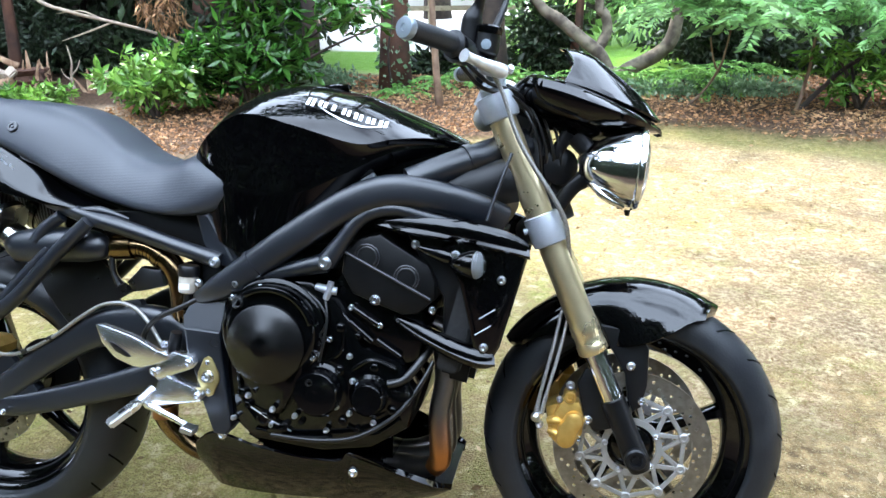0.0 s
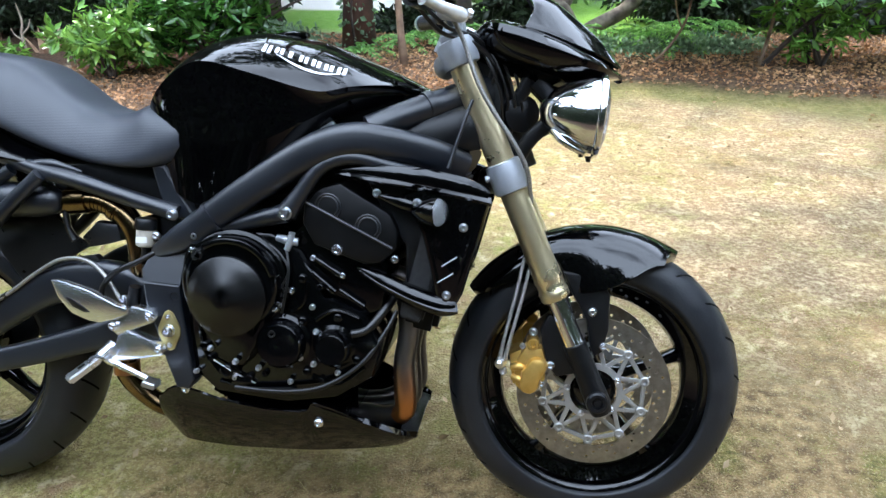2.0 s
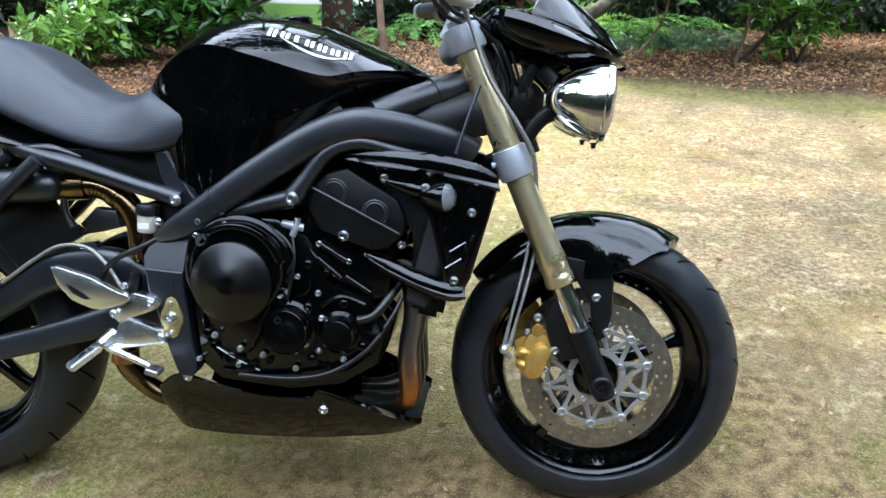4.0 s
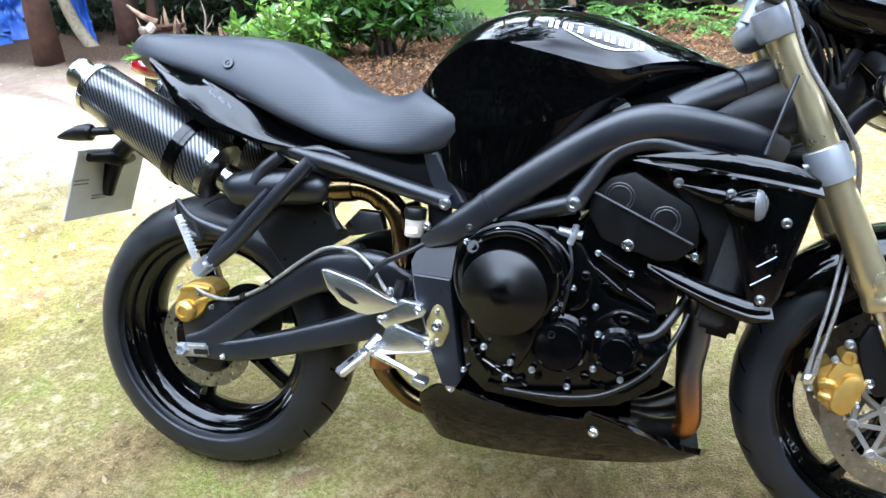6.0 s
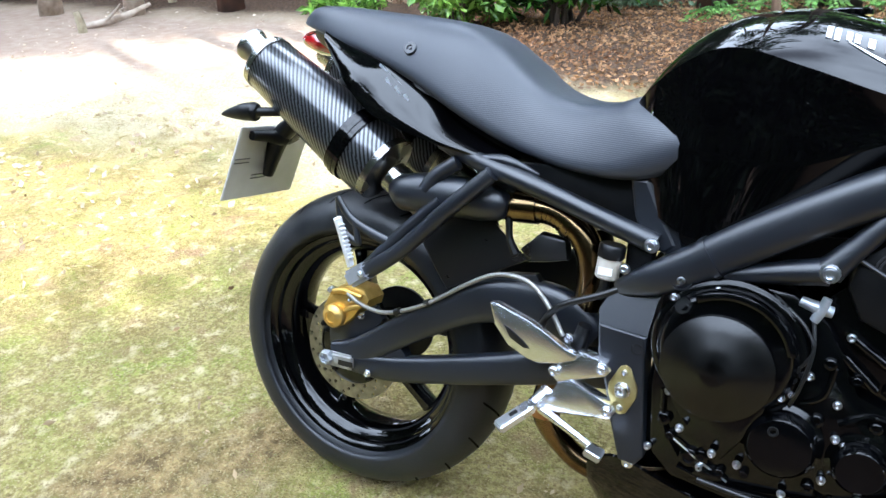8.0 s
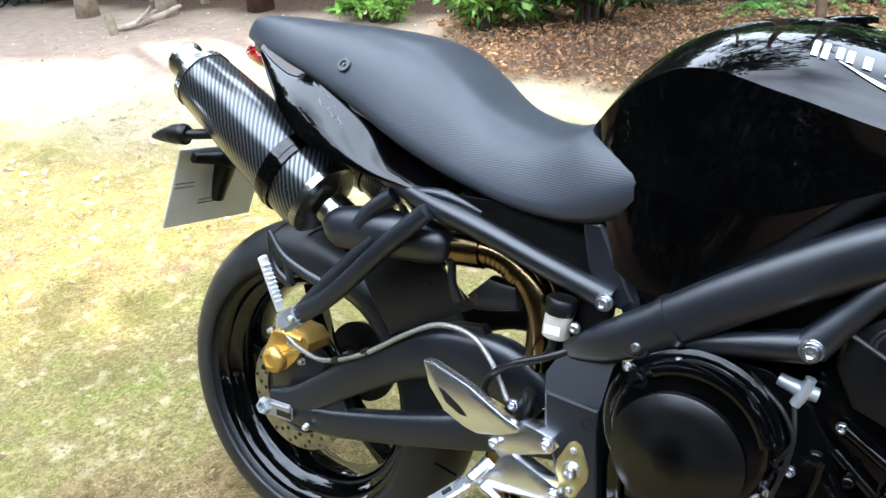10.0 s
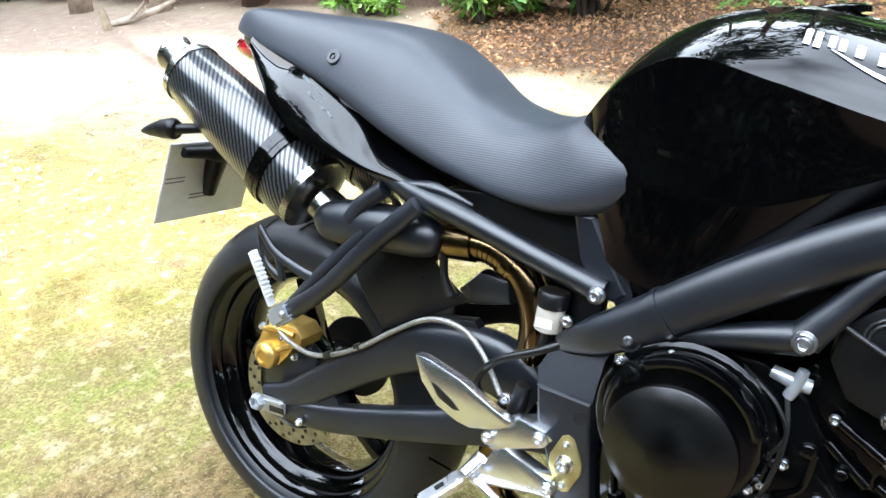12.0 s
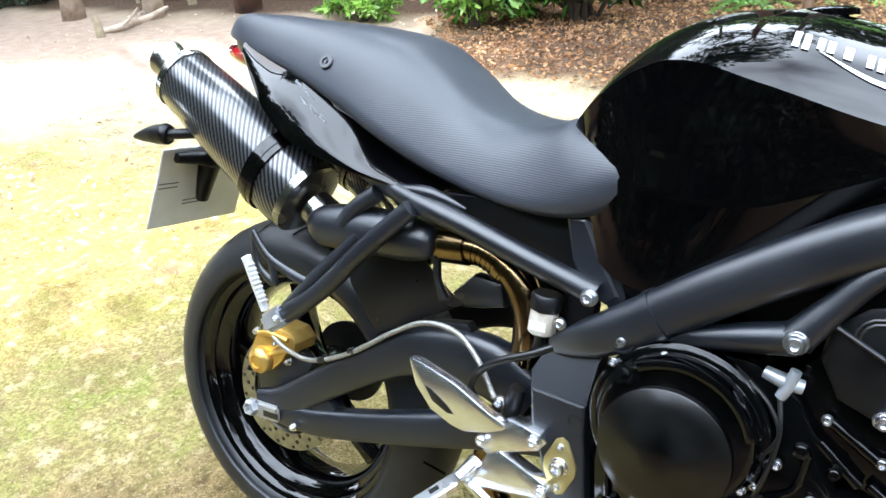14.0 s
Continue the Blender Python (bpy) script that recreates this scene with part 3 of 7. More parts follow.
tree("conifer_tree", "dark straight conifer trunk beside the green lawn", (-1.55, 6.9), 9, 0.085, BARK, CONIFER, 13, (0.05, 0), 6.4, 0.9, 360)
tree("conifer_tree", "dark broad conifer trunk deep in the bed", (0.56, 6.0), 9, 0.135, BARK, CONIFER, 14, (-0.05, 0.1), 6.4, 0.9, 360)
# dark bushes added in place of the shaded hollow under the canopy
shrub("shade_bush", "added dark bush standing for the shaded hollow in the bed", (2.75, 8.0), (0.55, 0.4, 0.36), 15, DARKLEAF, 2600, 0.10, 0.4, 0.36, 6)
shrub("shade_bush", "added dark bush standing for the shaded hollow in the bed", (3.75, 7.7), (0.55, 0.4, 0.36), 16, DARKLEAF, 2600, 0.10, 0.4, 0.36, 6)
shrub("shade_bush", "added dark bush standing for the shaded hollow in the bed", (5.0, 7.9), (0.55, 0.4, 0.36), 17, DARKLEAF, 2600, 0.10, 0.4, 0.36, 6)
# trees beyond the sandy ground
tree("pine_tree", "pine with pale sunlit scaly trunk on sandy earth", (-7.0, 4.2), 9, 0.10, PALEBARK, CONIFER, 21, (1.0, 0.2), 6.5, 0.9, 300, 0.2, crown_shift=(-1.0, 0))
tree("pine_tree", "pine with pale sunlit scaly trunk on sandy earth", (-5.85, 4.36), 9, 0.085, PALEBARK, CONIFER, 22, (1.1, 0.1), 6.5, 0.9, 300, 0.2, crown_shift=(-1.0, 0))
# this crown is shifted forward, out of view, to cast shade on the bike
tree("redwood_tree", "red-brown barked tree standing in shade", (-4.87, 4.75), 10, 0.105, REDBARK, CONIFER, 23, (1.0, -0.2), 6.6, 1.35, 5200, 0.32, crown_shift=(0.42, -2.05))
tree("redwood_tree", "red-brown barked tree standing in shade", (-4.71, 5.8), 8, 0.12, REDBARK, CONIFER, 24, (0.7, 0.1), 6.4, 0.7, 120, 0.2)
tree("redwood_tree", "slim red-brown barked tree standing in shade", (-4.40, 5.78), 7, 0.055, REDBARK, CONIFER, 25, (0.6, 0.1), 5.6, 0.6, 90, 0.2)
bent = thing("bent_tree", "slender tree with a swept brown trunk", "tree", Matrix.Translation((-5.3, 5.75, 0)))
part("trunk", Geo().tube([(0.16, 0, -0.05), (0.06, 0, 0.08), (-0.06, 0, 0.3), (-0.16, 0, 0.7), (-0.2, 0, 1.4), (-0.2, 0.1, 3.2), (-0.1, 0.2, 5.5)], [0.075, 0.07, 0.064, 0.06, 0.055, 0.045, 0.02], 11), POST, bent, angle=0)
bp_, bn_ = clump_points(np.random.default_rng(19), blob_clumps(np.random.default_rng(18), (-0.15, 0.2, 5.2), (0.7, 0.7, 0.7), 5), 30, 0.4)
part("crown", leaf_mesh("crown", bp_, 0.2, CONIFER, 0.4, rng=np.random.default_rng(17), normals=bn_), CONIFER, bent)
tree("redwood_tree", "red-brown barked tree behind the stump", (-2.7, 6.7), 6, 0.14, REDBARK, DARKLEAF, 26, (0.05, 0.1), 1.2, 0.8, 1400, 0.2)
# crowns raised out of view to block the sun from trunks and sand
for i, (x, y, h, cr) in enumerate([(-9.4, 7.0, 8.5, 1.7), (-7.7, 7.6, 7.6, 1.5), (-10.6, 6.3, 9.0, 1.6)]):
    tree("woodland_tree", "tall dark woodland tree added to shade the trunks", (x, y), h, 0.2, BARK, DARKLEAF, 30 + i, (0.1, 0), 3.5, cr, 4600, 0.3)
# low near-black crowns paint the dark depth of the wood
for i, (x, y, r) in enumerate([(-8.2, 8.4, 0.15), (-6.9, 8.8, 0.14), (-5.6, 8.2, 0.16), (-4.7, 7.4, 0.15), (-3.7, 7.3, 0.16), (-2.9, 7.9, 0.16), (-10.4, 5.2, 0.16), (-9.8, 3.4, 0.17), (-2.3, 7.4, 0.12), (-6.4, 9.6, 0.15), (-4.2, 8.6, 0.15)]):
    tree("woodland_tree", "woodland tree whose dark leaf colour stands for deep shade", (x, y), 4.6, r, BARK, DARKLEAF, 40 + i, (0.1, 0), 0.35, 1.15, 4200, 0.2)

# the old multi-stemmed tree with crooked boughs
rng0 = np.random.default_rng(5)
old = thing("crooked_tree", "old spreading tree with thick crooked grey-brown boughs", "tree", Matrix.Translation((1.7, 6.2, 0)))
part("trunk", Geo().tube([(0, 0, -0.05), (0.01, 0, 0.08), (0.03, 0, 0.2)], [0.17, 0.13, 0.10], 12), LICHEN, old, angle=0)
part("bough", Geo().tube([(0.02, 0, 0.06), (0.12, 0, 0.16), (0.26, 0, 0.24), (0.42, 0, 0.33), (0.53, 0, 0.46), (0.57, 0, 0.67), (0.58, 0, 0.85), (0.7, 0, 1.6), (0.9, 0, 3.0)], [0.09, 0.075, 0.07, 0.068, 0.066, 0.058, 0.054, 0.05, 0.03], 10), LICHEN, old, angle=0)
part("bough", Geo().tube([(-0.02, 0, 0.1), (-0.12, 0, 0.32), (-0.3, 0, 0.47), (-0.52, 0, 0.65), (-0.75, 0, 0.84), (-1.1, 0.1, 1.6)], [0.08, 0.066, 0.062, 0.058, 0.052, 0.04], 10), LICHEN, old, angle=0)
part("bough", Geo().tube([(-0.14, 0.06, 0.36), (-0.06, 0.1, 0.53), (-0.09, 0.1, 0.69), (-0.15, 0.1, 0.84), (-0.1, 0.1, 1.9)], [0.055, 0.05, 0.048, 0.046, 0.03], 9), LICHEN, old, angle=0)
part("bough", Geo().tube([(-0.35, 0.25, -0.02), (-0.36, 0.25, 0.36), (-0.33, 0.25, 0.61), (-0.3, 0.25, 1.6)], [0.05, 0.045, 0.042, 0.03], 9), REDBARK, old, angle=0)
pts, nor = clump_points(rng0, blob_clumps(rng0, (0.3, 1.2, 3.2), (1.6, 0.7, 0.7), 14), 45, 0.5)
part("crown", leaf_mesh("crown", pts, 0.16, FERN, 0.3, rng=rng0, normals=nor), FERN, old)

# shrubs
shrub("rhododendron_bush", "large glossy dark green rhododendron bush in the bed", (-1.35, 4.75), (0.95, 0.6, 0.72), 51, RHODO, 3900, 0.125, 0.34, 0.82, 16, per=11, spread=0.05, flat=1.6, lobes=[((-0.5, 0, 0.42), (0.42, 0.36, 0.30), 0.25), ((0.1, 0, 0.5), (0.5, 0.4, 0.42), 0.3), ((0.2, -0.1, 1.05), (0.38, 0.32, 0.34), 0.17), ((-0.15, 0.2, 1.45), (0.4, 0.3, 0.3), 0.1), ((0.85, 0.1, 0.84), (0.32, 0.25, 0.2), 0.08)])
shrub("laurel_bush", "low bright green shrub in sunlight at the bed's edge", (-2.05, 4.35), (0.48, 0.35, 0.27), 52, LIME, 1100, 0.1, 0.40, 0.33, 8, per=10, spread=0.05, flat=1.6)
shrub("laurel_bush", "low bright yellow-green shrub beside the stump", (-3.3, 4.55), (0.5, 0.3, 0.10), 53, LIME, 620, 0.09, 0.40, 0.17, 6, per=10, spread=0.05, flat=1.6)
shrub("rhododendron_bush", "leggy rhododendron with pale glossy leaves", (3.5, 4.95), (0.5, 0.3, 0.28), 54, LIME, 620, 0.10, 0.34, 0.36, 5, per=10, spread=0.05, flat=1.6)
shrub("ground_cover", "low grey-green ground cover along the bed", (2.5, 5.6), (1.0, 0.3, 0.07), 57, IVY, 2600, 0.055, 0.5, 0.07, 2, category="ground cover", spread=0.1)
shrub("ground_cover", "low green ground cover under the conifers", (-1.25, 5.75), (0.6, 0.3, 0.12), 58, IVY, 1400, 0.07, 0.4, 0.12, 2, category="ground cover")
# hanging sprays of the sumac at the bed's right
sumac = thing("sumac_tree", "small sumac with forked bare stems and hanging feathery leaves", "tree", Matrix.Translation((3.05, 4.94, 0)))
part("stem", Geo().tube([(0, 0, -0.03), (0.04, 0, 0.2), (0.07, 0, 0.42), (0.08, 0, 0.63), (0.2, 0, 1.3)], [0.018, 0.015, 0.013, 0.011, 0.008], 8), BROWNBARK, sumac, angle=0)
part("stem", Geo().tube([(0, 0, 0.0), (0.13, 0, 0.16), (0.3, 0, 0.35), (0.51, 0, 0.52), (0.9, 0.1, 0.9)], [0.024, 0.021, 0.018, 0.015, 0.010], 8), BARK, sumac, angle=0)
part("stem", Geo().tube([(-0.9, 0.06, -0.03), (-0.71, 0.06, 0.16), (-0.6, 0.06, 0.34), (-0.56, 0.06, 0.49), (-0.5, 0.1, 0.9)], [0.013, 0.012, 0.011, 0.009, 0.007], 7), BROWNBARK, sumac, angle=0)
part("stem", Geo().tube([(-0.61, 0.06, 0.35), (-0.65, 0.06, 0.45), (-0.68, 0.08, 0.6)], [0.009, 0.008, 0.006], 7), BROWNBARK, sumac, angle=0)


def frond_points(rng, start, way, length, pairs, size):
    """Leaflets in pairs along a drooping midrib."""
    p, d = [], []
    w = Vector(way).normalized()
    side = w.cross(Vector((0, 0, 1))).normalized()
    for i in range(pairs):
        t = (i + 1) / pairs
        c = Vector(start) + w * length * t - Vector((0, 0, 0.35 * length * t * t))
        for s in (-1, 1):
            p.append(c)
            d.append((w * 0.55 + side * s - Vector((0, 0, 0.45))).normalized())
    return p, d


def frond_mesh(name, seed, origins, fronds, length, leaf, material, pairs=11):
    rng = np.random.default_rng(seed)
    P_, D_ = [], []
    for o in origins:
        for k in range(fronds):
            a = 2 * math.pi * k / fronds + rng.uniform(-0.4, 0.4)
            p, d = frond_points(rng, o, (math.cos(a), math.sin(a), rng.uniform(-0.1, 0.5)), length * rng.uniform(0.7, 1.2), pairs, leaf)
            P_ += [tuple(q) for q in p]
            D_ += [tuple(q) for q in d]
    return leaf_mesh(name, P_, leaf, material, 0.33, 0.1, rng, np.array(D_) * 4)


for i, (x, y, n, h) in enumerate([(0.55, 5.9, 4, 0.12), (1.0, 5.5, 2, 0.06), (1.75, 5.75, 3, 0.1), (2.3, 5.7, 4, 0.12), (0.0, 5.5, 2, 0.05), (2.75, 6.1, 3, 0.15)]):
    rf = np.random.default_rng(500 + i)
    fern = thing("fern", "feathery green fern growing under the trees", "fern", Matrix.Translation((x, y, 0)), group="ferns of the bed")
    part("foliage", frond_mesh("foliage", 520 + i, [(rf.uniform(-0.25, 0.25), rf.uniform(-0.15, 0.15), h + rf.uniform(0, 0.12)) for _ in range(n)], 8, 0.42, 0.055, FERN, 22), FERN, fern)
    part("crown", Geo().lathe([(0.05, -0.04), (0.04, 0.05), (0.02, h), (0.004, h + 0.05)], (0, 0, 0), (0, 0, 1), 8), BARK, fern, angle=0)
ivy_r = np.random.default_rng(540)
q = ivy_r.uniform(0, 2 * math.pi, 260)
hz = ivy_r.uniform(0.0, 1.0, 260) ** 1.6 * 1.4
ivy = thing("ivy", "dark green ivy climbing the conifer trunk", "climber", Matrix.Translation((-0.35, 5.75, 0)))
part("foliage", leaf_mesh("foliage", np.stack([np.cos(q) * (0.145 - 0.02 * hz), np.sin(q) * (0.145 - 0.02 * hz), hz], 1), 0.055, IVY, 0.75, 0.5, ivy_r, np.stack([np.cos(q), np.sin(q), q * 0], 1)), IVY, ivy)
part("stem", Geo().tube([(0.02, -0.155, -0.02), (-0.02, -0.155, 0.4), (0.04, -0.14, 0.8), (0.0, -0.125, 1.4)], [0.014, 0.012, 0.010, 0.006], 7), BARK, ivy, angle=0)

rs = np.random.default_rng(61)
part("foliage", frond_mesh("foliage", 62, [(rs.uniform(-1.0, 1.3), rs.uniform(-0.45, 0.5), rs.uniform(0.72, 1.2)) for _ in range(58)], 7, 0.48, 0.085, SUMAC, 21), SUMAC, sumac)

for i, (x, y, z, n) in enumerate([(1.1, 6.9, 0.95, 12), (2.3, 6.8, 0.85, 16), (0.2, 6.6, 1.0, 6)]):
    sp = thing("hanging_foliage", "light green feathery foliage hanging between the trees", "foliage", Matrix.Translation((x, y, 0)), group="hanging foliage of the bed")
    part("twig", Geo().tube([(0, 0.4, 1.9), (0, 0.1, 1.5), (0, 0, z)], [0.015, 0.012, 0.006], 6), TWIG, sp, angle=0)
    part("foliage", frond_mesh("foliage", 200 + i, [(rs.uniform(-0.6, 0.6), rs.uniform(-0.3, 0.3), z + rs.uniform(-0.15, 0.35)) for _ in range(n)], 7, 0.42, 0.07, SUMAC, 18), SUMAC, sp)

# dark undergrowth and a hedge that stand in for deep shade and close the wood
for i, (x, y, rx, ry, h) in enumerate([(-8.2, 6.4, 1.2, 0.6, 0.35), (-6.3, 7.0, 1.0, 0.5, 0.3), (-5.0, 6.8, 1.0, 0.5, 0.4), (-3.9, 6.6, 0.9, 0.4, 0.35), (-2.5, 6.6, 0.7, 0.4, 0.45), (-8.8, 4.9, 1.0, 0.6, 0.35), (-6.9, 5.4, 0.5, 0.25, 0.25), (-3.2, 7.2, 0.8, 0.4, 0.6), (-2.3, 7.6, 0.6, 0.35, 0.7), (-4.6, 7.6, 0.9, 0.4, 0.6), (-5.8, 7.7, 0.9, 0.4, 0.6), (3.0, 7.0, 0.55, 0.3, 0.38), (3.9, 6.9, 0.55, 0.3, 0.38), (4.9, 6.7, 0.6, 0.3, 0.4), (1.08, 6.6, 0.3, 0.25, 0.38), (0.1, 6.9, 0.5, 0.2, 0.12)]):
    shrub("undergrowth", "dark undergrowth added to stand for woodland shade", (x, y), (rx, ry, h), 300 + i, DARKLEAF, 2400, 0.1, 0.4, h, 3, category="undergrowth", spread=0.2)
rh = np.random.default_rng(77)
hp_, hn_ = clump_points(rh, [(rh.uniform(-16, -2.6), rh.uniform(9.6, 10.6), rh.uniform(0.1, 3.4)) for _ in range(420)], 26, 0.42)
tagged(new("far_hedge", leaf_mesh("far_hedge", hp_, 0.3, DARKLEAF, 0.5, rng=rh, normals=hn_)), "tall dark hedge added as the shaded depth of the wood", "hedge", kind="stuff")
hp_, hn_ = clump_points(rh, [(rh.uniform(0.05, 12), rh.uniform(9.2, 10.4), rh.uniform(0.1, 2.4)) for _ in range(330)], 26, 0.42)
tagged(new("far_hedge", leaf_mesh("far_hedge", hp_, 0.2, HEDGELEAF, 0.5, rng=rh, normals=hn_)), "tall green hedge beyond the lawn", "hedge", kind="stuff")

# unseen trees added around and behind, which shade the place and darken reflections
for i, (x, y, h, r, cr, lo) in enumerate([(-5.5, -6.4, 6.2, 0.2, 2.0, 0.2), (-2.6, -6.8, 5.8, 0.2, 1.9, 0.1), (-8.5, -4.9, 7, 0.22, 2.0, 0.3), (0.4, -6.9, 6.3, 0.2, 1.9, 0.1), (3.2, -6.7, 5.8, 0.2, 1.9, 0.1), (6.2, -6.3, 6, 0.2, 2.2, 0.3), (9.0, -2.5, 6, 0.2, 2.5, 0.3), (9.5, 3.0, 5, 0.2, 2.2, 0.3), (-11.5, -1.5, 6, 0.2, 2.4, 0.3)]):
    tree("broadleaf_tree", "unseen bushy dark tree added for shade and reflections", (x, y), h, r, BARK, DARKLEAF, 80 + i, (0.1, 0.0), lo, cr, 5600, 0.5)

# added outside the view; its high crown only blocks sun from the near lawn
tree("conifer_tree", "unseen tall conifer added to shade the lawn", (-7.9, 1.0), 17, 0.3, BARK, CONIFER, 97, (0.1, 0.1), 12.6, 2.9, 12500, 0.38, 7, crown_shift=(0.75, 1.1))

# tall wood added round the clearing, mostly unseen, to limit skylight and darken reflections
ring = np.random.default_rng(131)
for i in range(18):
    az = 20 * i + ring.uniform(-5, 5)
    far = 11.5 + ring.uniform(-0.8, 1.2)
    seen = 55 < az < 172
    if seen:
        far += 3.0
    high = 12.5 if 60 < az < 140 else 9.0 if 110 < az < 185 else 8.0 if az < 75 or az > 325 else 9.5
    tree("woodland_tree", "tall dark tree added round the clearing to limit skylight", (far * math.cos(radians(az)), far * math.sin(radians(az))), high + ring.uniform(-0.8, 0.8), 0.24, BARK, DARKLEAF, 140 + i, (0.1, 0.0), 1.8 if seen else 1.0, 3.2 if seen else 2.7, 6200 if seen else 4000, 0.55, 6)

# unseen hedge behind the camera, raised to cut fill and hide sunlit ground from reflections
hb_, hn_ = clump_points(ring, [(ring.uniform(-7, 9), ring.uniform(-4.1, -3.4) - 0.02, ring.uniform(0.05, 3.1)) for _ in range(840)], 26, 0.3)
tagged(new("dark_hedge", leaf_mesh("dark_hedge", hb_, 0.16, DARKLEAF, 0.4, rng=ring, normals=hn_)), "unseen dense dark green hedge that cuts fill light", "hedge", kind="stuff")

# stump of a fallen tree, splintered
rng1 = np.random.default_rng(71)


def splinter_geo(rng, h, r, n=11):
    g = Geo()
    for i in range(n):
        a = rng.uniform(0, 6.28)
        b0 = Vector((math.cos(a), math.sin(a), 0)) * r * rng.uniform(0.2, 0.9)
        e = b0 * 1.1 + Vector((rng.uniform(-0.16, 0.16), rng.uniform(-0.08, 0.08), h * rng.uniform(0.3, 1.0)))
        g.tube([b0 - Vector((0, 0, 0.05)), b0.lerp(e, 0.5) + Vector((rng.uniform(-0.03, 0.03), 0, 0)), e], [rng.uniform(0.015, 0.045), rng.uniform(0.012, 0.034), 0.004], 5, steps=3, flat=0.55)
    return g


stump = thing("tree_stump", "splintered pale tree stump with torn reddish wood", "stump", Matrix.Translation((-3.88, 5.32, 0)))
part("stump_bole", trunk_geo(rng1, (0, 0, -0.05), (0.02, 0, 0.30), 0.20, 0.15, 0.02, 0.5, 20, 0.35), REDBARK, stump, "dark torn bark of the stump", angle=20)
part("stump_wood", splinter_geo(rng1, 0.50, 0.20, 20), DEADWOOD, stump, angle=15)
for k in range(9):
    a = rng1.uniform(0, 6.28)
    c = Vector((math.cos(a) * 0.22, -abs(math.sin(a)) * 0.22, rng1.uniform(0.02, 0.3)))
    part("wood_chunk", Geo().box(c, (rng1.uniform(0.05, 0.12), rng1.uniform(0.04, 0.08), rng1.uniform(0.05, 0.14)), Euler(tuple(rng1.uniform(-1, 1, 3))).to_matrix(), 0.012), PALEBARK if k % 3 else DEADWOOD, stump, angle=20)
part("root", Geo().tube([(-0.1, 0, 0.32), (-0.22, -0.05, 0.40), (-0.40, 0, 0.50)], [0.04, 0.028, 0.010], 7), DEADWOOD, stump, angle=0)
stump2 = thing("tree_stump", "small reddish splintered stump in the bed", "stump", Matrix.Translation((-3.36, 5.5, 0)))
part("stump_wood", splinter_geo(rng1, 0.3, 0.09, 14), DEADWOOD, stump2, angle=15)
snag = thing("bare_branch", "bare forked grey dead branch standing in the ground", "branch", Matrix.Translation((-3.55, 5.5, 0)))
part("stem", Geo().tube([(0, 0, -0.03), (-0.01, 0, 0.2), (0.02, 0, 0.34), (0.0, 0, 0.5)], [0.016, 0.013, 0.010, 0.004], 6), TWIG, snag, angle=0)
part("twig", Geo().tube([(0.0, 0, 0.22), (0.07, 0, 0.28), (0.11, 0, 0.36)], [0.010, 0.008, 0.003], 6), TWIG, snag, angle=0)
part("twig", Geo().tube([(-0.01, 0, 0.16), (-0.08, 0, 0.21), (-0.11, 0, 0.27)], [0.009, 0.007, 0.003], 6), TWIG, snag, angle=0)
deadlimb = thing("dead_limb", "long bare dead limb hanging from a shaded tree", "branch", Matrix.Translation((-2.95, 5.4, 0)))
part("stem", Geo().tube([(0.7, 0, 0.50), (0.44, 0, 0.61), (0.0, 0, 0.72), (-0.44, 0, 0.82), (-0.76, 0, 0.95), (-1.2, 0.3, 1.3), (-1.35, 0.2, 1.8)], [0.010, 0.013, 0.016, 0.018, 0.02, 0.022, 0.024], 7), TWIG, deadlimb, angle=0)
part("twig", Geo().tube([(0.0, 0, 0.72), (-0.25, 0, 0.64), (-0.56, 0, 0.55)], [0.011, 0.010, 0.005], 6), TWIG, deadlimb, angle=0)
part("twig", Geo().tube([(-0.1, 0, 0.74), (-0.3, 0, 0.82), (-0.57, 0, 0.80)], [0.010, 0.008, 0.004], 6), TWIG, deadlimb, angle=0)
brown = thing("dead_foliage", "hanging spray of withered orange-brown conifer foliage", "branch", Matrix.Translation((-2.35, 5.2, 0)))
part("stem", Geo().tube([(0.0, 0.4, 1.8), (0, 0.2, 1.3), (0, 0, 0.9)], [0.02, 0.015, 0.006], 6), TWIG, brown, angle=0)
pp, nn = clump_points(rng1, [(rng1.uniform(-0.2, 0.2), rng1.uniform(-0.1, 0.1), z) for z in np.linspace(0.72, 1.5, 16)], 60, 0.10)
part("withered_leaves", leaf_mesh("withered_leaves", pp, 0.11, LITTER, 0.12, 1.6, rng1), LITTER, brown)

# fence post, stake, tarpaulin, fallen log
post = thing("fence_post", "leaning weathered timber fence post", "post", pose(-5.95, 4.98, 0, 0, -9, 0))
part("post", Geo().box((0, 0, 0.27), (0.075, 0.075, 0.64), None, 0.008), POST, post)
stake = thing("stake", "thin leaning wooden stake by the pine", "post", pose(-6.9, 5.0, 0, 0, -7, 0))
part("stake", Geo().tube([(0, 0, -0.03), (0, 0, 0.95)], [0.026, 0.022], 7), POST, stake, angle=30)
stub = thing("stake", "short chewed wooden stub in the sandy ground", "post", pose(-5.6, 3.54, 0, 0, -8, 0))
part("stake", Geo().tube([(0, 0, -0.03), (0.01, 0, 0.1), (0, 0, 0.2)], [0.045, 0.04, 0.03], 8), POST, stub, angle=30)
log = thing("fallen_branch", "pale bare fallen branch on sandy ground", "branch", Matrix.Translation((-5.5, 3.7, 0)))
part("limb", Geo().tube([(-0.28, -0.05, 0.03), (-0.10, 0.12, 0.06), (0.0, 0.30, 0.10), (0.08, 0.52, 0.17)], [0.026, 0.036, 0.032, 0.018], 9), PALEBARK, log, angle=0)
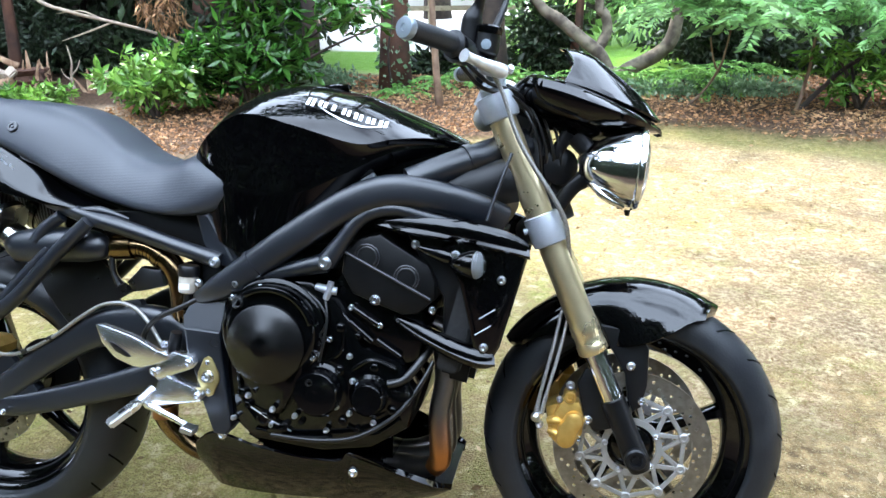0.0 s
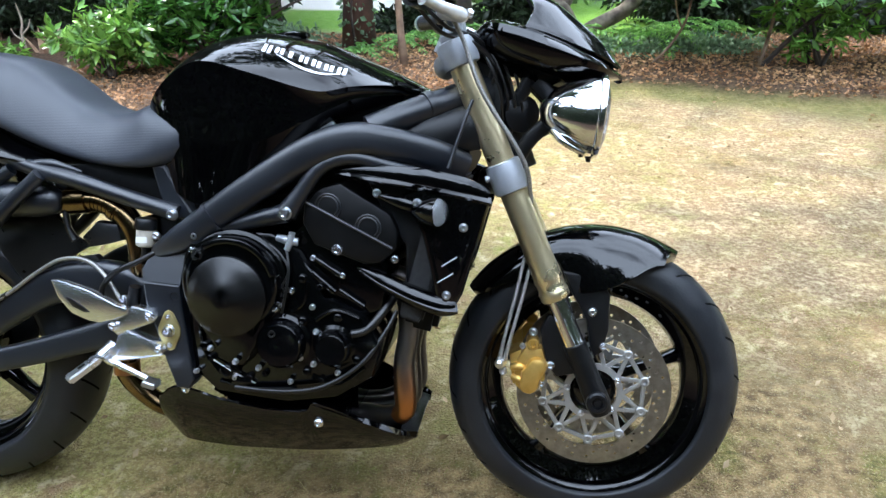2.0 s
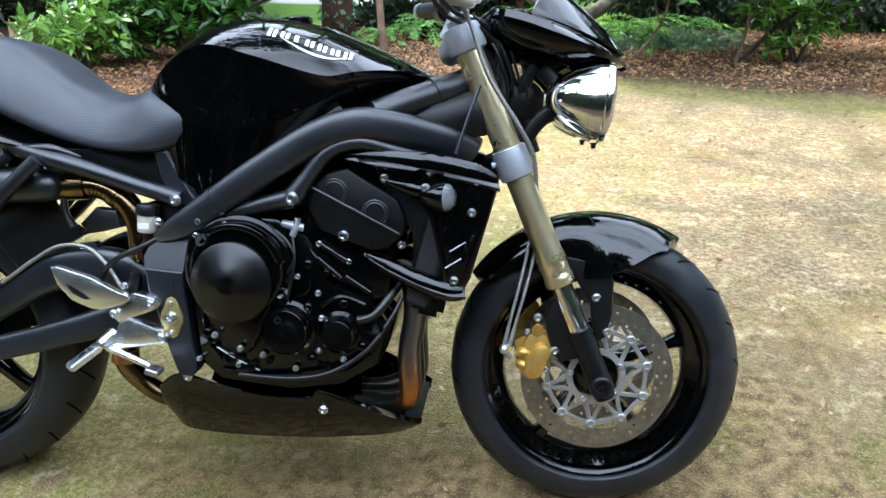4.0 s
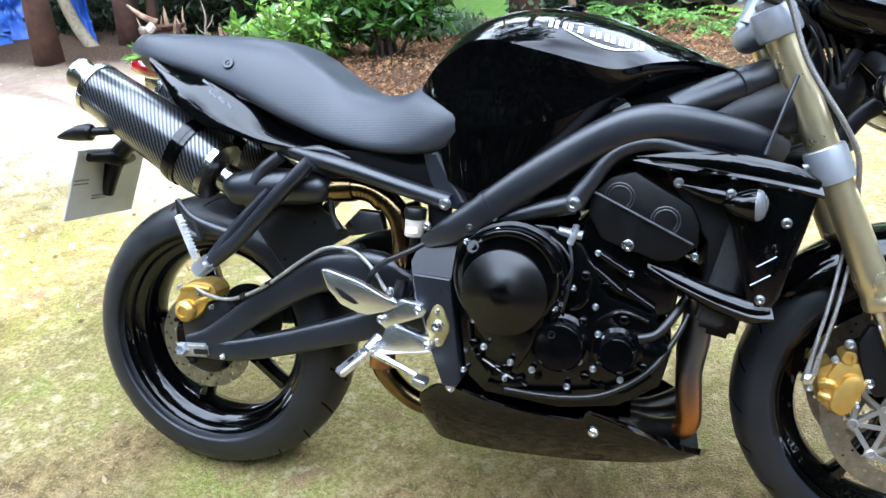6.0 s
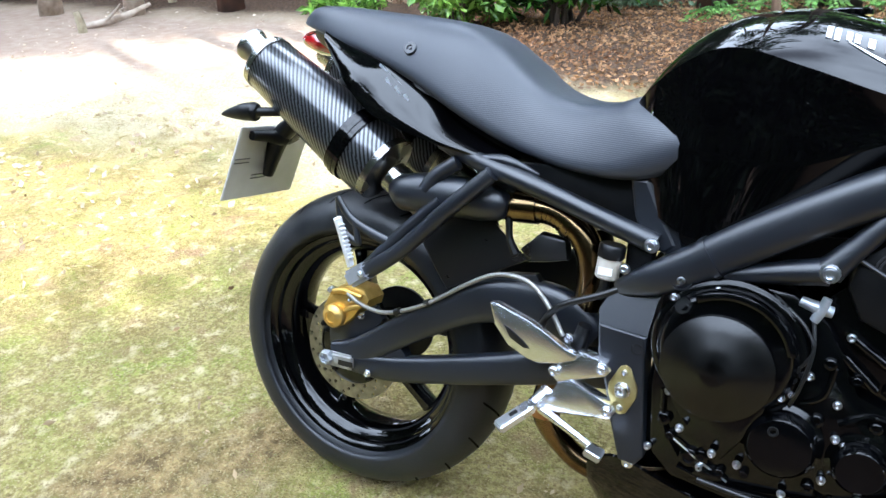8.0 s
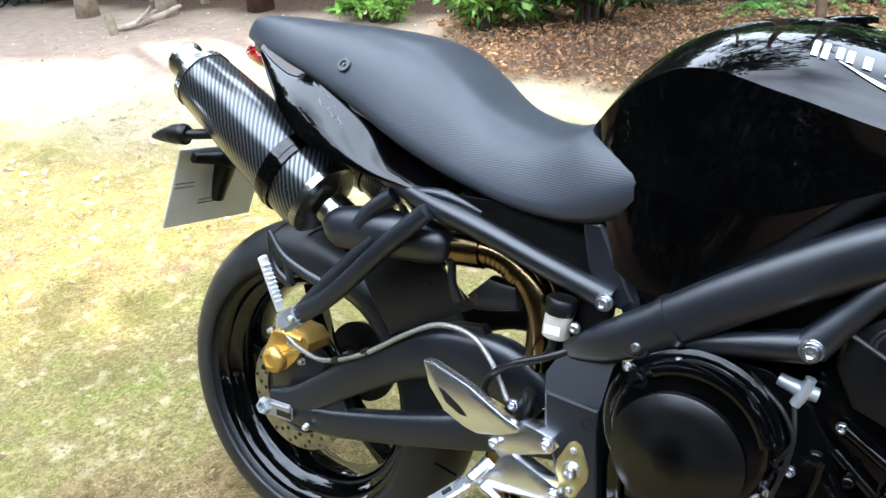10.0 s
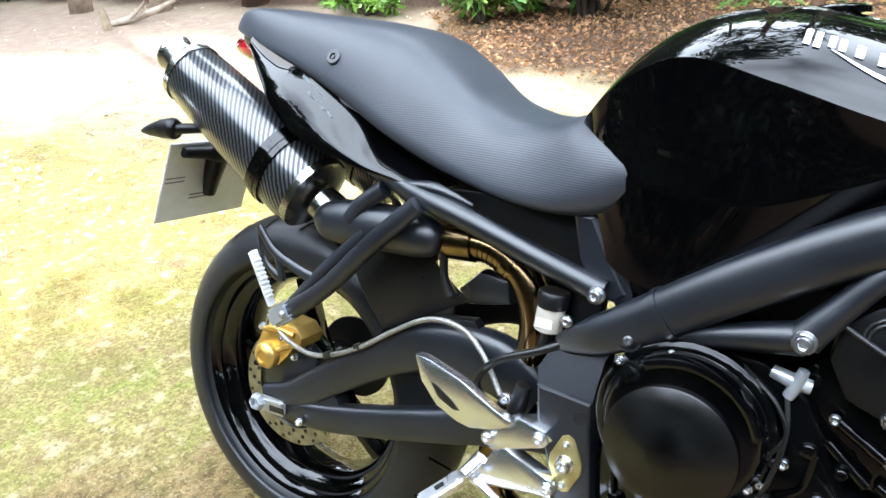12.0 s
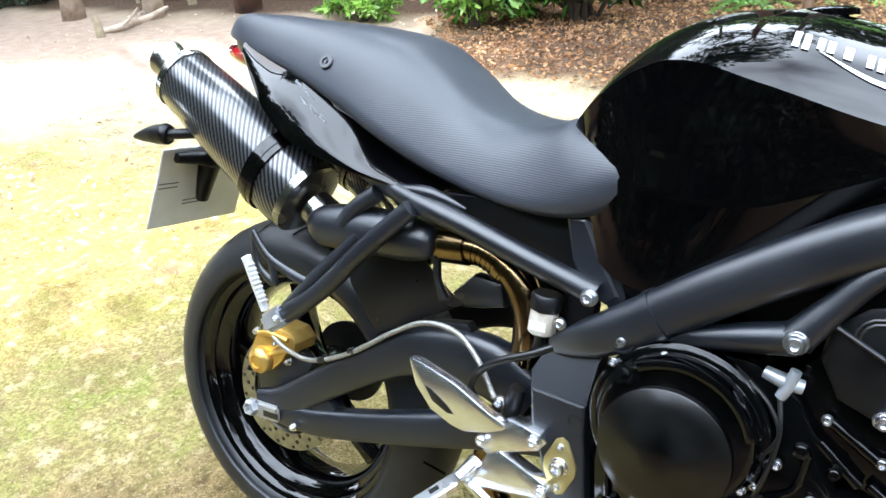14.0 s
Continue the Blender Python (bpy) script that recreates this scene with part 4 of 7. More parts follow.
part("twig", Geo().tube([(-0.12, 0.1, 0.06), (-0.02, 0.12, 0.12), (0.05, 0.2, 0.22)], [0.018, 0.014, 0.006], 6), PALEBARK, log, angle=0)
part("twig", Geo().tube([(-0.02, 0.28, 0.09), (-0.18, 0.36, 0.12), (-0.26, 0.5, 0.13)], [0.014, 0.012, 0.005], 6), PALEBARK, log, angle=0)


def tarp_geo(w, h, seed):
    g = Geo()
    rows = []
    for j in range(13):
        v = j / 12
        rows.append([Vector(((i / 20 - 0.5) * w, 0.12 * fbm(i * 0.25, j * 0.3, 1.0, seed) - 0.25 * (1 - v) ** 2, 0.05 + h * v * (0.85 + 0.2 * fbm(i * 0.2, 3, 1.0, seed)))) for i in range(21)])
    g.grid(rows, False, False, False)
    back = [[p + Vector((0, 0.25, -0.02)) for p in r] for r in rows]
    g.grid([list(reversed(r)) for r in back], False, False, False)
    return g


for x, y, w, h, rz in [(-6.95, 6.0, 0.55, 0.2, 45), (-6.95, 6.5, 0.42, 0.55, 45), (-5.55, 6.1, 0.14, 0.62, 45)]:
    t = thing("tarpaulin", "crumpled bright blue tarpaulin over a heap in the wood", "tarpaulin", pose(x, y, 0, 0, 0, rz), group="tarpaulins in the wood")
    part("sheet", tarp_geo(w, h, x), TARP, t, angle=0)

# pale boundary wall and rail fence far beyond the lawn
wall = thing("boundary_wall", "long pale rendered wall far beyond the lawn", "wall", Matrix.Translation((-3.05, 19, 0)), kind="structure")
part("wall_panel", Geo().box((0, 0, 1.4), (6.3, 0.3, 2.8), None, 0.02), RENDERWALL, wall)
fence = thing("rail_fence", "white post and rail fence beyond the green lawn", "fence", Matrix.Translation((-2.5, 11.5, 0)))
for i in range(5):
    part("fence_post", Geo().box((-3 + i * 1.5, 0, 0.45), (0.07, 0.07, 0.95), None, 0.006), POST, fence)
for z in (0.45, 0.8):
    part("rail", Geo().box((0, -0.045, z), (6.2, 0.03, 0.08), None, 0.004), POST, fence)

# loose stuff on the ground
rng2 = np.random.default_rng(91)


def scatter(n, x0, x1, y0, y1, keep):
    out = []
    while len(out) < n:
        x, y = rng2.uniform(x0, x1), rng2.uniform(y0, y1)
        if keep(x, y):
            out.append((x, y))
    return out


def flat_leaves(name, label, pts, size, material, z=0.008, aspect=0.6, lift=0.35):
    k = len(pts)
    P_ = np.array([(x, y, z + 0.05 * max(0, ground_mix(x, y)[0] - ground_mix(x, y)[1])) for x, y in pts])
    P_[:, 2] += rng2.uniform(0, 0.012, k)
    N_ = rng2.normal(size=(k, 3)) * 3
    N_[:, 2] = rng2.uniform(-0.1, lift, k) * 3
    return tagged(new(name, leaf_mesh(name, P_, size, material, aspect, 0.0, rng2, N_)), label, "fallen leaves", kind="stuff")


flat_leaves("leaf_litter", "thick brown dead leaf litter over the bed", scatter(26000, -2.7, 5.5, 2.9, 6.6, lambda x, y: ground_mix(x, y)[0] - ground_mix(x, y)[1] > 0.45), 0.036, LITTER, 0.012, 0.45)
flat_leaves("fallen_leaves", "pale curled fallen leaves scattered over the lawn", scatter(620, -3.6, 4.6, -0.7, 4.3, lambda x, y: ground_mix(x, y)[0] < 0.3), 0.027, PALELEAF, 0.01, 0.5, 0.7)
flat_leaves("fallen_leaves", "small brown leaf scraps in the dry grass", scatter(1700, -0.6, 3.6, -0.75, 3.2, lambda x, y: fbm(x, y, 1.8, 21) > rng2.uniform(-0.5, 0.4)), 0.017, PALELEAF, 0.008, 0.5, 0.6)
flat_leaves("fallen_leaves", "pale pinkish curled leaves on the sunny lawn", scatter(240, -3.4, -0.8, 0.1, 2.2, lambda x, y: fbm(x, y, 1.5, 61) > rng2.uniform(-0.6, 0.5)), 0.036, WHITELEAF, 0.01, 0.6, 0.6)
flat_leaves("fallen_leaves", "brown leaf scraps over sandy earth", scatter(190, -6.5, -0.8, 1.8, 5.0, lambda x, y: ground_mix(x, y)[1] > 0.3), 0.036, WHITELEAF, 0.008, 0.5)


def grass(name, n, x0, x1, y0, y1, h, label, blade=STRAW, patch=19, per=10):
    """Blades in small tufts, thinner where the lawn is worn."""
    def grows(x, y):
        if fbm(x, y, 6, patch) < rng2.uniform(-0.3, 0.3) or fbm(x, y, 2.2, 9) < rng2.uniform(-0.9, 0.35):
            return False
        g = ground_mix(x, y)
        return g[0] + g[2] < 0.25

    c = np.array(scatter(n // per, x0, x1, y0, y1, grows))
    P_ = np.repeat(np.column_stack([c, np.zeros(len(c))]), per, axis=0)
    P_[:, :2] += rng2.normal(size=(len(P_), 2)) * 0.012
    N_ = rng2.normal(size=P_.shape) * [1.6, 1.6, 0.22] + [0, 0, 0.34]
    return tagged(new(name, leaf_mesh(name, P_, h, blade, 0.075, 0.0, rng2, N_ * 2, blades=True)), label, "grass", kind="stuff")


grass("grass", 190000, -2.6, 2.9, -0.75, 1.7, 0.019, "short dry straw grass blades of the lawn")
grass("grass", 60000, -3.4, 4.4, 1.5, 4.4, 0.026, "short dry straw grass blades of the lawn")
grass("grass", 42000, -2.6, 2.6, -0.75, 1.5, 0.020, "short green grass blades of the lawn", GREENBLADE, 33, 14)
grass("grass", 16000, -3.0, 3.2, -0.75, 2.4, 0.045, "long pale dead straws lying on the lawn", per=3)


# ---- motorcycle ----
LEAN_DEG = 14.5
bike = thing("motorcycle", "black naked sports motorcycle with gold forks leaning on the lawn", "motorcycle", Matrix.Rotation(radians(-LEAN_DEG), 4, "X"))


def bolt(at, parent, r=0.0075, h=0.006, material=None, axis=(0, -1, 0), name="bolt"):
    """A socket-head bolt on a washer, its head towards axis."""
    r *= 0.8
    g = Geo().lathe([(r * 1.3, -0.003), (r * 1.3, 0), (r * 1.2, 0.0012), (r, 0.0015), (r, h * 0.75), (r * 0.8, h), (r * 0.5, h), (r * 0.45, h * 0.45), (0, h * 0.4)], at, axis, 12)
    return part(name, g, material or SILVER, parent)


def ring_disc(centre, r0, r1, y, thick, nt, nr, hole, hole_r):
    """A brake disc face in the side plane with round holes through it; hole(i, j) tells the cells that have one."""
    g = Geo()
    cx, cz = centre

    def pt(r, a, yy):
        return (cx + r * math.cos(a), yy, cz + r * math.sin(a))

    for i in range(nt):
        for j in range(nr):
            a0, a1 = 2 * math.pi * i / nt, 2 * math.pi * (i + 1) / nt
            q0, q1 = r0 + (r1 - r0) * j / nr, r0 + (r1 - r0) * (j + 1) / nr
            am, qm = (a0 + a1) / 2, (q0 + q1) / 2
            rim = [(q0, a0), (q0, am), (q0, a1), (qm, a1), (q1, a1), (q1, am), (q1, a0), (qm, a0)]
            if hole(i, j):
                inner = []
                for k in range(8):
                    w = math.pi * 2 * (k / 8) + math.pi * 1.25
                    inner.append((qm + hole_r * math.sin(w) * 1.0, am - hole_r * math.cos(w) * -1.0 / qm))
                o = [pt(*p, y) for p in rim] + [pt(*p, y) for p in inner] + [pt(*p, y + thick) for p in rim] + [pt(*p, y + thick) for p in inner]
                f = []
                for k in range(8):
                    m = (k + 1) % 8
                    f += [(k, m, 8 + m, 8 + k), (16 + k, 24 + k, 24 + m, 16 + m), (8 + k, 8 + m, 24 + m, 24 + k)]
                g.add(o, f)
            else:
                o = [pt(*p, y) for p in rim] + [pt(*p, y + thick) for p in rim]
                g.add(o, [tuple(range(8)), tuple(range(15, 7, -1))])
    n = nt * 2
    for r in (r0, r1):
        a = [pt(r, 2 * math.pi * k / n, y) for k in range(n)]
        b = [pt(r, 2 * math.pi * k / n, y + thick) for k in range(n)]
        g.grid([a, b], True, False, False)
    return g


def ring_profile(prof, centre, n=72):
    """A ring turned about the wheel's axle; prof: closed loop of (radius, y)."""
    cx, cz = centre
    rings = [[Vector((cx + r * math.cos(a), y, cz + r * math.sin(a))) for r, y in prof] for a in (2 * math.pi * k / n for k in range(n))]
    g = Geo()
    m = len(prof)
    verts = [p for r in rings for p in r]
    g.add(verts, [(i * m + j, i * m + (j + 1) % m, ((i + 1) % n) * m + (j + 1) % m, ((i + 1) % n) * m + j) for i in range(n) for j in range(m)])
    return g


def tyre_profile(R, half, bead, section):
    """Outer crown, rounded shoulder, sidewall and bead."""
    pts = []
    for k in range(17):
        a = math.pi * (k / 16) - math.pi / 2
        s, c = math.sin(a), max(0.0, math.cos(a))
        pts.append((R - section + section * c ** 0.8 * 1.0, half * (abs(s) ** 0.95) * (1 if s > 0 else -1)))
    pts += [(R - section - 0.012, half * 0.985), (bead + 0.014, half * 0.86), (bead, half * 0.80), (bead, -half * 0.80), (bead + 0.014, -half * 0.86), (R - section - 0.012, -half * 0.985)]
    return pts


def spoke_geo(centre, ang, r0, r1, w0, w1, y0, y1):
    """A cast spoke: a hollow-sided blade with rounded edges from hub to rim."""
    cx, cz = centre
    g = Geo()
    rings = []
    for k in range(9):
        t = k / 8
        r = r0 + (r1 - r0) * t
        w = w0 + (w1 - w0) * t + 0.012 * max(0, t - 0.8) * 5 * 0.5 + 0.016 * max(0, 0.2 - t) * 5
        c = Vector((cx + r * math.cos(ang), 0, cz + r * math.sin(ang)))
        side = Vector((-math.sin(ang), 0, math.cos(ang)))
        d = y0 + (y1 - y0) * t
        rings.append([c + side * w * q + Vector((0, d * s, 0)) for q, s in ((-1, -0.55), (-0.55, -1), (0.55, -1), (1, -0.55), (1, 0.55), (0.55, 1), (-0.55, 1), (-1, 0.55))])
    return g.grid(rings)


def wheel(name, label, centre, R, half, bead, rim_half, section, spoke0):
    # outer well seen from the side
    g2 = ring_profile([(bead - 0.001, -rim_half - 0.003), (bead - 0.008, -rim_half), (bead - 0.012, -rim_half + 0.004), (bead - 0.016, -rim_half + 0.014), (bead - 0.028, -rim_half + 0.020), (bead - 0.04, -rim_half * 0.45), (bead - 0.046, 0), (bead - 0.04, rim_half * 0.45), (bead - 0.028, rim_half - 0.020), (bead - 0.016, rim_half - 0.014), (bead - 0.012, rim_half - 0.004), (bead - 0.008, rim_half), (bead - 0.001, rim_half + 0.003), (bead + 0.005, rim_half), (bead + 0.005, -rim_half)], centre)
    w = part(name, g2, GLOSS, bike, label)
    part("hub", Geo().lathe([(0.03, -0.07), (0.046, -0.06), (0.05, -0.03), (0.044, 0), (0.05, 0.03), (0.046, 0.06), (0.03, 0.07)], (centre[0], 0, centre[1]), (0, -1, 0), 28), GLOSS, w)
    for k in range(5):
        part("spoke", spoke_geo(centre, radians(spoke0 + 72 * k), 0.035, bead - 0.04, 0.013, 0.010, 0.028, 0.020), GLOSS, w)
    part("tyre", ring_profile(tyre_profile(R, half, bead, section), centre, 96), RUBBER, w, "black road tyre with dark strips for tread grooves", angle=0)
    # raised near-black strips paint the shade of tread grooves; none are cut
    grooves = Geo()
    cx, cz = centre
    for k in range(22):
        a0 = 2 * math.pi * k / 22
        for s in (-1, 1):
            strip = []
            for q in range(5):
                t = q / 4
                yy = s * half * (0.18 + 0.62 * t)
                ss = abs(yy) / half
                r = R - section + section * max(0.0, 1 - (ss ** (1 / 0.95)) ** 2) ** 0.4 + 0.0016
                a = a0 + (0.09 if s > 0 else 0.0) + 0.14 * t
                strip.append((r, a, yy))
            wd = 0.0045
            verts = [Vector((cx + r * math.cos(a + e * wd / R), yy, cz + r * math.sin(a + e * wd / R))) for r, a, yy in strip for e in (-0.6, 0.6)]
            grooves.add(verts, [(2 * i, 2 * i + 1, 2 * i + 3, 2 * i + 2) for i in range(4)])
    tagged(part("groove_strip", grooves, GROOVEDARK, w, angle=0), kind="stuff")
    return w


FC, RC = (1.395, 0.300), (0.005, 0.313)
fw = wheel("front_wheel", "black five-spoke front wheel", FC, 0.297, 0.058, 0.228, 0.046, 0.060, 20)
rw = wheel("rear_wheel", "black five-spoke rear wheel with wide tyre", RC, 0.315, 0.090, 0.230, 0.070, 0.070, -40)

# front discs, carriers and bobbins
for s in (-1, 1):
    y = 0.072 * s
    d = part("brake_disc", ring_disc(FC, 0.1155, 0.152, y - 0.0025, 0.005, 60, 4, lambda i, j: j < 3 and (i + j) % 2 == 0 and (i // 2 + j) % 3 != 1, 0.0034), STEEL, fw, "drilled steel front brake disc")
    car = Geo().grid(*[[[Vector((FC[0] + r * math.cos(a), yy, FC[1] + r * math.sin(a))) for a in (2 * math.pi * i / 40 for i in range(40))] for r, yy in ((0.047, y - 0.003), (0.059, y - 0.003), (0.059, y + 0.003), (0.047, y + 0.003), (0.047, y - 0.003))]], True, False, False)
    carrier = part("disc_carrier", car, ALLOY, fw, "silver spidered disc carrier")
    for k in range(10):
        a, c = 2 * math.pi * k / 10 + 0.255, 2 * math.pi * (k + 1) / 10 + 0.255
        b = Vector((FC[0] + 0.102 * math.cos(a), y, FC[1] + 0.102 * math.sin(a)))
        for e in (-0.31, 0.31):
            h = Vector((FC[0] + 0.055 * math.cos(a + e), y, FC[1] + 0.055 * math.sin(a + e)))
            part("carrier_arm", Geo().tube([h, b], [0.0048, 0.0044], 8, flat=0.5, square=0.6), ALLOY, carrier)
        b2 = Vector((FC[0] + 0.102 * math.cos(c), y, FC[1] + 0.102 * math.sin(c)))
        part("carrier_link", Geo().tube([b, b2], [0.0046, 0.0046], 8, flat=0.6, square=0.6), ALLOY, carrier)
        tab = Vector((FC[0] + 0.118 * math.cos(a), y, FC[1] + 0.118 * math.sin(a)))
        part("disc_tab", Geo().tube([b, tab], [0.0075, 0.0085], 8, flat=0.28, square=0.6), STEEL, d)
        part("bobbin", Geo().lathe([(0.0085, -0.0055), (0.0098, -0.004), (0.0098, 0.004), (0.008, 0.0058), (0.0045, 0.0058), (0.004, 0.003), (0, 0.003)], b, (0, s, 0), 14), ALLOY, carrier)
    for k in range(5):
        a = 2 * math.pi * k / 5 + 0.5
        bolt((FC[0] + 0.052 * math.cos(a), y + 0.003 * s, FC[1] + 0.052 * math.sin(a)), carrier, 0.0065, 0.005, axis=(0, s, 0))
part("brake_disc", ring_disc(RC, 0.078, 0.110, -0.0875, 0.005, 52, 3, lambda i, j: (i + j) % 3 == 0, 0.0042), STEEL, rw, "drilled steel rear brake disc")
part("disc_mount", Geo().lathe([(0.05, 0), (0.082, 0.03), (0.082, 0.034), (0.05, 0.034)], (RC[0], -0.05, RC[1]), (0, -1, 0), 30), GLOSS, rw)
for k in range(5):
    a = 2 * math.pi * k / 5 + 0.3
    bolt((RC[0] + 0.07 * math.cos(a), -0.088, RC[1] + 0.07 * math.sin(a)), rw, 0.006, 0.005, PLASTIC)
part("sprocket", Geo().lathe([(0.06, 0), (0.084, 0.001), (0.084, 0.007), (0.06, 0.008)], (RC[0], 0.095, RC[1]), (0, 1, 0), 44), PLASTIC, rw)

# swingarm
for s in (-1, 1):
    y = 0.135 * s
    g = Geo().tube([(0.0, y * 1.06, 0.322), (0.06, y * 1.05, 0.338), (0.17, y * 1.02, 0.412), (0.27, y, 0.474), (0.345, y * 0.98, 0.500), (0.43, y * 0.93, 0.498), (0.50, y * 0.88, 0.462)], [0.020, 0.026, 0.030, 0.034, 0.040, 0.045, 0.04], 24, flat=0.55, square=0.6)
    g.tube([(0.03, y * 1.05, 0.314), (0.12, y * 1.04, 0.318), (0.24, y, 0.345), (0.35, y * 0.97, 0.376), (0.46, y * 0.9, 0.408), (0.56, y * 0.85, 0.425)], [0.020, 0.024, 0.026, 0.028, 0.032, 0.034], 24, flat=0.66, square=0.55)
    arm = part("swingarm", g, SATIN, bike, "satin black braced aluminium swingarm")
    part("arm_web", Geo().plate([(-0.012, 0.303), (-0.005, 0.332), (0.05, 0.352), (0.105, 0.376), (0.150, 0.372), (0.165, 0.350), (0.150, 0.326), (0.10, 0.304)], y * 0.92, y * 1.09, 0.005), SATIN, arm)
    ax = Geo().box((0.02, y * 1.17, 0.313), (0.074, 0.012, 0.030), Matrix.Rotation(radians(-3), 3, "Y"), 0.005)
    part("axle_block", ax, ALLOY, bike, "silver chain adjuster block and axle end")
    # black inlay for the dark inside of the adjuster slot; the block is uncut
    part("adjuster_slot_inlay", Geo().box((0.042, y * 1.2155, 0.3122), (0.034, 0.001, 0.011), Matrix.Rotation(radians(-3), 3, "Y"), 0.0004), BLACKHOSE, bike)
    part("axle_nut", Geo().lathe([(0.0155, -0.002), (0.0155, 0.006), (0.0125, 0.011), (0.009, 0.011), (0.008, 0.004), (0, 0.004)], (-0.002, y * 1.205, 0.3145), (0, s, 0), 6), CASTING, bike, "steel axle nut")
    bolt((0.093, y * 1.21, 0.306), bike, 0.007, 0.006, axis=(0, s, 0))

# rear brake caliper
cal = Geo().plate([(-0.038, 0.362), (-0.043, 0.40), (-0.028, 0.432), (-0.005, 0.450), (0.02, 0.455), (0.05, 0.452), (0.064, 0.436), (0.060, 0.418), (0.042, 0.410), (0.030, 0.392), (0.01, 0.372), (-0.015, 0.360)], -0.075, -0.128, 0.006)
rc = part("rear_caliper", cal, CALIPER, bike, "gold single-piston rear brake caliper")
part("piston_cap", Geo().lathe([(0.024, 0), (0.024, 0.014), (0.021, 0.018), (0.012, 0.022), (0.011, 0.019), (0, 0.019)], (-0.010, -0.125, 0.390), (0, -1, 0), 24), CALIPER, rc)
part("caliper_rib", Geo().tube([(-0.02, -0.131, 0.437), (0.012, -0.132, 0.444), (0.05, -0.131, 0.440)], [0.005, 0.006, 0.005], 10), CALIPER, rc)
part("caliper_rib", Geo().tube([(0.012, -0.131, 0.405), (0.03, -0.132, 0.415), (0.055, -0.131, 0.424)], [0.005, 0.006, 0.005], 10), CALIPER, rc)
for x, z in ((-0.035, 0.368), (0.026, 0.430), (0.052, 0.402), (-0.022, 0.440)):
    bolt((x, -0.13, z), rc, 0.0065, 0.008, PLASTIC if z < 0.4 else SILVER)
part("caliper_bracket", Geo().plate([(-0.03, 0.31), (0.05, 0.33), (0.09, 0.40), (0.07, 0.42), (0.02, 0.39), (-0.04, 0.38)], -0.10, -0.115, 0.003), SATIN, rc)

# rear hugger
rings = []
for k in range(13):
    t = k / 12
    low = Vector((0.217, 0, 0.488)).lerp(Vector((0.366, 0, 0.570)), t)
    side = Vector((0.146, 0, 0.590)).lerp(Vector((0.290, 0, 0.628)), t)
    top = Vector((0.112, 0, 0.640)).lerp(Vector((0.298, 0, 0.658)), t) + Vector((0, 0, 0.012 * math.sin(math.pi * t)))
    w = 0.106 - 0.006 * t
    half = [(w, low), (w + 0.003, low.lerp(side, 0.3)), (w + 0.003, low.lerp(side, 0.7)), (w - 0.002, side), (w * 0.9, side.lerp(top, 0.4)), (w * 0.66, side.lerp(top, 0.8)), (w * 0.3, top)]
    outer = [p + Vector((0, -q, 0)) for q, p in half] + [p + Vector((0, q * 0.6, 0)) for q, p in reversed(half[4:])]
    inner = [p * 1.0 + Vector((-0.002, 0.003 if p.y < 0 else -0.003, -0.003)) for p in reversed(outer)]
    rings.append(outer + inner)
part("hugger", Geo().grid(rings, True), MOULDED, bike, "black plastic rear wheel hugger", angle=35)
part("hugger_flap", Geo().plate([(0.350, 0.586), (0.384, 0.620), (0.430, 0.616), (0.437, 0.582), (0.400, 0.572), (0.366, 0.566)], -0.085, -0.108, 0.006), MOULDED, bike, "black plastic flap behind the exhaust riser", angle=25)
part("hugger_bracket", Geo().plate([(0.300, 0.528), (0.345, 0.548), (0.395, 0.556), (0.408, 0.540), (0.384, 0.524), (0.335, 0.520)], -0.118, -0.136, 0.003), PLASTIC, bike)
bolt((0.368, -0.137, 0.540), bike, 0.007, 0.005)

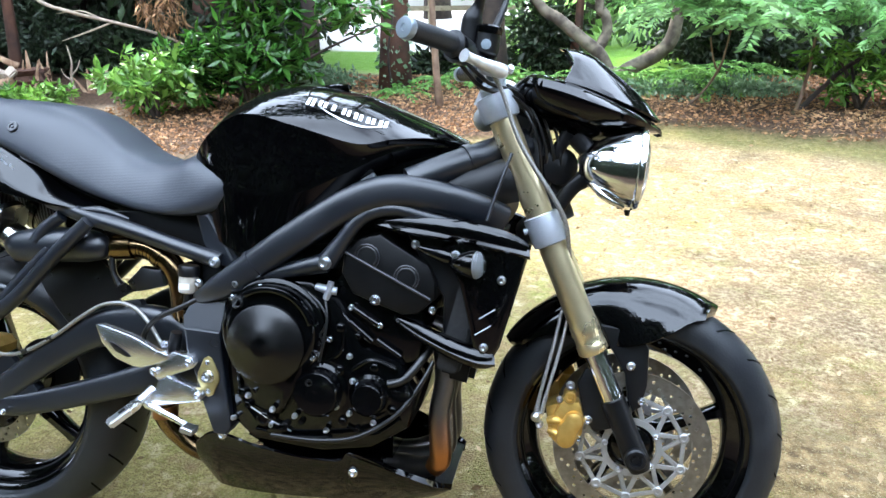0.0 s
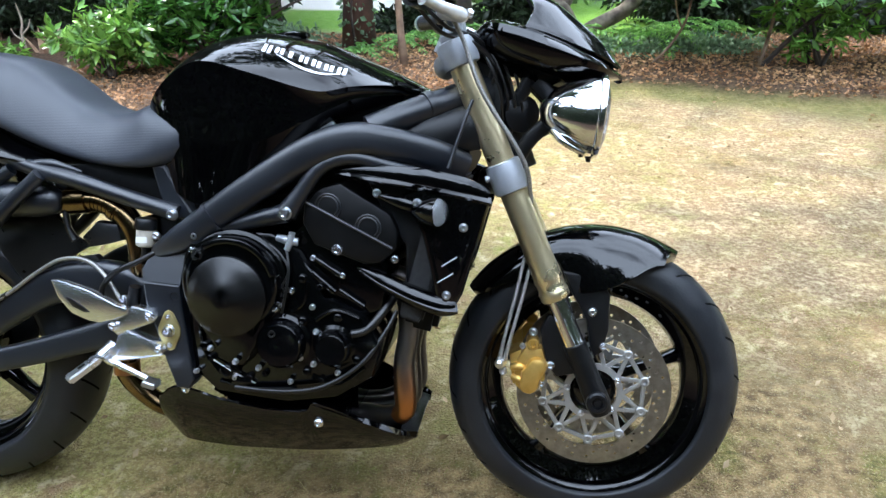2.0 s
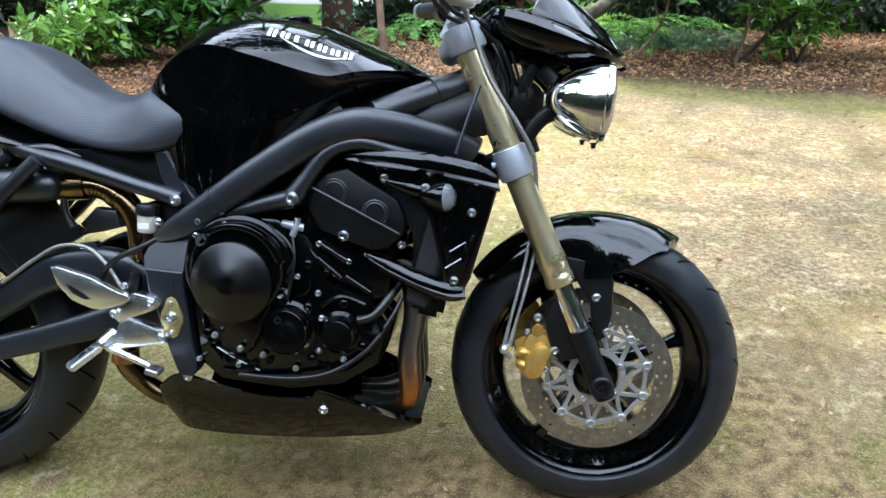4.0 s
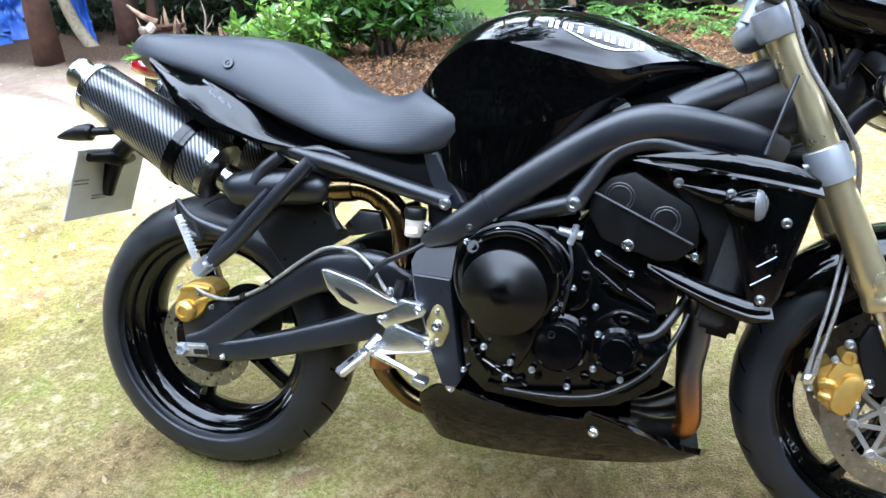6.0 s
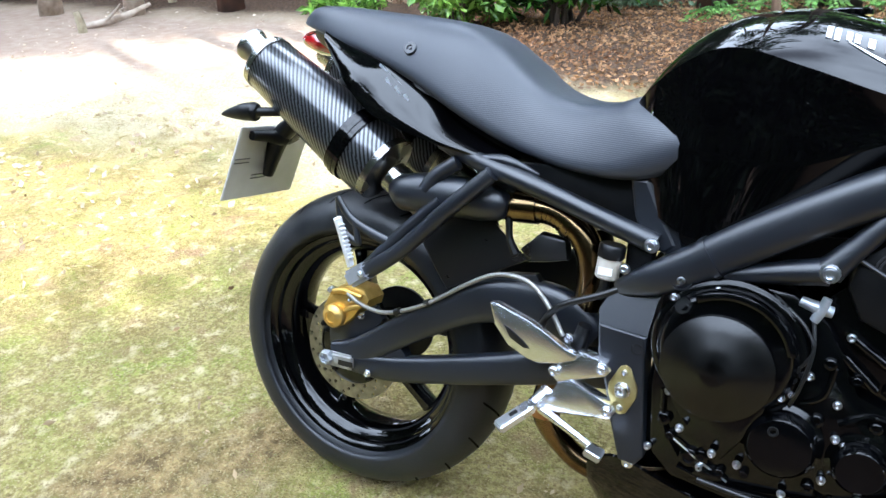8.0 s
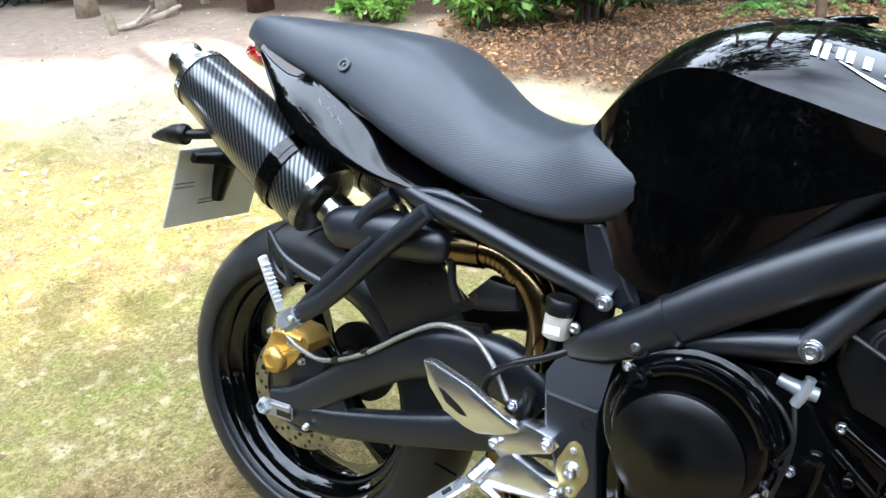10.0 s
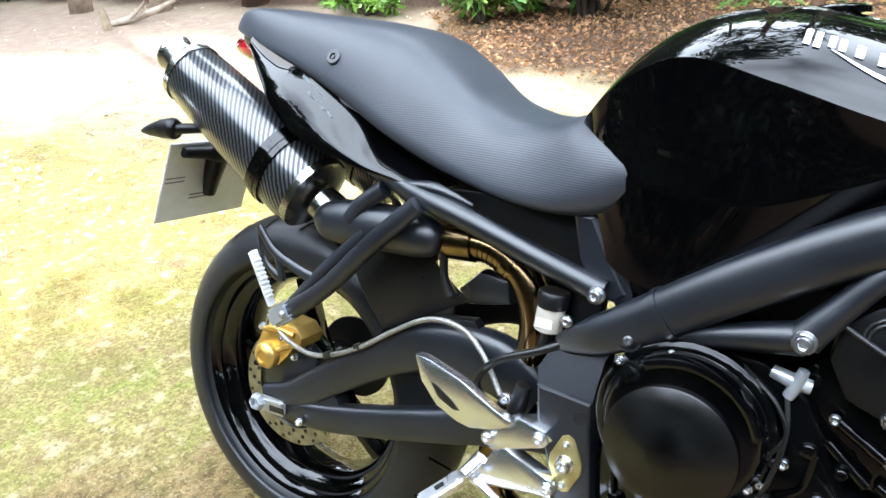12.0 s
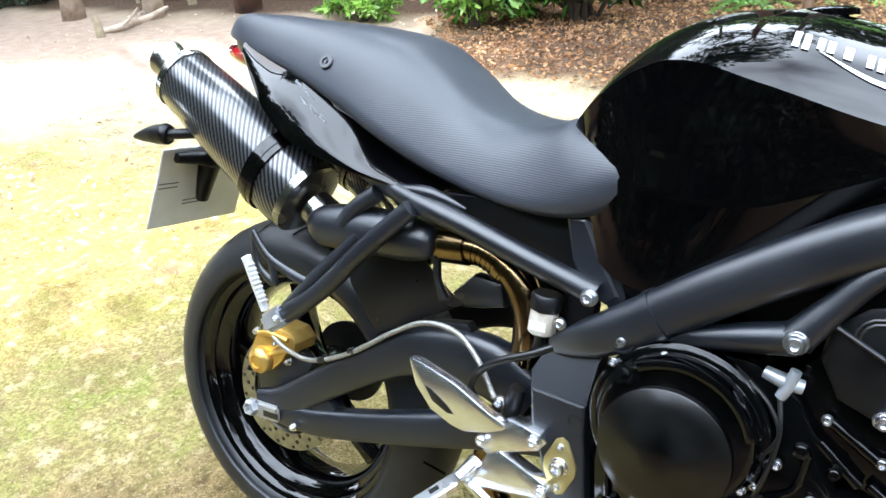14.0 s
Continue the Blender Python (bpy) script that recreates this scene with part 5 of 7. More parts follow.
# main frame
for s in (-1, 1):
    g = Geo().tube([(1.13, 0.12 * s, 0.745), (1.08, 0.15 * s, 0.768), (1.0, 0.172 * s, 0.789), (0.932, 0.182 * s, 0.795), (0.86, 0.186 * s, 0.772), (0.737, 0.184 * s, 0.696), (0.64, 0.178 * s, 0.628), (0.590, 0.174 * s, 0.598), (0.540, 0.166 * s, 0.572)], [0.028, 0.029, 0.030, 0.0305, 0.0305, 0.030, 0.029, 0.025, 0.012], 28, steps=6, flat=0.92, square=0.70)
    spar = part("frame_spar", g, SATIN, bike, "satin black tubular alloy main spar")
    g = Geo().tube([(1.165, 0.045 * s, 0.888), (1.10, 0.095 * s, 0.866), (1.03, 0.135 * s, 0.84), (0.96, 0.165 * s, 0.812)], [0.031, 0.028, 0.027, 0.026], 18, steps=6)
    part("top_tube", g, SATIN, spar)
    part("weld_bead", Geo().tube([(1.072, 0.113 * s, 0.858), (1.06, 0.12 * s, 0.853)], 0.0295, 18), SATIN, spar)
    part("weld_bead", Geo().tube([(0.672, 0.181 * s, 0.651), (0.664, 0.1805 * s, 0.645)], 0.0312, 28, flat=0.92, square=0.70), SATIN, spar)
    g = Geo().tube([(0.635, 0.172 * s, 0.612), (0.70, 0.184 * s, 0.630), (0.77, 0.192 * s, 0.649), (0.813, 0.196 * s, 0.660)], [0.008, 0.013, 0.017, 0.019], 14)
    g.tube([(0.813, 0.196 * s, 0.660), (0.842, 0.196 * s, 0.70), (0.88, 0.194 * s, 0.746), (0.935, 0.190 * s, 0.763), (1.0, 0.18 * s, 0.748), (1.06, 0.165 * s, 0.733)], [0.020, 0.015, 0.014, 0.014, 0.014, 0.014], 14)
    part("engine_hanger", g, SATIN, bike, "satin black engine hanger tube")
    bolt((0.815, 0.214 * s, 0.661), bike, 0.0125, 0.012, axis=(0, s, 0))
    pl = Geo().plate([(0.524, 0.521), (0.599, 0.515), (0.600, 0.48), (0.610, 0.40), (0.619, 0.325), (0.607, 0.308), (0.582, 0.310), (0.562, 0.368), (0.545, 0.43), (0.529, 0.475)], 0.150 * s, 0.196 * s, 0.004)
    front = [(0.5245, 0.193, 0.5205), (0.521, 0.188, 0.541), (0.534, 0.177, 0.569), (0.578, 0.170, 0.590), (0.618, 0.168, 0.600), (0.604, 0.180, 0.568), (0.5985, 0.193, 0.5155)]
    k = len(front)
    pl.add([(x, y * s, z) for x, y, z in front] + [(x, 0.14 * s, z) for x, y, z in front], [tuple(range(k)), tuple(range(2 * k - 1, k - 1, -1))] + [(i, (i + 1) % k, k + (i + 1) % k, k + i) for i in range(k)])
    part("pivot_plate", pl, SATIN, bike, "satin black swingarm pivot plate", angle=12)
part("head_stock", Geo().tube([(1.152, 0, 0.955), (1.185, 0, 0.87), (1.235, 0, 0.735)], [0.036, 0.036, 0.036], 18), SATIN, bike)
part("pivot_boss", Geo().plate([(0.575, 0.466), (0.583, 0.462), (0.597, 0.432), (0.597, 0.418), (0.584, 0.389), (0.575, 0.385), (0.566, 0.389), (0.553, 0.418), (0.553, 0.432), (0.567, 0.462)], -0.194, -0.2, 0.002), ZINC, bike, "yellow zinc diamond-shaped pivot cover")
bolt((0.575, -0.2, 0.426), bike, 0.0125, 0.013)
bolt((0.575, -0.2, 0.454), bike, 0.005, 0.005)
bolt((0.575, -0.2, 0.397), bike, 0.005, 0.005)
part("plate_hole", Geo().lathe([(0.0085, -0.001), (0.0085, 0.0008), (0.007, 0.0008), (0.006, -0.004), (0, -0.004)], (0.587, -0.1965, 0.493), (0, -1, 0), 16), BLACKHOSE, bike)

# rear subframe, struts, hangers
for s in (-1, 1):
    g = Geo().tube([(0.20, 0.13 * s, 0.752), (0.30, 0.155 * s, 0.727), (0.40, 0.160 * s, 0.702), (0.50, 0.162 * s, 0.673), (0.585, 0.160 * s, 0.648)], [0.013, 0.016, 0.016, 0.016, 0.016], 14)
    part("subframe_rail", g, SATIN, bike, "satin black rear subframe rail")
    part("side_panel", Geo().plate([(0.34, 0.735), (0.52, 0.745), (0.56, 0.735), (0.575, 0.650), (0.548, 0.648), (0.468, 0.676), (0.385, 0.700)], 0.108 * s, 0.120 * s, 0.004), PLASTIC, bike, "black plastic infill between rail and seat")
    part("subframe_bracket", Geo().plate([(0.532, 0.740), (0.560, 0.740), (0.580, 0.702), (0.613, 0.648), (0.598, 0.634), (0.565, 0.642), (0.546, 0.684)], 0.128 * s, 0.154 * s, 0.005), SATIN, bike, "satin black bracket joining seat rail and spar", angle=20)
    part("rail_gusset", Geo().plate([(0.538, 0.650), (0.582, 0.640), (0.580, 0.612), (0.553, 0.580), (0.540, 0.607)], 0.125 * s, 0.146 * s, 0.004), PLASTIC, bike)
    g = Geo().tube([(0.318, 0.178 * s, 0.718), (0.25, 0.186 * s, 0.652), (0.16, 0.186 * s, 0.562), (0.085, 0.184 * s, 0.507)], [0.013, 0.014, 0.014, 0.016], 16, square=0.75)
    g.tube([(0.245, 0.155 * s, 0.726), (0.21, 0.160 * s, 0.70), (0.19, 0.165 * s, 0.672)], [0.013, 0.013, 0.012], 12)
    g.tube([(0.222, 0.165 * s, 0.660), (0.15, 0.174 * s, 0.585), (0.085, 0.18 * s, 0.51)], [0.010, 0.012, 0.013], 12)
    part("footrest_strut", g, SATIN, bike, "satin black pillion footrest strut")
    g = Geo().tube([(0.022, 0.182 * s, 0.636), (0.055, 0.182 * s, 0.60), (0.115, 0.18 * s, 0.577), (0.15, 0.175 * s, 0.57)], [0.006, 0.008, 0.009, 0.009], 10, flat=0.7)
    g.tube([(0.022, 0.182 * s, 0.636), (0.032, 0.182 * s, 0.585), (0.06, 0.182 * s, 0.562), (0.075, 0.182 * s, 0.562)], [0.005, 0.006, 0.008, 0.007], 10, flat=0.7)
    g.tube([(0.06, 0.182 * s, 0.60), (0.066, 0.182 * s, 0.58), (0.07, 0.182 * s, 0.562)], [0.006, 0.006, 0.006], 8)
    part("footrest_loop", g, SATIN, bike)
    part("footrest_clevis", Geo().box((0.082, 0.19 * s, 0.505), (0.05, 0.03, 0.032), Matrix.Rotation(radians(-35), 3, "Y"), 0.006), CASTING, bike)
    bolt((0.095, 0.207 * s, 0.512), bike, 0.006, 0.004, axis=(0, s, 0))
    peg = Geo()
    a, b = Vector((0.078, 0.212 * s, 0.525)), Vector((0.062, 0.235 * s, 0.612))
    peg.tube([a, b], [0.0054, 0.0062], 8, flat=1.4)
    pp_ = part("pillion_peg", peg, PEG, bike, "folded silver pillion footpeg")
    for k in range(9):
        part("tooth", Geo().box(a.lerp(b, 0.2 + 0.085 * k) + Vector((0.007, -0.003 * -s, 0)), (0.005, 0.016, 0.0026), Matrix.Rotation(radians(12), 3, "Y"), 0.0006), PEG, pp_)
bolt((0.582, -0.178, 0.648), bike, 0.011, 0.010)
part("plate_boss", Geo().lathe([(0.016, -0.02), (0.016, 0.003), (0.0145, 0.005), (0.0115, 0.005), (0.011, -0.002), (0, -0.002)], (0.635, -0.196, 0.612), (0, -1, 0), 22), SATIN, bike)
bolt((0.635, -0.198, 0.612), bike, 0.0075, 0.008)
part("seat_bracket", Geo().plate([(0.545, 0.735), (0.585, 0.74), (0.625, 0.635), (0.60, 0.625)], -0.12, -0.152, 0.005), SATIN, bike)
part("cross_gusset", Geo().tube([(0.28, -0.155, 0.735), (0.33, -0.155, 0.738), (0.385, -0.145, 0.722)], [0.008, 0.010, 0.003], 10), SATIN, bike)

# fuel tank: stations along its length
TX = [0.506, 0.520, 0.575, 0.645, 0.74, 0.84, 0.88, 0.93, 1.0, 1.055]
T_TOP = [0.838, 0.870, 0.942, 0.985, 0.999, 0.982, 0.968, 0.947, 0.917, 0.890]
T_SW = [0.07, 0.125, 0.163, 0.176, 0.187, 0.190, 0.186, 0.165, 0.115, 0.05]
T_SZ = [0.815, 0.845, 0.900, 0.932, 0.913, 0.885, 0.879, 0.889, 0.893, 0.882]
T_KW = [0.07, 0.124, 0.160, 0.174, 0.182, 0.180, 0.174, 0.155, 0.108, 0.047]
T_KZ = [0.775, 0.79, 0.795, 0.785, 0.785, 0.823, 0.843, 0.866, 0.876, 0.873]
T_BW = [0.06, 0.115, 0.152, 0.167, 0.174, 0.166, 0.158, 0.14, 0.098, 0.042]
T_BZ = [0.74, 0.73, 0.690, 0.668, 0.728, 0.797, 0.822, 0.842, 0.862, 0.866]


def tank_point(x, s, off=0.0):
    """The tank's skin at x; s from 0 (ridge) over 1 (shoulder) and 2 (knee) to 3 (lower edge), on the right side."""
    zt, sw, sz, kw, kz, bw, bz = (curve1(TX, c, x) for c in (T_TOP, T_SW, T_SZ, T_KW, T_KZ, T_BW, T_BZ))
    if s <= 1:
        f = 0.55 * s + 0.45 * math.sin(s * math.pi / 2)
        y, z = sw * f, zt - (zt - sz) * (0.35 * f ** 1.6 + 0.65 * f ** 3.0)
    elif s <= 2:
        t = s - 1
        y, z = sw + (kw - sw) * t - 0.004 * math.sin(math.pi * t), sz + (kz - sz) * t
    else:
        t = s - 2
        y, z = kw + (bw - kw) * t, kz + (bz - kz) * t
    return Vector((x, -y, z + off * (1 - min(s, 1) * 0.5))) + Vector((0, -off * min(s, 1), 0))


def tank_geo():
    ss = [0, 0.08, 0.16, 0.25, 0.35, 0.45, 0.55, 0.65, 0.75, 0.85, 0.93, 0.98, 1.0, 1.03, 1.1, 1.25, 1.5, 1.75, 1.95, 2.0, 2.03, 2.2, 2.5, 2.8, 3.0]
    rings = []
    for i in range(49):
        x = TX[0] + (TX[-1] - TX[0]) * i / 48
        r = [tank_point(x, s) for s in ss]
        rings.append([Vector((p.x, -p.y, p.z)) for p in reversed(r[1:])] + r)
    g = Geo()
    return g.grid(rings, True)


tank = part("fuel_tank", tank_geo(), GLOSS, bike, "gloss black sculpted fuel tank", angle=28)
part("filler_cap", Geo().lathe([(0.034, -0.004), (0.034, 0.003), (0.030, 0.006), (0.012, 0.007), (0, 0.007)], (0.77, 0, 0.9945), (-0.1, 0, 1), 28), GLOSS, tank)
# tank transfer: seven plain bars over a curved stroke
badge = Geo()


def on_tank(x, s):
    return tank_point(x, s, 0.0012)


def tank_patch(g, x0, x1, s0, s1, n=5, bow=0.0):
    rows = []
    for j in range(3):
        rows.append([on_tank(x0 + (x1 - x0) * i / n, s0(i / n) + (s1(i / n) - s0(i / n)) * j / 2) for i in range(n + 1)])
    g.grid(rows, False, False, False)


L0, L1 = 0.752, 0.918
line_s = lambda x: 0.60 + (x - L0) / (L1 - L0) * 0.10
for k in range(7):
    w = (L1 - L0) / 7
    big = 0.125 if k in (0, 6) else 0.09
    for u in ((0.12, 0.40), (0.54, 0.82)) if k != 2 else ((0.22, 0.56),):
        a, b = L0 + w * (k + u[0]), L0 + w * (k + u[1])
        bar = Geo()
        tank_patch(bar, a, b, lambda t, a=a: line_s(a) - 0.05, lambda t, a=a, q=big: line_s(a) - 0.05 + q, 3)
        part("transfer_bar", bar, LOGO, tank, "silver-white plain transfer bar", angle=0)
tank_patch(badge, L0 + 0.03, L1 - 0.01, lambda t: line_s(L0 + 0.03 + t * 0.126) + 0.045 + 0.05 * math.sin(math.pi * t), lambda t: line_s(L0 + 0.03 + t * 0.126) + 0.05 + 0.075 * math.sin(math.pi * t), 12)
part("transfer", badge, LOGO, tank, "silver-white curved transfer stroke", angle=0)
part("tank_strap", Geo().box((0.883, -0.158, 0.815), (0.03, 0.012, 0.012), Matrix.Rotation(radians(-30), 3, "Y"), 0.002), SILVER, tank)
# plastic infill below the tank
for s in (-1, 1):
    part("side_panel", Geo().plate([(0.60, 0.73), (0.70, 0.70), (0.80, 0.77), (0.90, 0.815), (0.86, 0.78), (0.72, 0.69), (0.63, 0.645), (0.61, 0.655)], 0.10 * s, 0.148 * s, 0.006), PLASTIC, bike, "black plastic panel under the tank")
    part("air_duct", Geo().tube([(1.15, 0.10 * s, 0.82), (1.07, 0.13 * s, 0.80), (1.0, 0.14 * s, 0.79)], [0.045, 0.04, 0.02], 14, flat=0.5), PLASTIC, bike, "black plastic intake duct")
part("airbox", Geo().box((0.90, 0, 0.77), (0.42, 0.24, 0.16), Matrix.Rotation(radians(-8), 3, "Y"), 0.03), PLASTIC, bike)
# dark box added to keep the bright lawn from showing under the spar
part("gap_filler", Geo().box((0.80, 0, 0.668), (0.15, 0.20, 0.075), Matrix.Rotation(radians(-8), 3, "Y"), 0.02), PLASTIC, bike)

# seat: stations from tail to nose: x, ridge height, half width, lower edge height, crown
SX = [-0.185, -0.15, -0.08, 0.03, 0.14, 0.22, 0.29, 0.35, 0.42, 0.50, 0.56, 0.618]
S_TOP = [0.955, 0.972, 0.974, 0.967, 0.960, 0.944, 0.903, 0.859, 0.840, 0.848, 0.861, 0.853]
S_W = [0.028, 0.058, 0.088, 0.118, 0.142, 0.150, 0.142, 0.138, 0.150, 0.167, 0.170, 0.166]
S_LOW = [0.938, 0.932, 0.915, 0.888, 0.850, 0.812, 0.778, 0.756, 0.742, 0.740, 0.756, 0.788]


def seat_geo():
    prof = [(0, 1.0), (0.22, 0.995), (0.42, 0.98), (0.58, 0.95), (0.68, 0.895), (0.76, 0.79), (0.83, 0.66), (0.89, 0.5), (0.94, 0.33), (0.985, 0.16), (1.0, 0.06), (0.99, 0.0), (0.93, -0.05), (0.5, -0.06), (0, -0.06)]
    rings = []
    for i in range(65):
        x = SX[0] + (SX[-1] - SX[0]) * min(i, 60) / 60
        zt, w, zl = curve1(SX, S_TOP, x), curve1(SX, S_W, x), curve1(SX, S_LOW, x)
        boxy = 1 - 0.42 * smooth01(0.46, 0.60, x)
        tilt = -0.058 * smooth01(0.42, 0.60, x)
        lip = max(0, i - 60) / 4
        ahead, shrink = 0.011 * math.sin(lip * math.pi / 2), 1 - 0.13 * (1 - math.cos(lip * math.pi / 2))
        zc = (zt + zl) / 2
        half = []
        for p, q in prof:
            q2 = math.copysign(abs(q) ** boxy, q)
            half.append(Vector((x + ahead + tilt * max(0, q2) * min(1, p * 1.2), -w * p * shrink, zc + (zl + (zt - zl) * q2 - zc) * shrink)))
        rings.append([Vector((v.x, -v.y, v.z)) for v in reversed(half[1:-1])] + half)
    return Geo().grid(rings, True)


seat = part("seat", seat_geo(), VINYL, bike, "black ribbed vinyl stepped dual seat", angle=60)
lk = Vector((0.122, -0.1262, 0.902))
part("seat_lock", Geo().lathe([(0.012, -0.006), (0.012, 0.003), (0.0105, 0.0045), (0.006, 0.0045), (0.0055, 0.002), (0.003, 0.002), (0.0025, 0.0045), (0, 0.0045)], lk, (0.05, -0.88, 0.42), 20), SATIN, seat)

# tail fairing
for s in (-1, 1):
    up = [(-0.097, 0.936), (-0.009, 0.909), (0.073, 0.887), (0.164, 0.841), (0.221, 0.790), (0.281, 0.761), (0.335, 0.739)]
    lo = [(-0.083, 0.901), (-0.029, 0.859), (0.016, 0.823), (0.083, 0.783), (0.176, 0.758), (0.239, 0.745), (0.333, 0.733)]
    yy = [0.095, 0.128, 0.150, 0.165, 0.168, 0.166, 0.150]
    ul, _ = spline([(a, 0, b) for a, b in up], [0] * 7, 6)
    ll, _ = spline([(a, 0, b) for a, b in lo], [0] * 7, 6)
    yl, _ = spline([(q, 0, 0) for q in yy], [0] * 7, 6)
    rows = []
    for a, b, q in zip(ul, ll, yl):
        y = q.x
        ring = []
        for k in range(9):
            t = k / 8
            p = a.lerp(b, t)
            ring.append(Vector((p.x, s * (y * (0.70 + 0.31 * math.sin(math.pi * (0.02 + t * 0.54)))), p.z)))
        ring += [v - Vector((0, s * 0.012, 0)) for v in reversed(ring)]
        rows.append(ring)
    tp = part("tail_panel", Geo().grid(rows, True), GLOSS, bike, "gloss black tail fairing side panel", angle=45)
    if s < 0:
        for (x0, z0, x1, z1) in ((0.058, 0.880, 0.075, 0.858), (0.062, 0.872, 0.115, 0.838), (0.085, 0.850, 0.098, 0.836), (0.108, 0.838, 0.122, 0.825), (0.128, 0.826, 0.138, 0.816)):
            d = Vector((x1 - x0, 0, z1 - z0)).normalized()
            nrm = Vector((-d.z, 0, d.x)) * 0.0028
            a, b = (Vector((x, min((p for r in rows for p in r[:9]), key=lambda p: (p.x - x) ** 2 + (p.z - z) ** 2).y - 0.0015, z)) for x, z in ((x0, z0), (x1, z1)))
            part("transfer", Geo().add([a - nrm, b - nrm, b + nrm, a + nrm], [(0, 1, 2, 3)]), CASTING, tp, "small silver transfer stroke", angle=0)
part("seat_base", Geo().tube([(-0.13, 0, 0.925), (0.0, 0, 0.89), (0.15, 0, 0.835), (0.28, 0, 0.775), (0.45, 0, 0.735), (0.58, 0, 0.735)], [0.03, 0.05, 0.06, 0.05, 0.045, 0.05], 16, flat=2.2), PLASTIC, bike, "black plastic seat base")
part("tail_light", Geo().tube([(-0.190, 0, 0.908), (-0.15, 0, 0.905), (-0.09, 0, 0.90)], [0.016, 0.026, 0.028], 16, flat=1.9), RED, bike, "red tail light lens under the seat")

# number plate with its carrier and the indicators

pl = part("number_plate", Geo().box((-0.305, 0, 0.645), (0.004, 0.224, 0.172), Matrix.Rotation(radians(20), 3, "Y"), 0.0015), PLATE, bike, "back of a pale number plate")
for y, z in ((-0.085, 0.012), (-0.085, 0.003), (-0.02, -0.03), (-0.02, -0.038)):
    pg = Geo().box(Vector((-0.3025, 0, 0.645)) + Matrix.Rotation(radians(20), 3, "Y") @ Vector((0.0012, y, z)), (0.0008, 0.045, 0.0022), Matrix.Rotation(radians(20), 3, "Y"), 0)
    part("print_bar", pg, PRINT, pl, angle=0)
cr = Geo().tube([(-0.298, -0.005, 0.615), (-0.284, -0.005, 0.66), (-0.27, 0, 0.70), (-0.22, 0, 0.745), (-0.12, 0, 0.81), (0.0, 0, 0.86)], [0.010, 0.016, 0.02, 0.018, 0.02, 0.025], 12, flat=1.3)
cr.tube([(-0.272, -0.085, 0.708), (-0.268, -0.04, 0.705), (-0.262, 0.0, 0.70), (-0.268, 0.05, 0.70)], [0.010, 0.013, 0.018, 0.010], 10)
part("plate_carrier", cr, PLASTIC, bike, "black plastic plate hanger arm")
for s in (-1, 1):
    ind = part("rear_indicator", Geo().tube([(-0.10, 0.05 * s, 0.77), (-0.12, 0.11 * s, 0.772), (-0.165, 0.172 * s, 0.769), (-0.20, 0.18 * s, 0.766)], [0.011, 0.009, 0.009, 0.010], 10), PLASTIC, bike, "black arrow-shaped rear indicator")
    part("indicator_head", Geo().tube([(-0.172, 0.178 * s, 0.768), (-0.178, 0.179 * s, 0.768), (-0.205, 0.181 * s, 0.765), (-0.235, 0.183 * s, 0.760), (-0.256, 0.185 * s, 0.756)], [0.012, 0.0185, 0.0165, 0.010, 0.002], 12), PLASTIC, ind, angle=50)

# silencers
def sleeve(pts, section):
    """An oval tube with a wrapped uv; section: list of (t, half height, half width)."""
    a, b = Vector(pts[0]), Vector(pts[1])
    d = (b - a).normalized()
    side = Vector((0, 1, 0))
    side = (side - d * side.dot(d)).normalized()
    up = d.cross(side) * -1
    n = 64
    rings = []
    for t, h, w in section:
        c = a + d * t
        ring = []
        for k in range(n):
            q = 2 * math.pi * k / n
            cs, sn = math.cos(q), math.sin(q)
            e = 0.88
            ring.append(c + side * w * (abs(cs) ** e) * (1 if cs > 0 else -1) + up * h * (abs(sn) ** e) * (1 if sn > 0 else -1))
        rings.append(ring)
    return Geo().grid(rings, True)


def wrap_uv(me, a, b):
    """uv: length along the sleeve and arc round it, in decimetres."""
    a, d = Vector(a), (Vector(b) - Vector(a)).normalized()
    side = Vector((0, 1, 0))
    side = (side - d * side.dot(d)).normalized()
    up = d.cross(side)
    uv = me.uv_layers.new(name="UVMap")
    for p in me.polygons:
        qs = []
        for li in p.loop_indices:
            v = me.vertices[me.loops[li].vertex_index].co - a
            qs.append((v.dot(d), math.atan2(v.dot(up), v.dot(side))))
        ref = qs[0][1]
        for li, (x, q) in zip(p.loop_indices, qs):
            while q - ref > math.pi:
                q -= 2 * math.pi
            while q - ref < -math.pi:
                q += 2 * math.pi
            uv.data[li].uv = (x * 10, -q * 0.62)


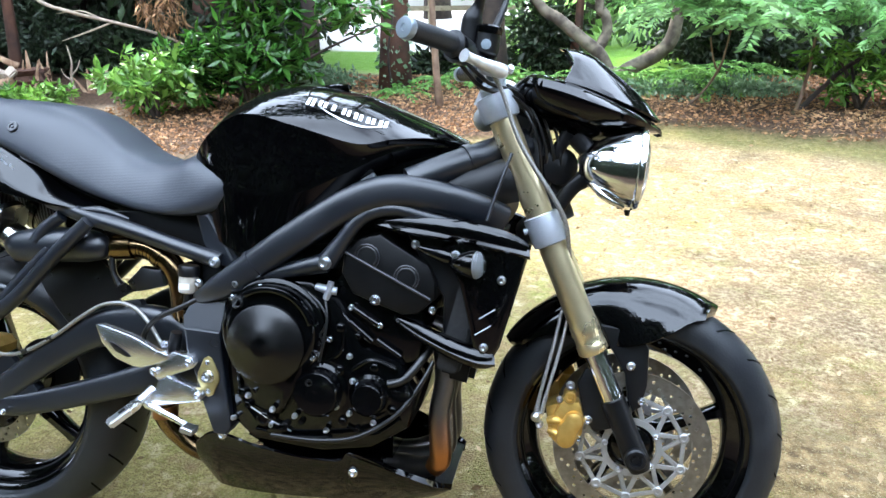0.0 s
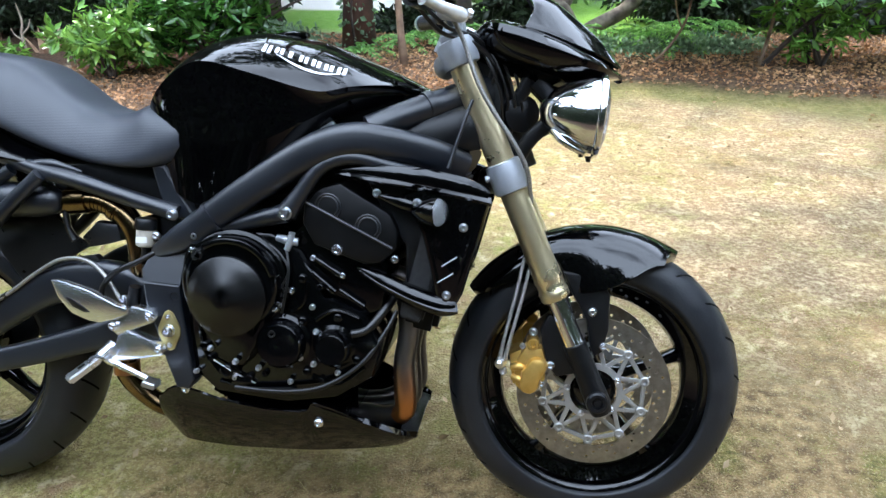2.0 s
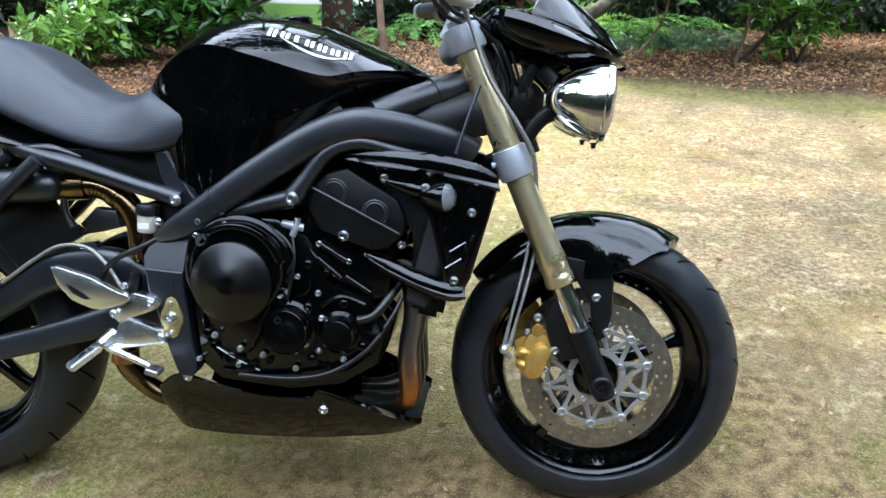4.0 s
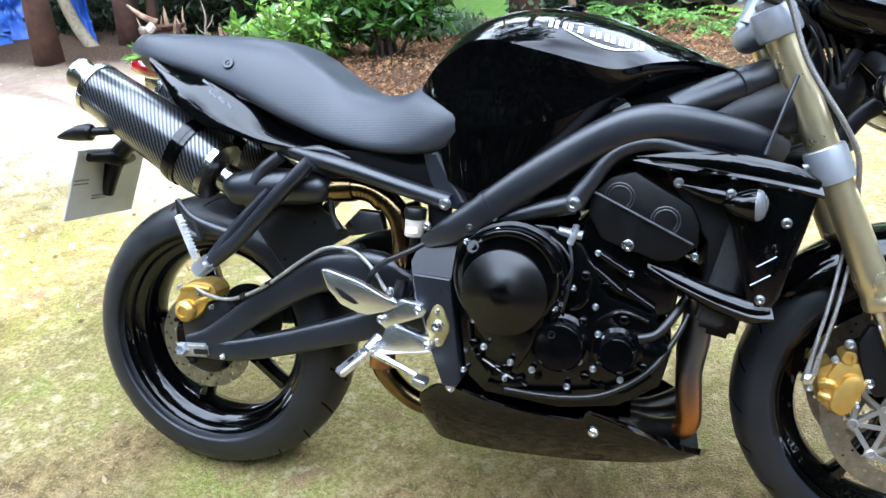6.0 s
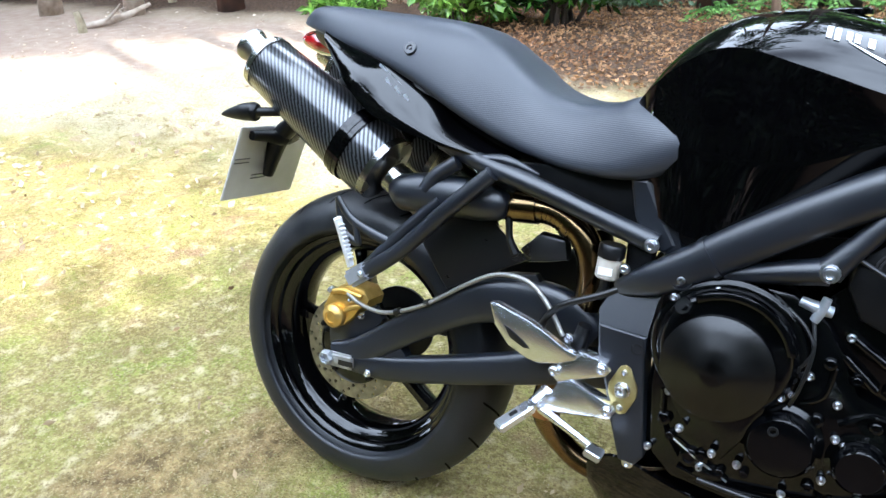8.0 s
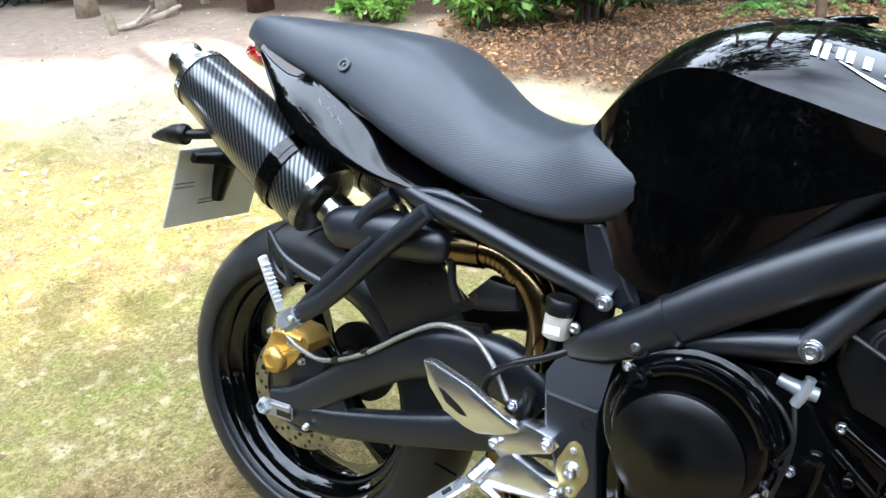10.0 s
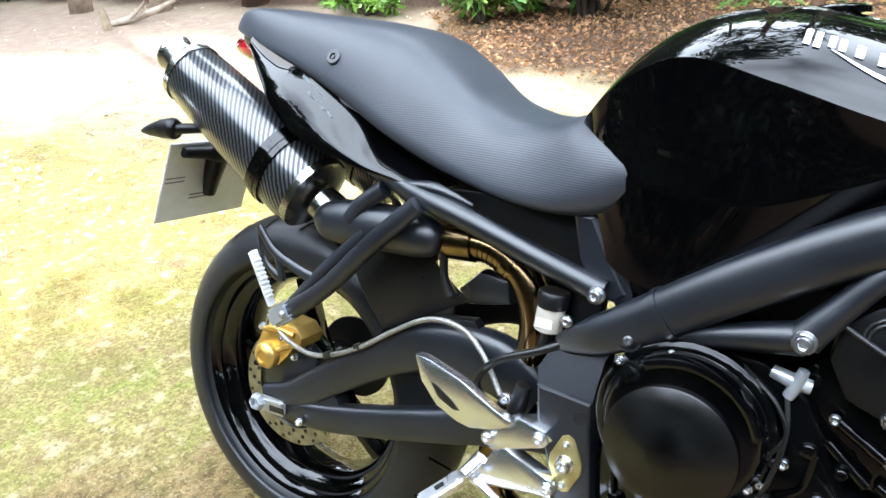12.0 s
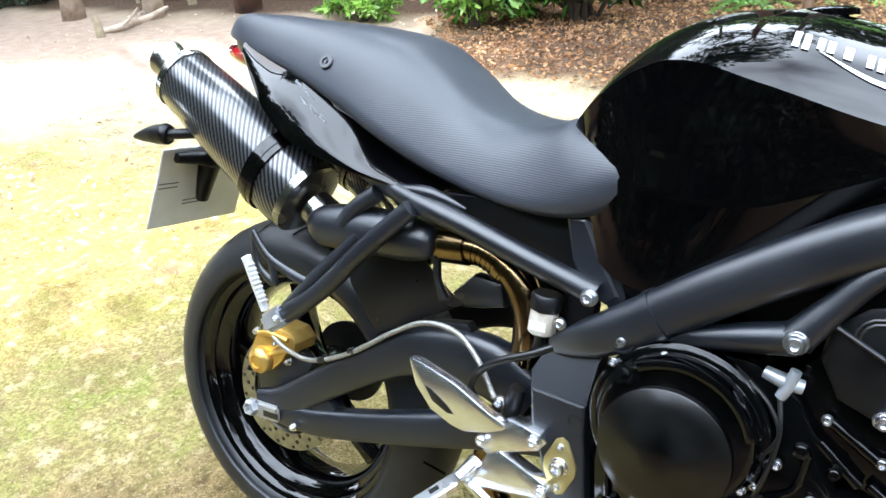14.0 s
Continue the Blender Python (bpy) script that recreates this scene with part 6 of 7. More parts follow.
for s in (-1, 1):
    A, B = Vector((-0.205, 0.122 * s, 0.862)), Vector((0.055, 0.118 * s, 0.703))
    L = (B - A).length
    d = (B - A).normalized()
    g = sleeve((A, B), [(0.004, 0.050, 0.046), (0.012, 0.053, 0.05), (L * 0.5, 0.062, 0.058), (L * 0.80, 0.067, 0.062), (L, 0.068, 0.063), (L + 0.03, 0.064, 0.06)])
    me = g.mesh("silencer", CARBON, True, 60)
    wrap_uv(me, A, B)
    sil = part("silencer", me, CARBON, bike, "carbon fibre oval underseat silencer with chrome bands")
    part("band", sleeve((A, B), [(-0.004, 0.046, 0.042), (0.0, 0.0535, 0.05), (0.014, 0.055, 0.052), (0.015, 0.05, 0.048)]), DULLCHROME, sil, angle=50)
    part("band", sleeve((A, B), [(L * 0.80, 0.066, 0.061), (L * 0.80, 0.0705, 0.0655), (L * 0.80 + 0.03, 0.0715, 0.0665), (L * 0.80 + 0.03, 0.067, 0.062)]), GLOSS, sil, "gloss black silencer strap")
    part("band", sleeve((A, B), [(L * 0.80 + 0.010, 0.071, 0.066), (L * 0.80 + 0.011, 0.0725, 0.0675), (L * 0.80 + 0.019, 0.0725, 0.0675), (L * 0.80 + 0.02, 0.071, 0.066)]), GLOSS, sil)
    part("end_cone", sleeve((A, B), [(L + 0.018, 0.0635, 0.0595), (L + 0.019, 0.0655, 0.0615), (L + 0.032, 0.064, 0.060), (L + 0.036, 0.052, 0.048), (L + 0.040, 0.03, 0.03)]), DULLCHROME, sil, "chrome front end cap")
    g = Geo().lathe([(0.030, 0.0), (0.030, 0.036), (0.0325, 0.040), (0.0335, 0.046), (0.032, 0.050), (0.0285, 0.047), (0.0275, 0.0)], A + d * 0.004 + Vector((0, 0, 0.006)), -d, 40, False)
    part("outlet", g, DULLCHROME, sil, "polished silencer outlet ring")
    part("baffle", Geo().lathe([(0.0255, 0), (0.022, 0.002), (0.020, -0.004), (0, -0.006)], A - d * 0.025 + Vector((0, 0, 0.006)), -d, 24), BLACKHOSE, sil)
    e = B + d * 0.048
    g = Geo().tube([e, e + d * 0.05, e + d * 0.09, (0.20, 0.142 * s, 0.655), (0.24, 0.146 * s, 0.652)], [0.030, 0.027, 0.025, 0.024, 0.023], 18)
    part("link_pipe", g, DULLCHROME, sil, "chrome link pipe")
    part("pipe_clamp", Geo().tube([e + d * 0.012, e + d * 0.028], 0.0305, 18), DULLCHROME, sil)
    g = Geo().tube([(0.120, 0.138 * s, 0.652), (0.133, 0.140 * s, 0.656), (0.20, 0.142 * s, 0.664), (0.29, 0.142 * s, 0.665), (0.325, 0.142 * s, 0.663), (0.338, 0.142 * s, 0.662)], [0.018, 0.032, 0.037, 0.034, 0.026, 0.012], 18, flat=0.85)
    part("pipe_shroud", g, SATIN, bike, "satin black exhaust heat shroud")
# exhaust riser on the right
g = Geo().tube([(0.30, -0.12, 0.655), (0.36, -0.125, 0.664), (0.41, -0.125, 0.664), (0.455, -0.125, 0.64), (0.48, -0.125, 0.60), (0.483, -0.12, 0.54), (0.465, -0.11, 0.46), (0.43, -0.10, 0.36), (0.428, -0.10, 0.30), (0.462, -0.09, 0.250), (0.51, -0.085, 0.222), (0.58, -0.07, 0.216), (0.75, 0, 0.225)], [0.023] * 9 + [0.021] * 4, 18)
rise = part("exhaust_riser", g, PIPE, bike, "heat-tinted golden steel exhaust riser")
part("pipe_collar", Geo().tube([(0.345, -0.1245, 0.663), (0.385, -0.125, 0.666)], 0.0275, 18), PIPE, rise)
part("pipe_collar", Geo().tube([(0.437, -0.125, 0.652), (0.446, -0.125, 0.646)], 0.0265, 18), PIPE, rise)
part("pipe_collar", Geo().tube([(0.427, -0.10, 0.325), (0.427, -0.10, 0.300)], 0.0265, 18), COPPER, rise)
for k in range(7):
    q = 0.396 + 0.0085 * k
    part("pipe_rib", Geo().tube([(q, -0.125, 0.666 - 0.0006 * (k * k)), (q + 0.003, -0.125, 0.6655 - 0.0006 * (k * k) - 0.0003 * k)], 0.0248, 16), PIPE, rise)
part("valve_lever", Geo().tube([(0.335, -0.13, 0.645), (0.342, -0.135, 0.61), (0.355, -0.135, 0.585)], [0.007, 0.006, 0.009], 8), PLASTIC, bike)

# engine
part("crankcase", Geo().plate([(0.615, 0.545), (0.645, 0.60), (0.70, 0.625), (0.78, 0.62), (0.83, 0.585), (0.88, 0.50), (0.955, 0.475), (0.985, 0.41), (0.97, 0.345), (0.90, 0.30), (0.80, 0.285), (0.66, 0.30), (0.615, 0.34), (0.605, 0.44)], 0.17, -0.185, 0.012), ENGINE, bike, "black engine crankcase")
part("cylinder_block", Geo().plate([(0.80, 0.60), (0.86, 0.665), (0.925, 0.63), (1.0, 0.565), (0.985, 0.47), (0.91, 0.455), (0.85, 0.50)], 0.165, -0.168, 0.01), ENGINE, bike, "black finned cylinder block")
cc = part("cam_cover", Geo().plate([(0.843, 0.680), (0.872, 0.706), (0.912, 0.716), (0.958, 0.688), (1.004, 0.662), (1.018, 0.632), (1.018, 0.597), (0.985, 0.568), (0.955, 0.565), (0.86, 0.60), (0.838, 0.64)], 0.15, -0.188, 0.008), CAMGREY, bike, "matt black cylinder head side cover")
part("cover_seam", Geo().tube([(0.846, -0.189, 0.680), (0.93, -0.191, 0.638), (1.008, -0.189, 0.598)], 0.0028, 8), SATIN, cc)
for x, z in ((0.888, 0.672), (0.963, 0.635)):
    g = Geo()
    for r in (0.024, 0.019):
        g.tube([(x + r * math.cos(a), -0.1895, z + r * math.sin(a)) for a in (math.pi * (-0.15 + 1.3 * k / 10) - 0.4 for k in range(11))], 0.0016, 6, steps=1)
    part("cam_boss", g, SATIN, cc)
bolt((0.905, -0.190, 0.592), bike, 0.0105, 0.009)
bolt((1.012, -0.185, 0.577), bike, 0.0075, 0.006)
# clutch cover
C = (0.708, 0.522)
cl = Geo().lathe([(0.104, -0.02), (0.104, 0.012), (0.100, 0.016), (0.094, 0.017), (0.090, 0.022), (0.088, 0.028), (0.084, 0.032), (0.079, 0.033)], (C[0], -0.185, C[1]), (0, -1, 0), 56)
clutch = part("clutch_cover", cl, ENGINE, bike, "black round clutch cover with silver bolts")
part("clutch_cap", Geo().lathe([(0.0765, 0.026), (0.0765, 0.0385), (0.0757, 0.0405), (0.0740, 0.0415), (0.0555, 0.0490), (0.037, 0.0565), (0.0185, 0.0640), (0.017, 0.0643), (0.0, 0.0645)], (0.702, -0.185, 0.503), (0, -1, 0), 64), COVER, clutch, "brushed black conical clutch cap", angle=25)
part("clutch_tail", Geo().plate([(0.634, 0.49), (0.646, 0.438), (0.680, 0.392), (0.716, 0.366), (0.728, 0.366), (0.750, 0.402), (0.772, 0.45), (0.778, 0.49)], -0.17, -0.216, 0.008), ENGINE, clutch)
arc = [(C[0] + 0.093 * math.cos(a), C[1] + 0.093 * math.sin(a)) for a in (math.pi * (0.08 + 0.60 * k / 16) for k in range(17))]
arc += [(C[0] + 0.080 * math.cos(a), C[1] + 0.080 * math.sin(a)) for a in (math.pi * (0.68 - 0.60 * k / 16) for k in range(17))]
part("clutch_shroud", Geo().plate(arc, -0.20, -0.228, 0.005), ENGINE, clutch)
part("oil_filler", Geo().lathe([(0.014, 0), (0.014, 0.016), (0.012, 0.02), (0.006, 0.02), (0.006, 0.026), (0, 0.026)], (0.650, -0.20, 0.572), (-0.3, -1, 0.5), 8), ENGINE, clutch)
gen = part("starter_cover", Geo().lathe([(0.054, -0.01), (0.054, 0.006), (0.047, 0.010), (0.045, 0.030), (0.040, 0.036), (0.012, 0.038), (0, 0.037)], (0.798, -0.185, 0.412), (0, -1, 0), 40), ENGINE, bike, "black round starter gear cover")
part("cover_plug", Geo().lathe([(0.007, 0), (0.007, 0.003), (0.005, 0.003), (0.004, 0), (0, 0)], (0.787, -0.222, 0.435), (0, -1, 0), 12), BLACKHOSE, gen)
pump = part("water_pump", Geo().lathe([(0.042, -0.01), (0.042, 0.006), (0.035, 0.009), (0.033, 0.028), (0.028, 0.034), (0, 0.034)], (0.896, -0.180, 0.405), (0, -1, 0), 36), ENGINE, bike, "black round water pump cover")
part("pump_hose", Geo().tube([(0.93, -0.185, 0.43), (0.96, -0.18, 0.44), (0.99, -0.16, 0.475), (1.02, -0.12, 0.52)], 0.0085, 12), BLACKHOSE, bike)
BOLTS = [(0.686, 0.608, .203), (0.747, 0.593, .203), (0.793, 0.543, .203), (0.788, 0.477, .203), (0.799, 0.485, .198), (0.668, 0.403, .225), (0.716, 0.379, .225), (0.629, 0.586, .203),
         (0.749, 0.358, .195), (0.753, 0.420, .195), (0.832, 0.382, .195), (0.812, 0.334, .195), (0.862, 0.433, .19), (0.874, 0.426, .19), (0.924, 0.410, .19), (0.856, 0.369, .19), (0.903, 0.354, .19),
         (0.856, 0.481, .19), (0.817, 0.512, .19), (0.622, 0.344, .19), (0.856, 0.573, .178), (0.912, 0.541, .178), (0.70, 0.335, .19), (0.64, 0.44, .19)]
for x, z, y in BOLTS:
    bolt((x, -y, z), bike, 0.0058, 0.007)
part("finned_rib", Geo().tube([(0.655, -0.19, 0.37), (0.70, -0.192, 0.345), (0.74, -0.19, 0.325)], 0.0016, 8), SILVER, bike)
for a, b, r in (((0.858, 0.572), (0.908, 0.541), 0.0065), ((0.818, 0.511), (0.853, 0.483), 0.0065), ((0.828, 0.568), (0.850, 0.543), 0.008), ((0.852, 0.545), (0.896, 0.508), 0.007), ((0.878, 0.492), (0.935, 0.455), 0.006), ((0.87, 0.463), (0.915, 0.435), 0.006), ((0.905, 0.512), (0.952, 0.482), 0.006)):
    part("cylinder_rib", Geo().tube([(a[0], -0.174, a[1]), (b[0], -0.174, b[1])], r, 10), GLOSS, bike)
for x, z in ((0.795, 0.506), (0.806, 0.515), (0.797, 0.522)):
    part("sensor_plug", Geo().lathe([(0.006, 0), (0.006, 0.012), (0.0045, 0.014), (0, 0.014)], (x, -0.19, z), (0.3, -1, 0), 10), PLASTIC, bike)
part("plug_wire", Geo().tube([(0.80, -0.2, 0.52), (0.815, -0.2, 0.55), (0.80, -0.195, 0.58), (0.775, -0.19, 0.60)], 0.0026, 8), BLACKHOSE, bike)
part("drain_plug", Geo().lathe([(0.014, -0.004), (0.014, 0.004), (0.011, 0.006), (0.008, 0.006), (0.007, 0.002), (0, 0.002)], (0.683, -0.187, 0.345), (0, -1, 0), 18), ENGINE, bike)
part("cover_lug", Geo().plate([(0.690, 0.322), (0.715, 0.318), (0.735, 0.325), (0.728, 0.338), (0.70, 0.338)], -0.18, -0.194, 0.003), ENGINE, bike)
th = part("coolant_union", Geo().tube([(0.788, -0.18, 0.611), (0.81, -0.182, 0.606), (0.828, -0.18, 0.603)], [0.007, 0.009, 0.008], 12), CASTING, bike, "cast silver coolant union")
part("union_stub", Geo().tube([(0.808, -0.186, 0.588), (0.814, -0.186, 0.603), (0.819, -0.186, 0.622)], [0.006, 0.007, 0.006], 10), CASTING, th)
part("cable", Geo().tube([(0.808, -0.188, 0.59), (0.815, -0.20, 0.55), (0.808, -0.206, 0.50), (0.80, -0.2, 0.47)], 0.0028, 8), BLACKHOSE, bike)
part("oil_hose", Geo().tube([(0.70, -0.19, 0.315), (0.80, -0.2, 0.315), (0.88, -0.2, 0.330), (0.95, -0.19, 0.375), (0.99, -0.17, 0.43), (1.01, -0.15, 0.47)], 0.0048, 10), BLACKHOSE, bike, "black rubber hose sagging under the engine")
for x, z, r in ((0.640, 0.395, 0.009), (0.652, 0.372, 0.007), (0.700, 0.352, 0.010), (0.728, 0.336, 0.007), (0.760, 0.345, 0.006), (0.842, 0.352, 0.008), (0.872, 0.338, 0.006), (0.940, 0.380, 0.008), (0.836, 0.452, 0.009), (0.905, 0.462, 0.008), (0.838, 0.535, 0.008), (0.872, 0.520, 0.007)):
    part("casting_boss", Geo().lathe([(r * 1.25, -0.012), (r * 1.1, 0.002), (r, 0.006), (r * 0.75, 0.0075), (r * 0.45, 0.0075), (r * 0.4, 0.004), (0, 0.004)], (x, -0.186, z), (0, -1, 0), 14), ENGINE, bike)
for pts in (((0.632, 0.44), (0.640, 0.385), (0.668, 0.342)), ((0.668, 0.325), (0.74, 0.312), (0.82, 0.316)), ((0.852, 0.344), (0.905, 0.330), (0.955, 0.365)), ((0.812, 0.470), (0.838, 0.488), (0.845, 0.53)), ((0.862, 0.455), (0.90, 0.476), (0.945, 0.462))):
    part("casting_rib", Geo().tube([(x, -0.187, z) for x, z in pts], 0.0042, 8), ENGINE, bike)
part("sump", Geo().box((0.78, 0, 0.27), (0.28, 0.22, 0.09), None, 0.02), ENGINE, bike)

# exhaust headers
for y in (-0.12, -0.035, 0.05):
    h = part("header_pipe", Geo().tube([(0.975, y, 0.52), (1.02, y, 0.50), (1.03, y, 0.43), (1.020, y, 0.36), (1.022, y, 0.30), (1.022, y * 0.96, 0.262), (1.008, y * 0.9, 0.240)], [0.021, 0.021, 0.021, 0.021, 0.0222, 0.022, 0.0205], 16), HEATED if y < -0.1 else HEADER, bike, "heat-blued steel header pipe burnt straw below")
    part("header_bend", Geo().tube([(1.010, y * 0.9, 0.245), (0.975, y * 0.7, 0.228), (0.93, y * 0.45, 0.22), (0.8, y * 0.3, 0.218)], [0.0200, 0.021, 0.021, 0.021], 16), HEADER, h)

# belly pan
def pan_side(s):
    up = [(0.528, 0.274), (0.578, 0.306), (0.669, 0.286), (0.755, 0.272), (0.834, 0.270), (0.856, 0.286), (0.943, 0.249), (1.010, 0.219), (1.046, 0.206)]
    lo = [(0.527, 0.190), (0.56, 0.168), (0.648, 0.160), (0.739, 0.159), (0.830, 0.160), (0.87, 0.162), (0.95, 0.168), (1.007, 0.177), (1.046, 0.194)]
    wu = [0.165, 0.184, 0.188, 0.188, 0.186, 0.182, 0.165, 0.145, 0.12]
    wl = [0.10, 0.115, 0.12, 0.12, 0.118, 0.115, 0.11, 0.105, 0.10]
    a, ra = spline([(x, 0, z) for x, z in up], wu, 5)
    b, rb = spline([(x, 0, z) for x, z in lo], wl, 5)
    rows = []
    for p, q, w, v in zip(a, b, ra, rb):
        ring = []
        for k in range(8):
            t = k / 7
            m = p.lerp(q, t)
            ring.append(Vector((m.x, s * (w + (v - w) * t ** 1.8), m.z)))
        ring += [u + Vector((0, -s * 0.004, 0.003)) for u in reversed(ring)]
        rows.append(ring)
    return Geo().grid(rows, True)


for s in (-1, 1):
    pan = part("belly_pan", pan_side(s), GLOSS, bike, "gloss black belly pan side", angle=40)
    part("pan_floor", Geo().plate([(0.55, 0.172), (0.70, 0.162), (0.88, 0.165), (1.03, 0.188), (1.03, 0.194), (0.88, 0.171), (0.70, 0.168), (0.55, 0.178)], 0, 0.108 * s, 0.001), GLOSS, pan)
for s in (-1, 1):
    a_, _ = spline([(0.850, 0.176 * s, 0.288), (0.94, 0.160 * s, 0.2525), (1.01, 0.140 * s, 0.2225), (1.046, 0.116 * s, 0.209)], [0] * 4, 5)
    part("pan_lip", Geo().grid([[p + Vector((0.002, -0.002 * s, 0.002)), p + Vector((0, 0.008 * s, -0.004)), p + Vector((0, 0.007 * s, -0.007)), p + Vector((0, -0.003 * s, -0.006))] for p in a_], True), GLOSS, bike, "gloss black turned edge of the belly pan", angle=30)
# dark plate added for the black inside of the front opening of the pan
part("pan_gap_filler", Geo().plate([(1.008, 0.182), (1.042, 0.194), (1.044, 0.204), (1.012, 0.214), (0.99, 0.20)], 0.11, -0.11, 0.003), PLASTIC, bike)
bolt((0.596, -0.187, 0.305), bike, 0.0095, 0.006)
bolt((0.860, -0.176, 0.245), bike, 0.0095, 0.006)
part("pan_slot", Geo().plate([(0.755, 0.198), (0.785, 0.207), (0.835, 0.198), (0.80, 0.194)], -0.135, -0.148, 0.001), PLASTIC, bike)

# radiator and its cowls
part("radiator", Geo().box((1.075, 0, 0.59), (0.045, 0.36, 0.27), Matrix.Rotation(radians(15), 3, "Y"), 0.006), CORE, bike, "black radiator core")
for s in (-1, 1):
    c = part("radiator_cowl", Geo().plate([(1.03, 0.70), (1.10, 0.725), (1.172, 0.712), (1.188, 0.694), (1.165, 0.61), (1.140, 0.52), (1.122, 0.488), (1.095, 0.492), (1.085, 0.545), (1.065, 0.63)], 0.17 * s, 0.216 * s, 0.012), GLOSS, bike, "gloss black radiator side cowl")
    part("cowl_inner", Geo().plate([(0.96, 0.715), (1.10, 0.715), (1.12, 0.60), (1.10, 0.50), (1.03, 0.51), (1.03, 0.60), (0.99, 0.66)], 0.12 * s, 0.172 * s, 0.008), PLASTIC, c)
    part("cowl_blade", Geo().tube([(0.905, 0.188 * s, 0.738), (0.97, 0.197 * s, 0.735), (1.06, 0.207 * s, 0.727), (1.14, 0.21 * s, 0.712), (1.182, 0.205 * s, 0.697)], [0.003, 0.015, 0.022, 0.021, 0.012], 14, flat=0.55), GLOSS, c)
    part("cowl_rib", Geo().tube([(0.985, 0.195 * s, 0.695), (1.03, 0.21 * s, 0.684), (1.09, 0.218 * s, 0.672)], [0.004, 0.012, 0.012], 12, flat=0.6), GLOSS, c)
    part("cowl_wing", Geo().tube([(0.940, 0.165 * s, 0.556), (0.99, 0.182 * s, 0.535), (1.05, 0.198 * s, 0.512), (1.10, 0.206 * s, 0.498), (1.128, 0.205 * s, 0.497)], [0.006, 0.016, 0.02, 0.02, 0.014], 14, flat=0.9), GLOSS, c)
    for z, x in ((0.585, 1.115), (0.555, 1.108)):
        part("cowl_slot", Geo().tube([(x - 0.012, 0.217 * s, z - 0.012), (x + 0.016, 0.217 * s, z + 0.006)], 0.0013, 6), CASTING, c)
    for x, y, z in ((1.141, 0.218, 0.644), (0.980, 0.192, 0.699), (1.112, 0.216, 0.520), (1.058, 0.219, 0.686)):
        bolt((x, y * s, z), bike, 0.008, 0.006, axis=(0, s, 0))
    ia, ic = Vector((0.97, 0.24 * s, 0)).normalized(), (1.088, 0.224 * s, 0.671)
    fi = part("front_indicator", Geo().lathe([(0.004, -0.044), (0.013, -0.034), (0.020, -0.018), (0.0245, -0.002), (0.0255, 0.008)], ic, ia, 26), GLOSS, bike, "black teardrop front indicator with clear lens")
    part("indicator_lens", Geo().lathe([(0.025, 0.008), (0.0235, 0.014), (0.018, 0.020), (0.010, 0.0235), (0, 0.0245)], ic, ia, 26), LENS, fi)
    part("indicator_bulb", Geo().lathe([(0.024, 0.0085), (0.012, 0.000), (0, -0.002)], ic, ia, 20), GREYLENS, fi)
    for name, top, low in (("cowl_facet", [(0.905, 0.184, 0.741), (0.97, 0.186, 0.744), (1.06, 0.186, 0.743), (1.14, 0.186, 0.731), (1.184, 0.186, 0.711)], [(0.904, 0.192, 0.734), (0.97, 0.212, 0.724), (1.06, 0.223, 0.714), (1.14, 0.226, 0.700), (1.190, 0.218, 0.688)]),
                           ("wing_facet", [(0.938, 0.164, 0.562), (0.99, 0.176, 0.551), (1.05, 0.190, 0.531), (1.10, 0.198, 0.517), (1.130, 0.198, 0.511)], [(0.938, 0.172, 0.553), (0.99, 0.198, 0.530), (1.05, 0.217, 0.508), (1.10, 0.226, 0.494), (1.134, 0.222, 0.492)])):
        a_, _ = spline([(x, y * s, z) for x, y, z in top], [0] * 5, 5)
        b_, _ = spline([(x, y * s, z) for x, y, z in low], [0] * 5, 5)
        part(name, Geo().grid([[p, p.lerp(q, 0.5) + Vector((0, 0.002 * s, 0.002)), q, q - Vector((0, 0.006 * s, 0.006)), p - Vector((0, 0, 0.012))] for p, q in zip(a_, b_)], True), GLOSS, c, angle=30)
part("radiator_tank", Geo().box((1.055, 0, 0.463), (0.075, 0.30, 0.06), Matrix.Rotation(radians(12), 3, "Y"), 0.012), PLASTIC, bike)

# right foot controls
ctl = part("footrest_hanger", Geo().plate([(0.476, 0.414), (0.497, 0.427), (0.563, 0.402), (0.570, 0.391), (0.566, 0.379), (0.552, 0.376), (0.463, 0.360), (0.443, 0.360), (0.442, 0.377), (0.469, 0.396)], -0.192, -0.214, 0.005), SILVER, bike, "polished alloy footrest hanger", angle=25)
part("hanger_arm", Geo().plate([(0.466, 0.424), (0.472, 0.445), (0.500, 0.470), (0.512, 0.475), (0.549, 0.466), (0.556, 0.454), (0.549, 0.443), (0.500, 0.424), (0.476, 0.414)], -0.192, -0.2125, 0.005), SILVER, ctl, angle=25)
hp = part("heel_plate", Geo().plate([(0.354, 0.522), (0.369, 0.523), (0.429, 0.505), (0.483, 0.478), (0.506, 0.471), (0.503, 0.461), (0.474, 0.448), (0.446, 0.441), (0.426, 0.444), (0.392, 0.458), (0.366, 0.487)], -0.208, -0.222, 0.0035), SILVER, bike, "polished heel guard with a black inlay for its slot", angle=25)
# thin black plate stands for the shaded slot
part("heel_slot_inlay", Geo().plate([(0.382, 0.491), (0.393, 0.488), (0.418, 0.473), (0.430, 0.462), (0.419, 0.461), (0.395, 0.472)], -0.2214, -0.2226, 0.0006), BLACKHOSE, hp)
for x, z, r in ((0.543, 0.456, 0.0085), (0.560, 0.391, 0.0085), (0.494, 0.469, 0.008), (0.470, 0.434, 0.009)):
    bolt((x, -0.215, z), bike, r, 0.006)
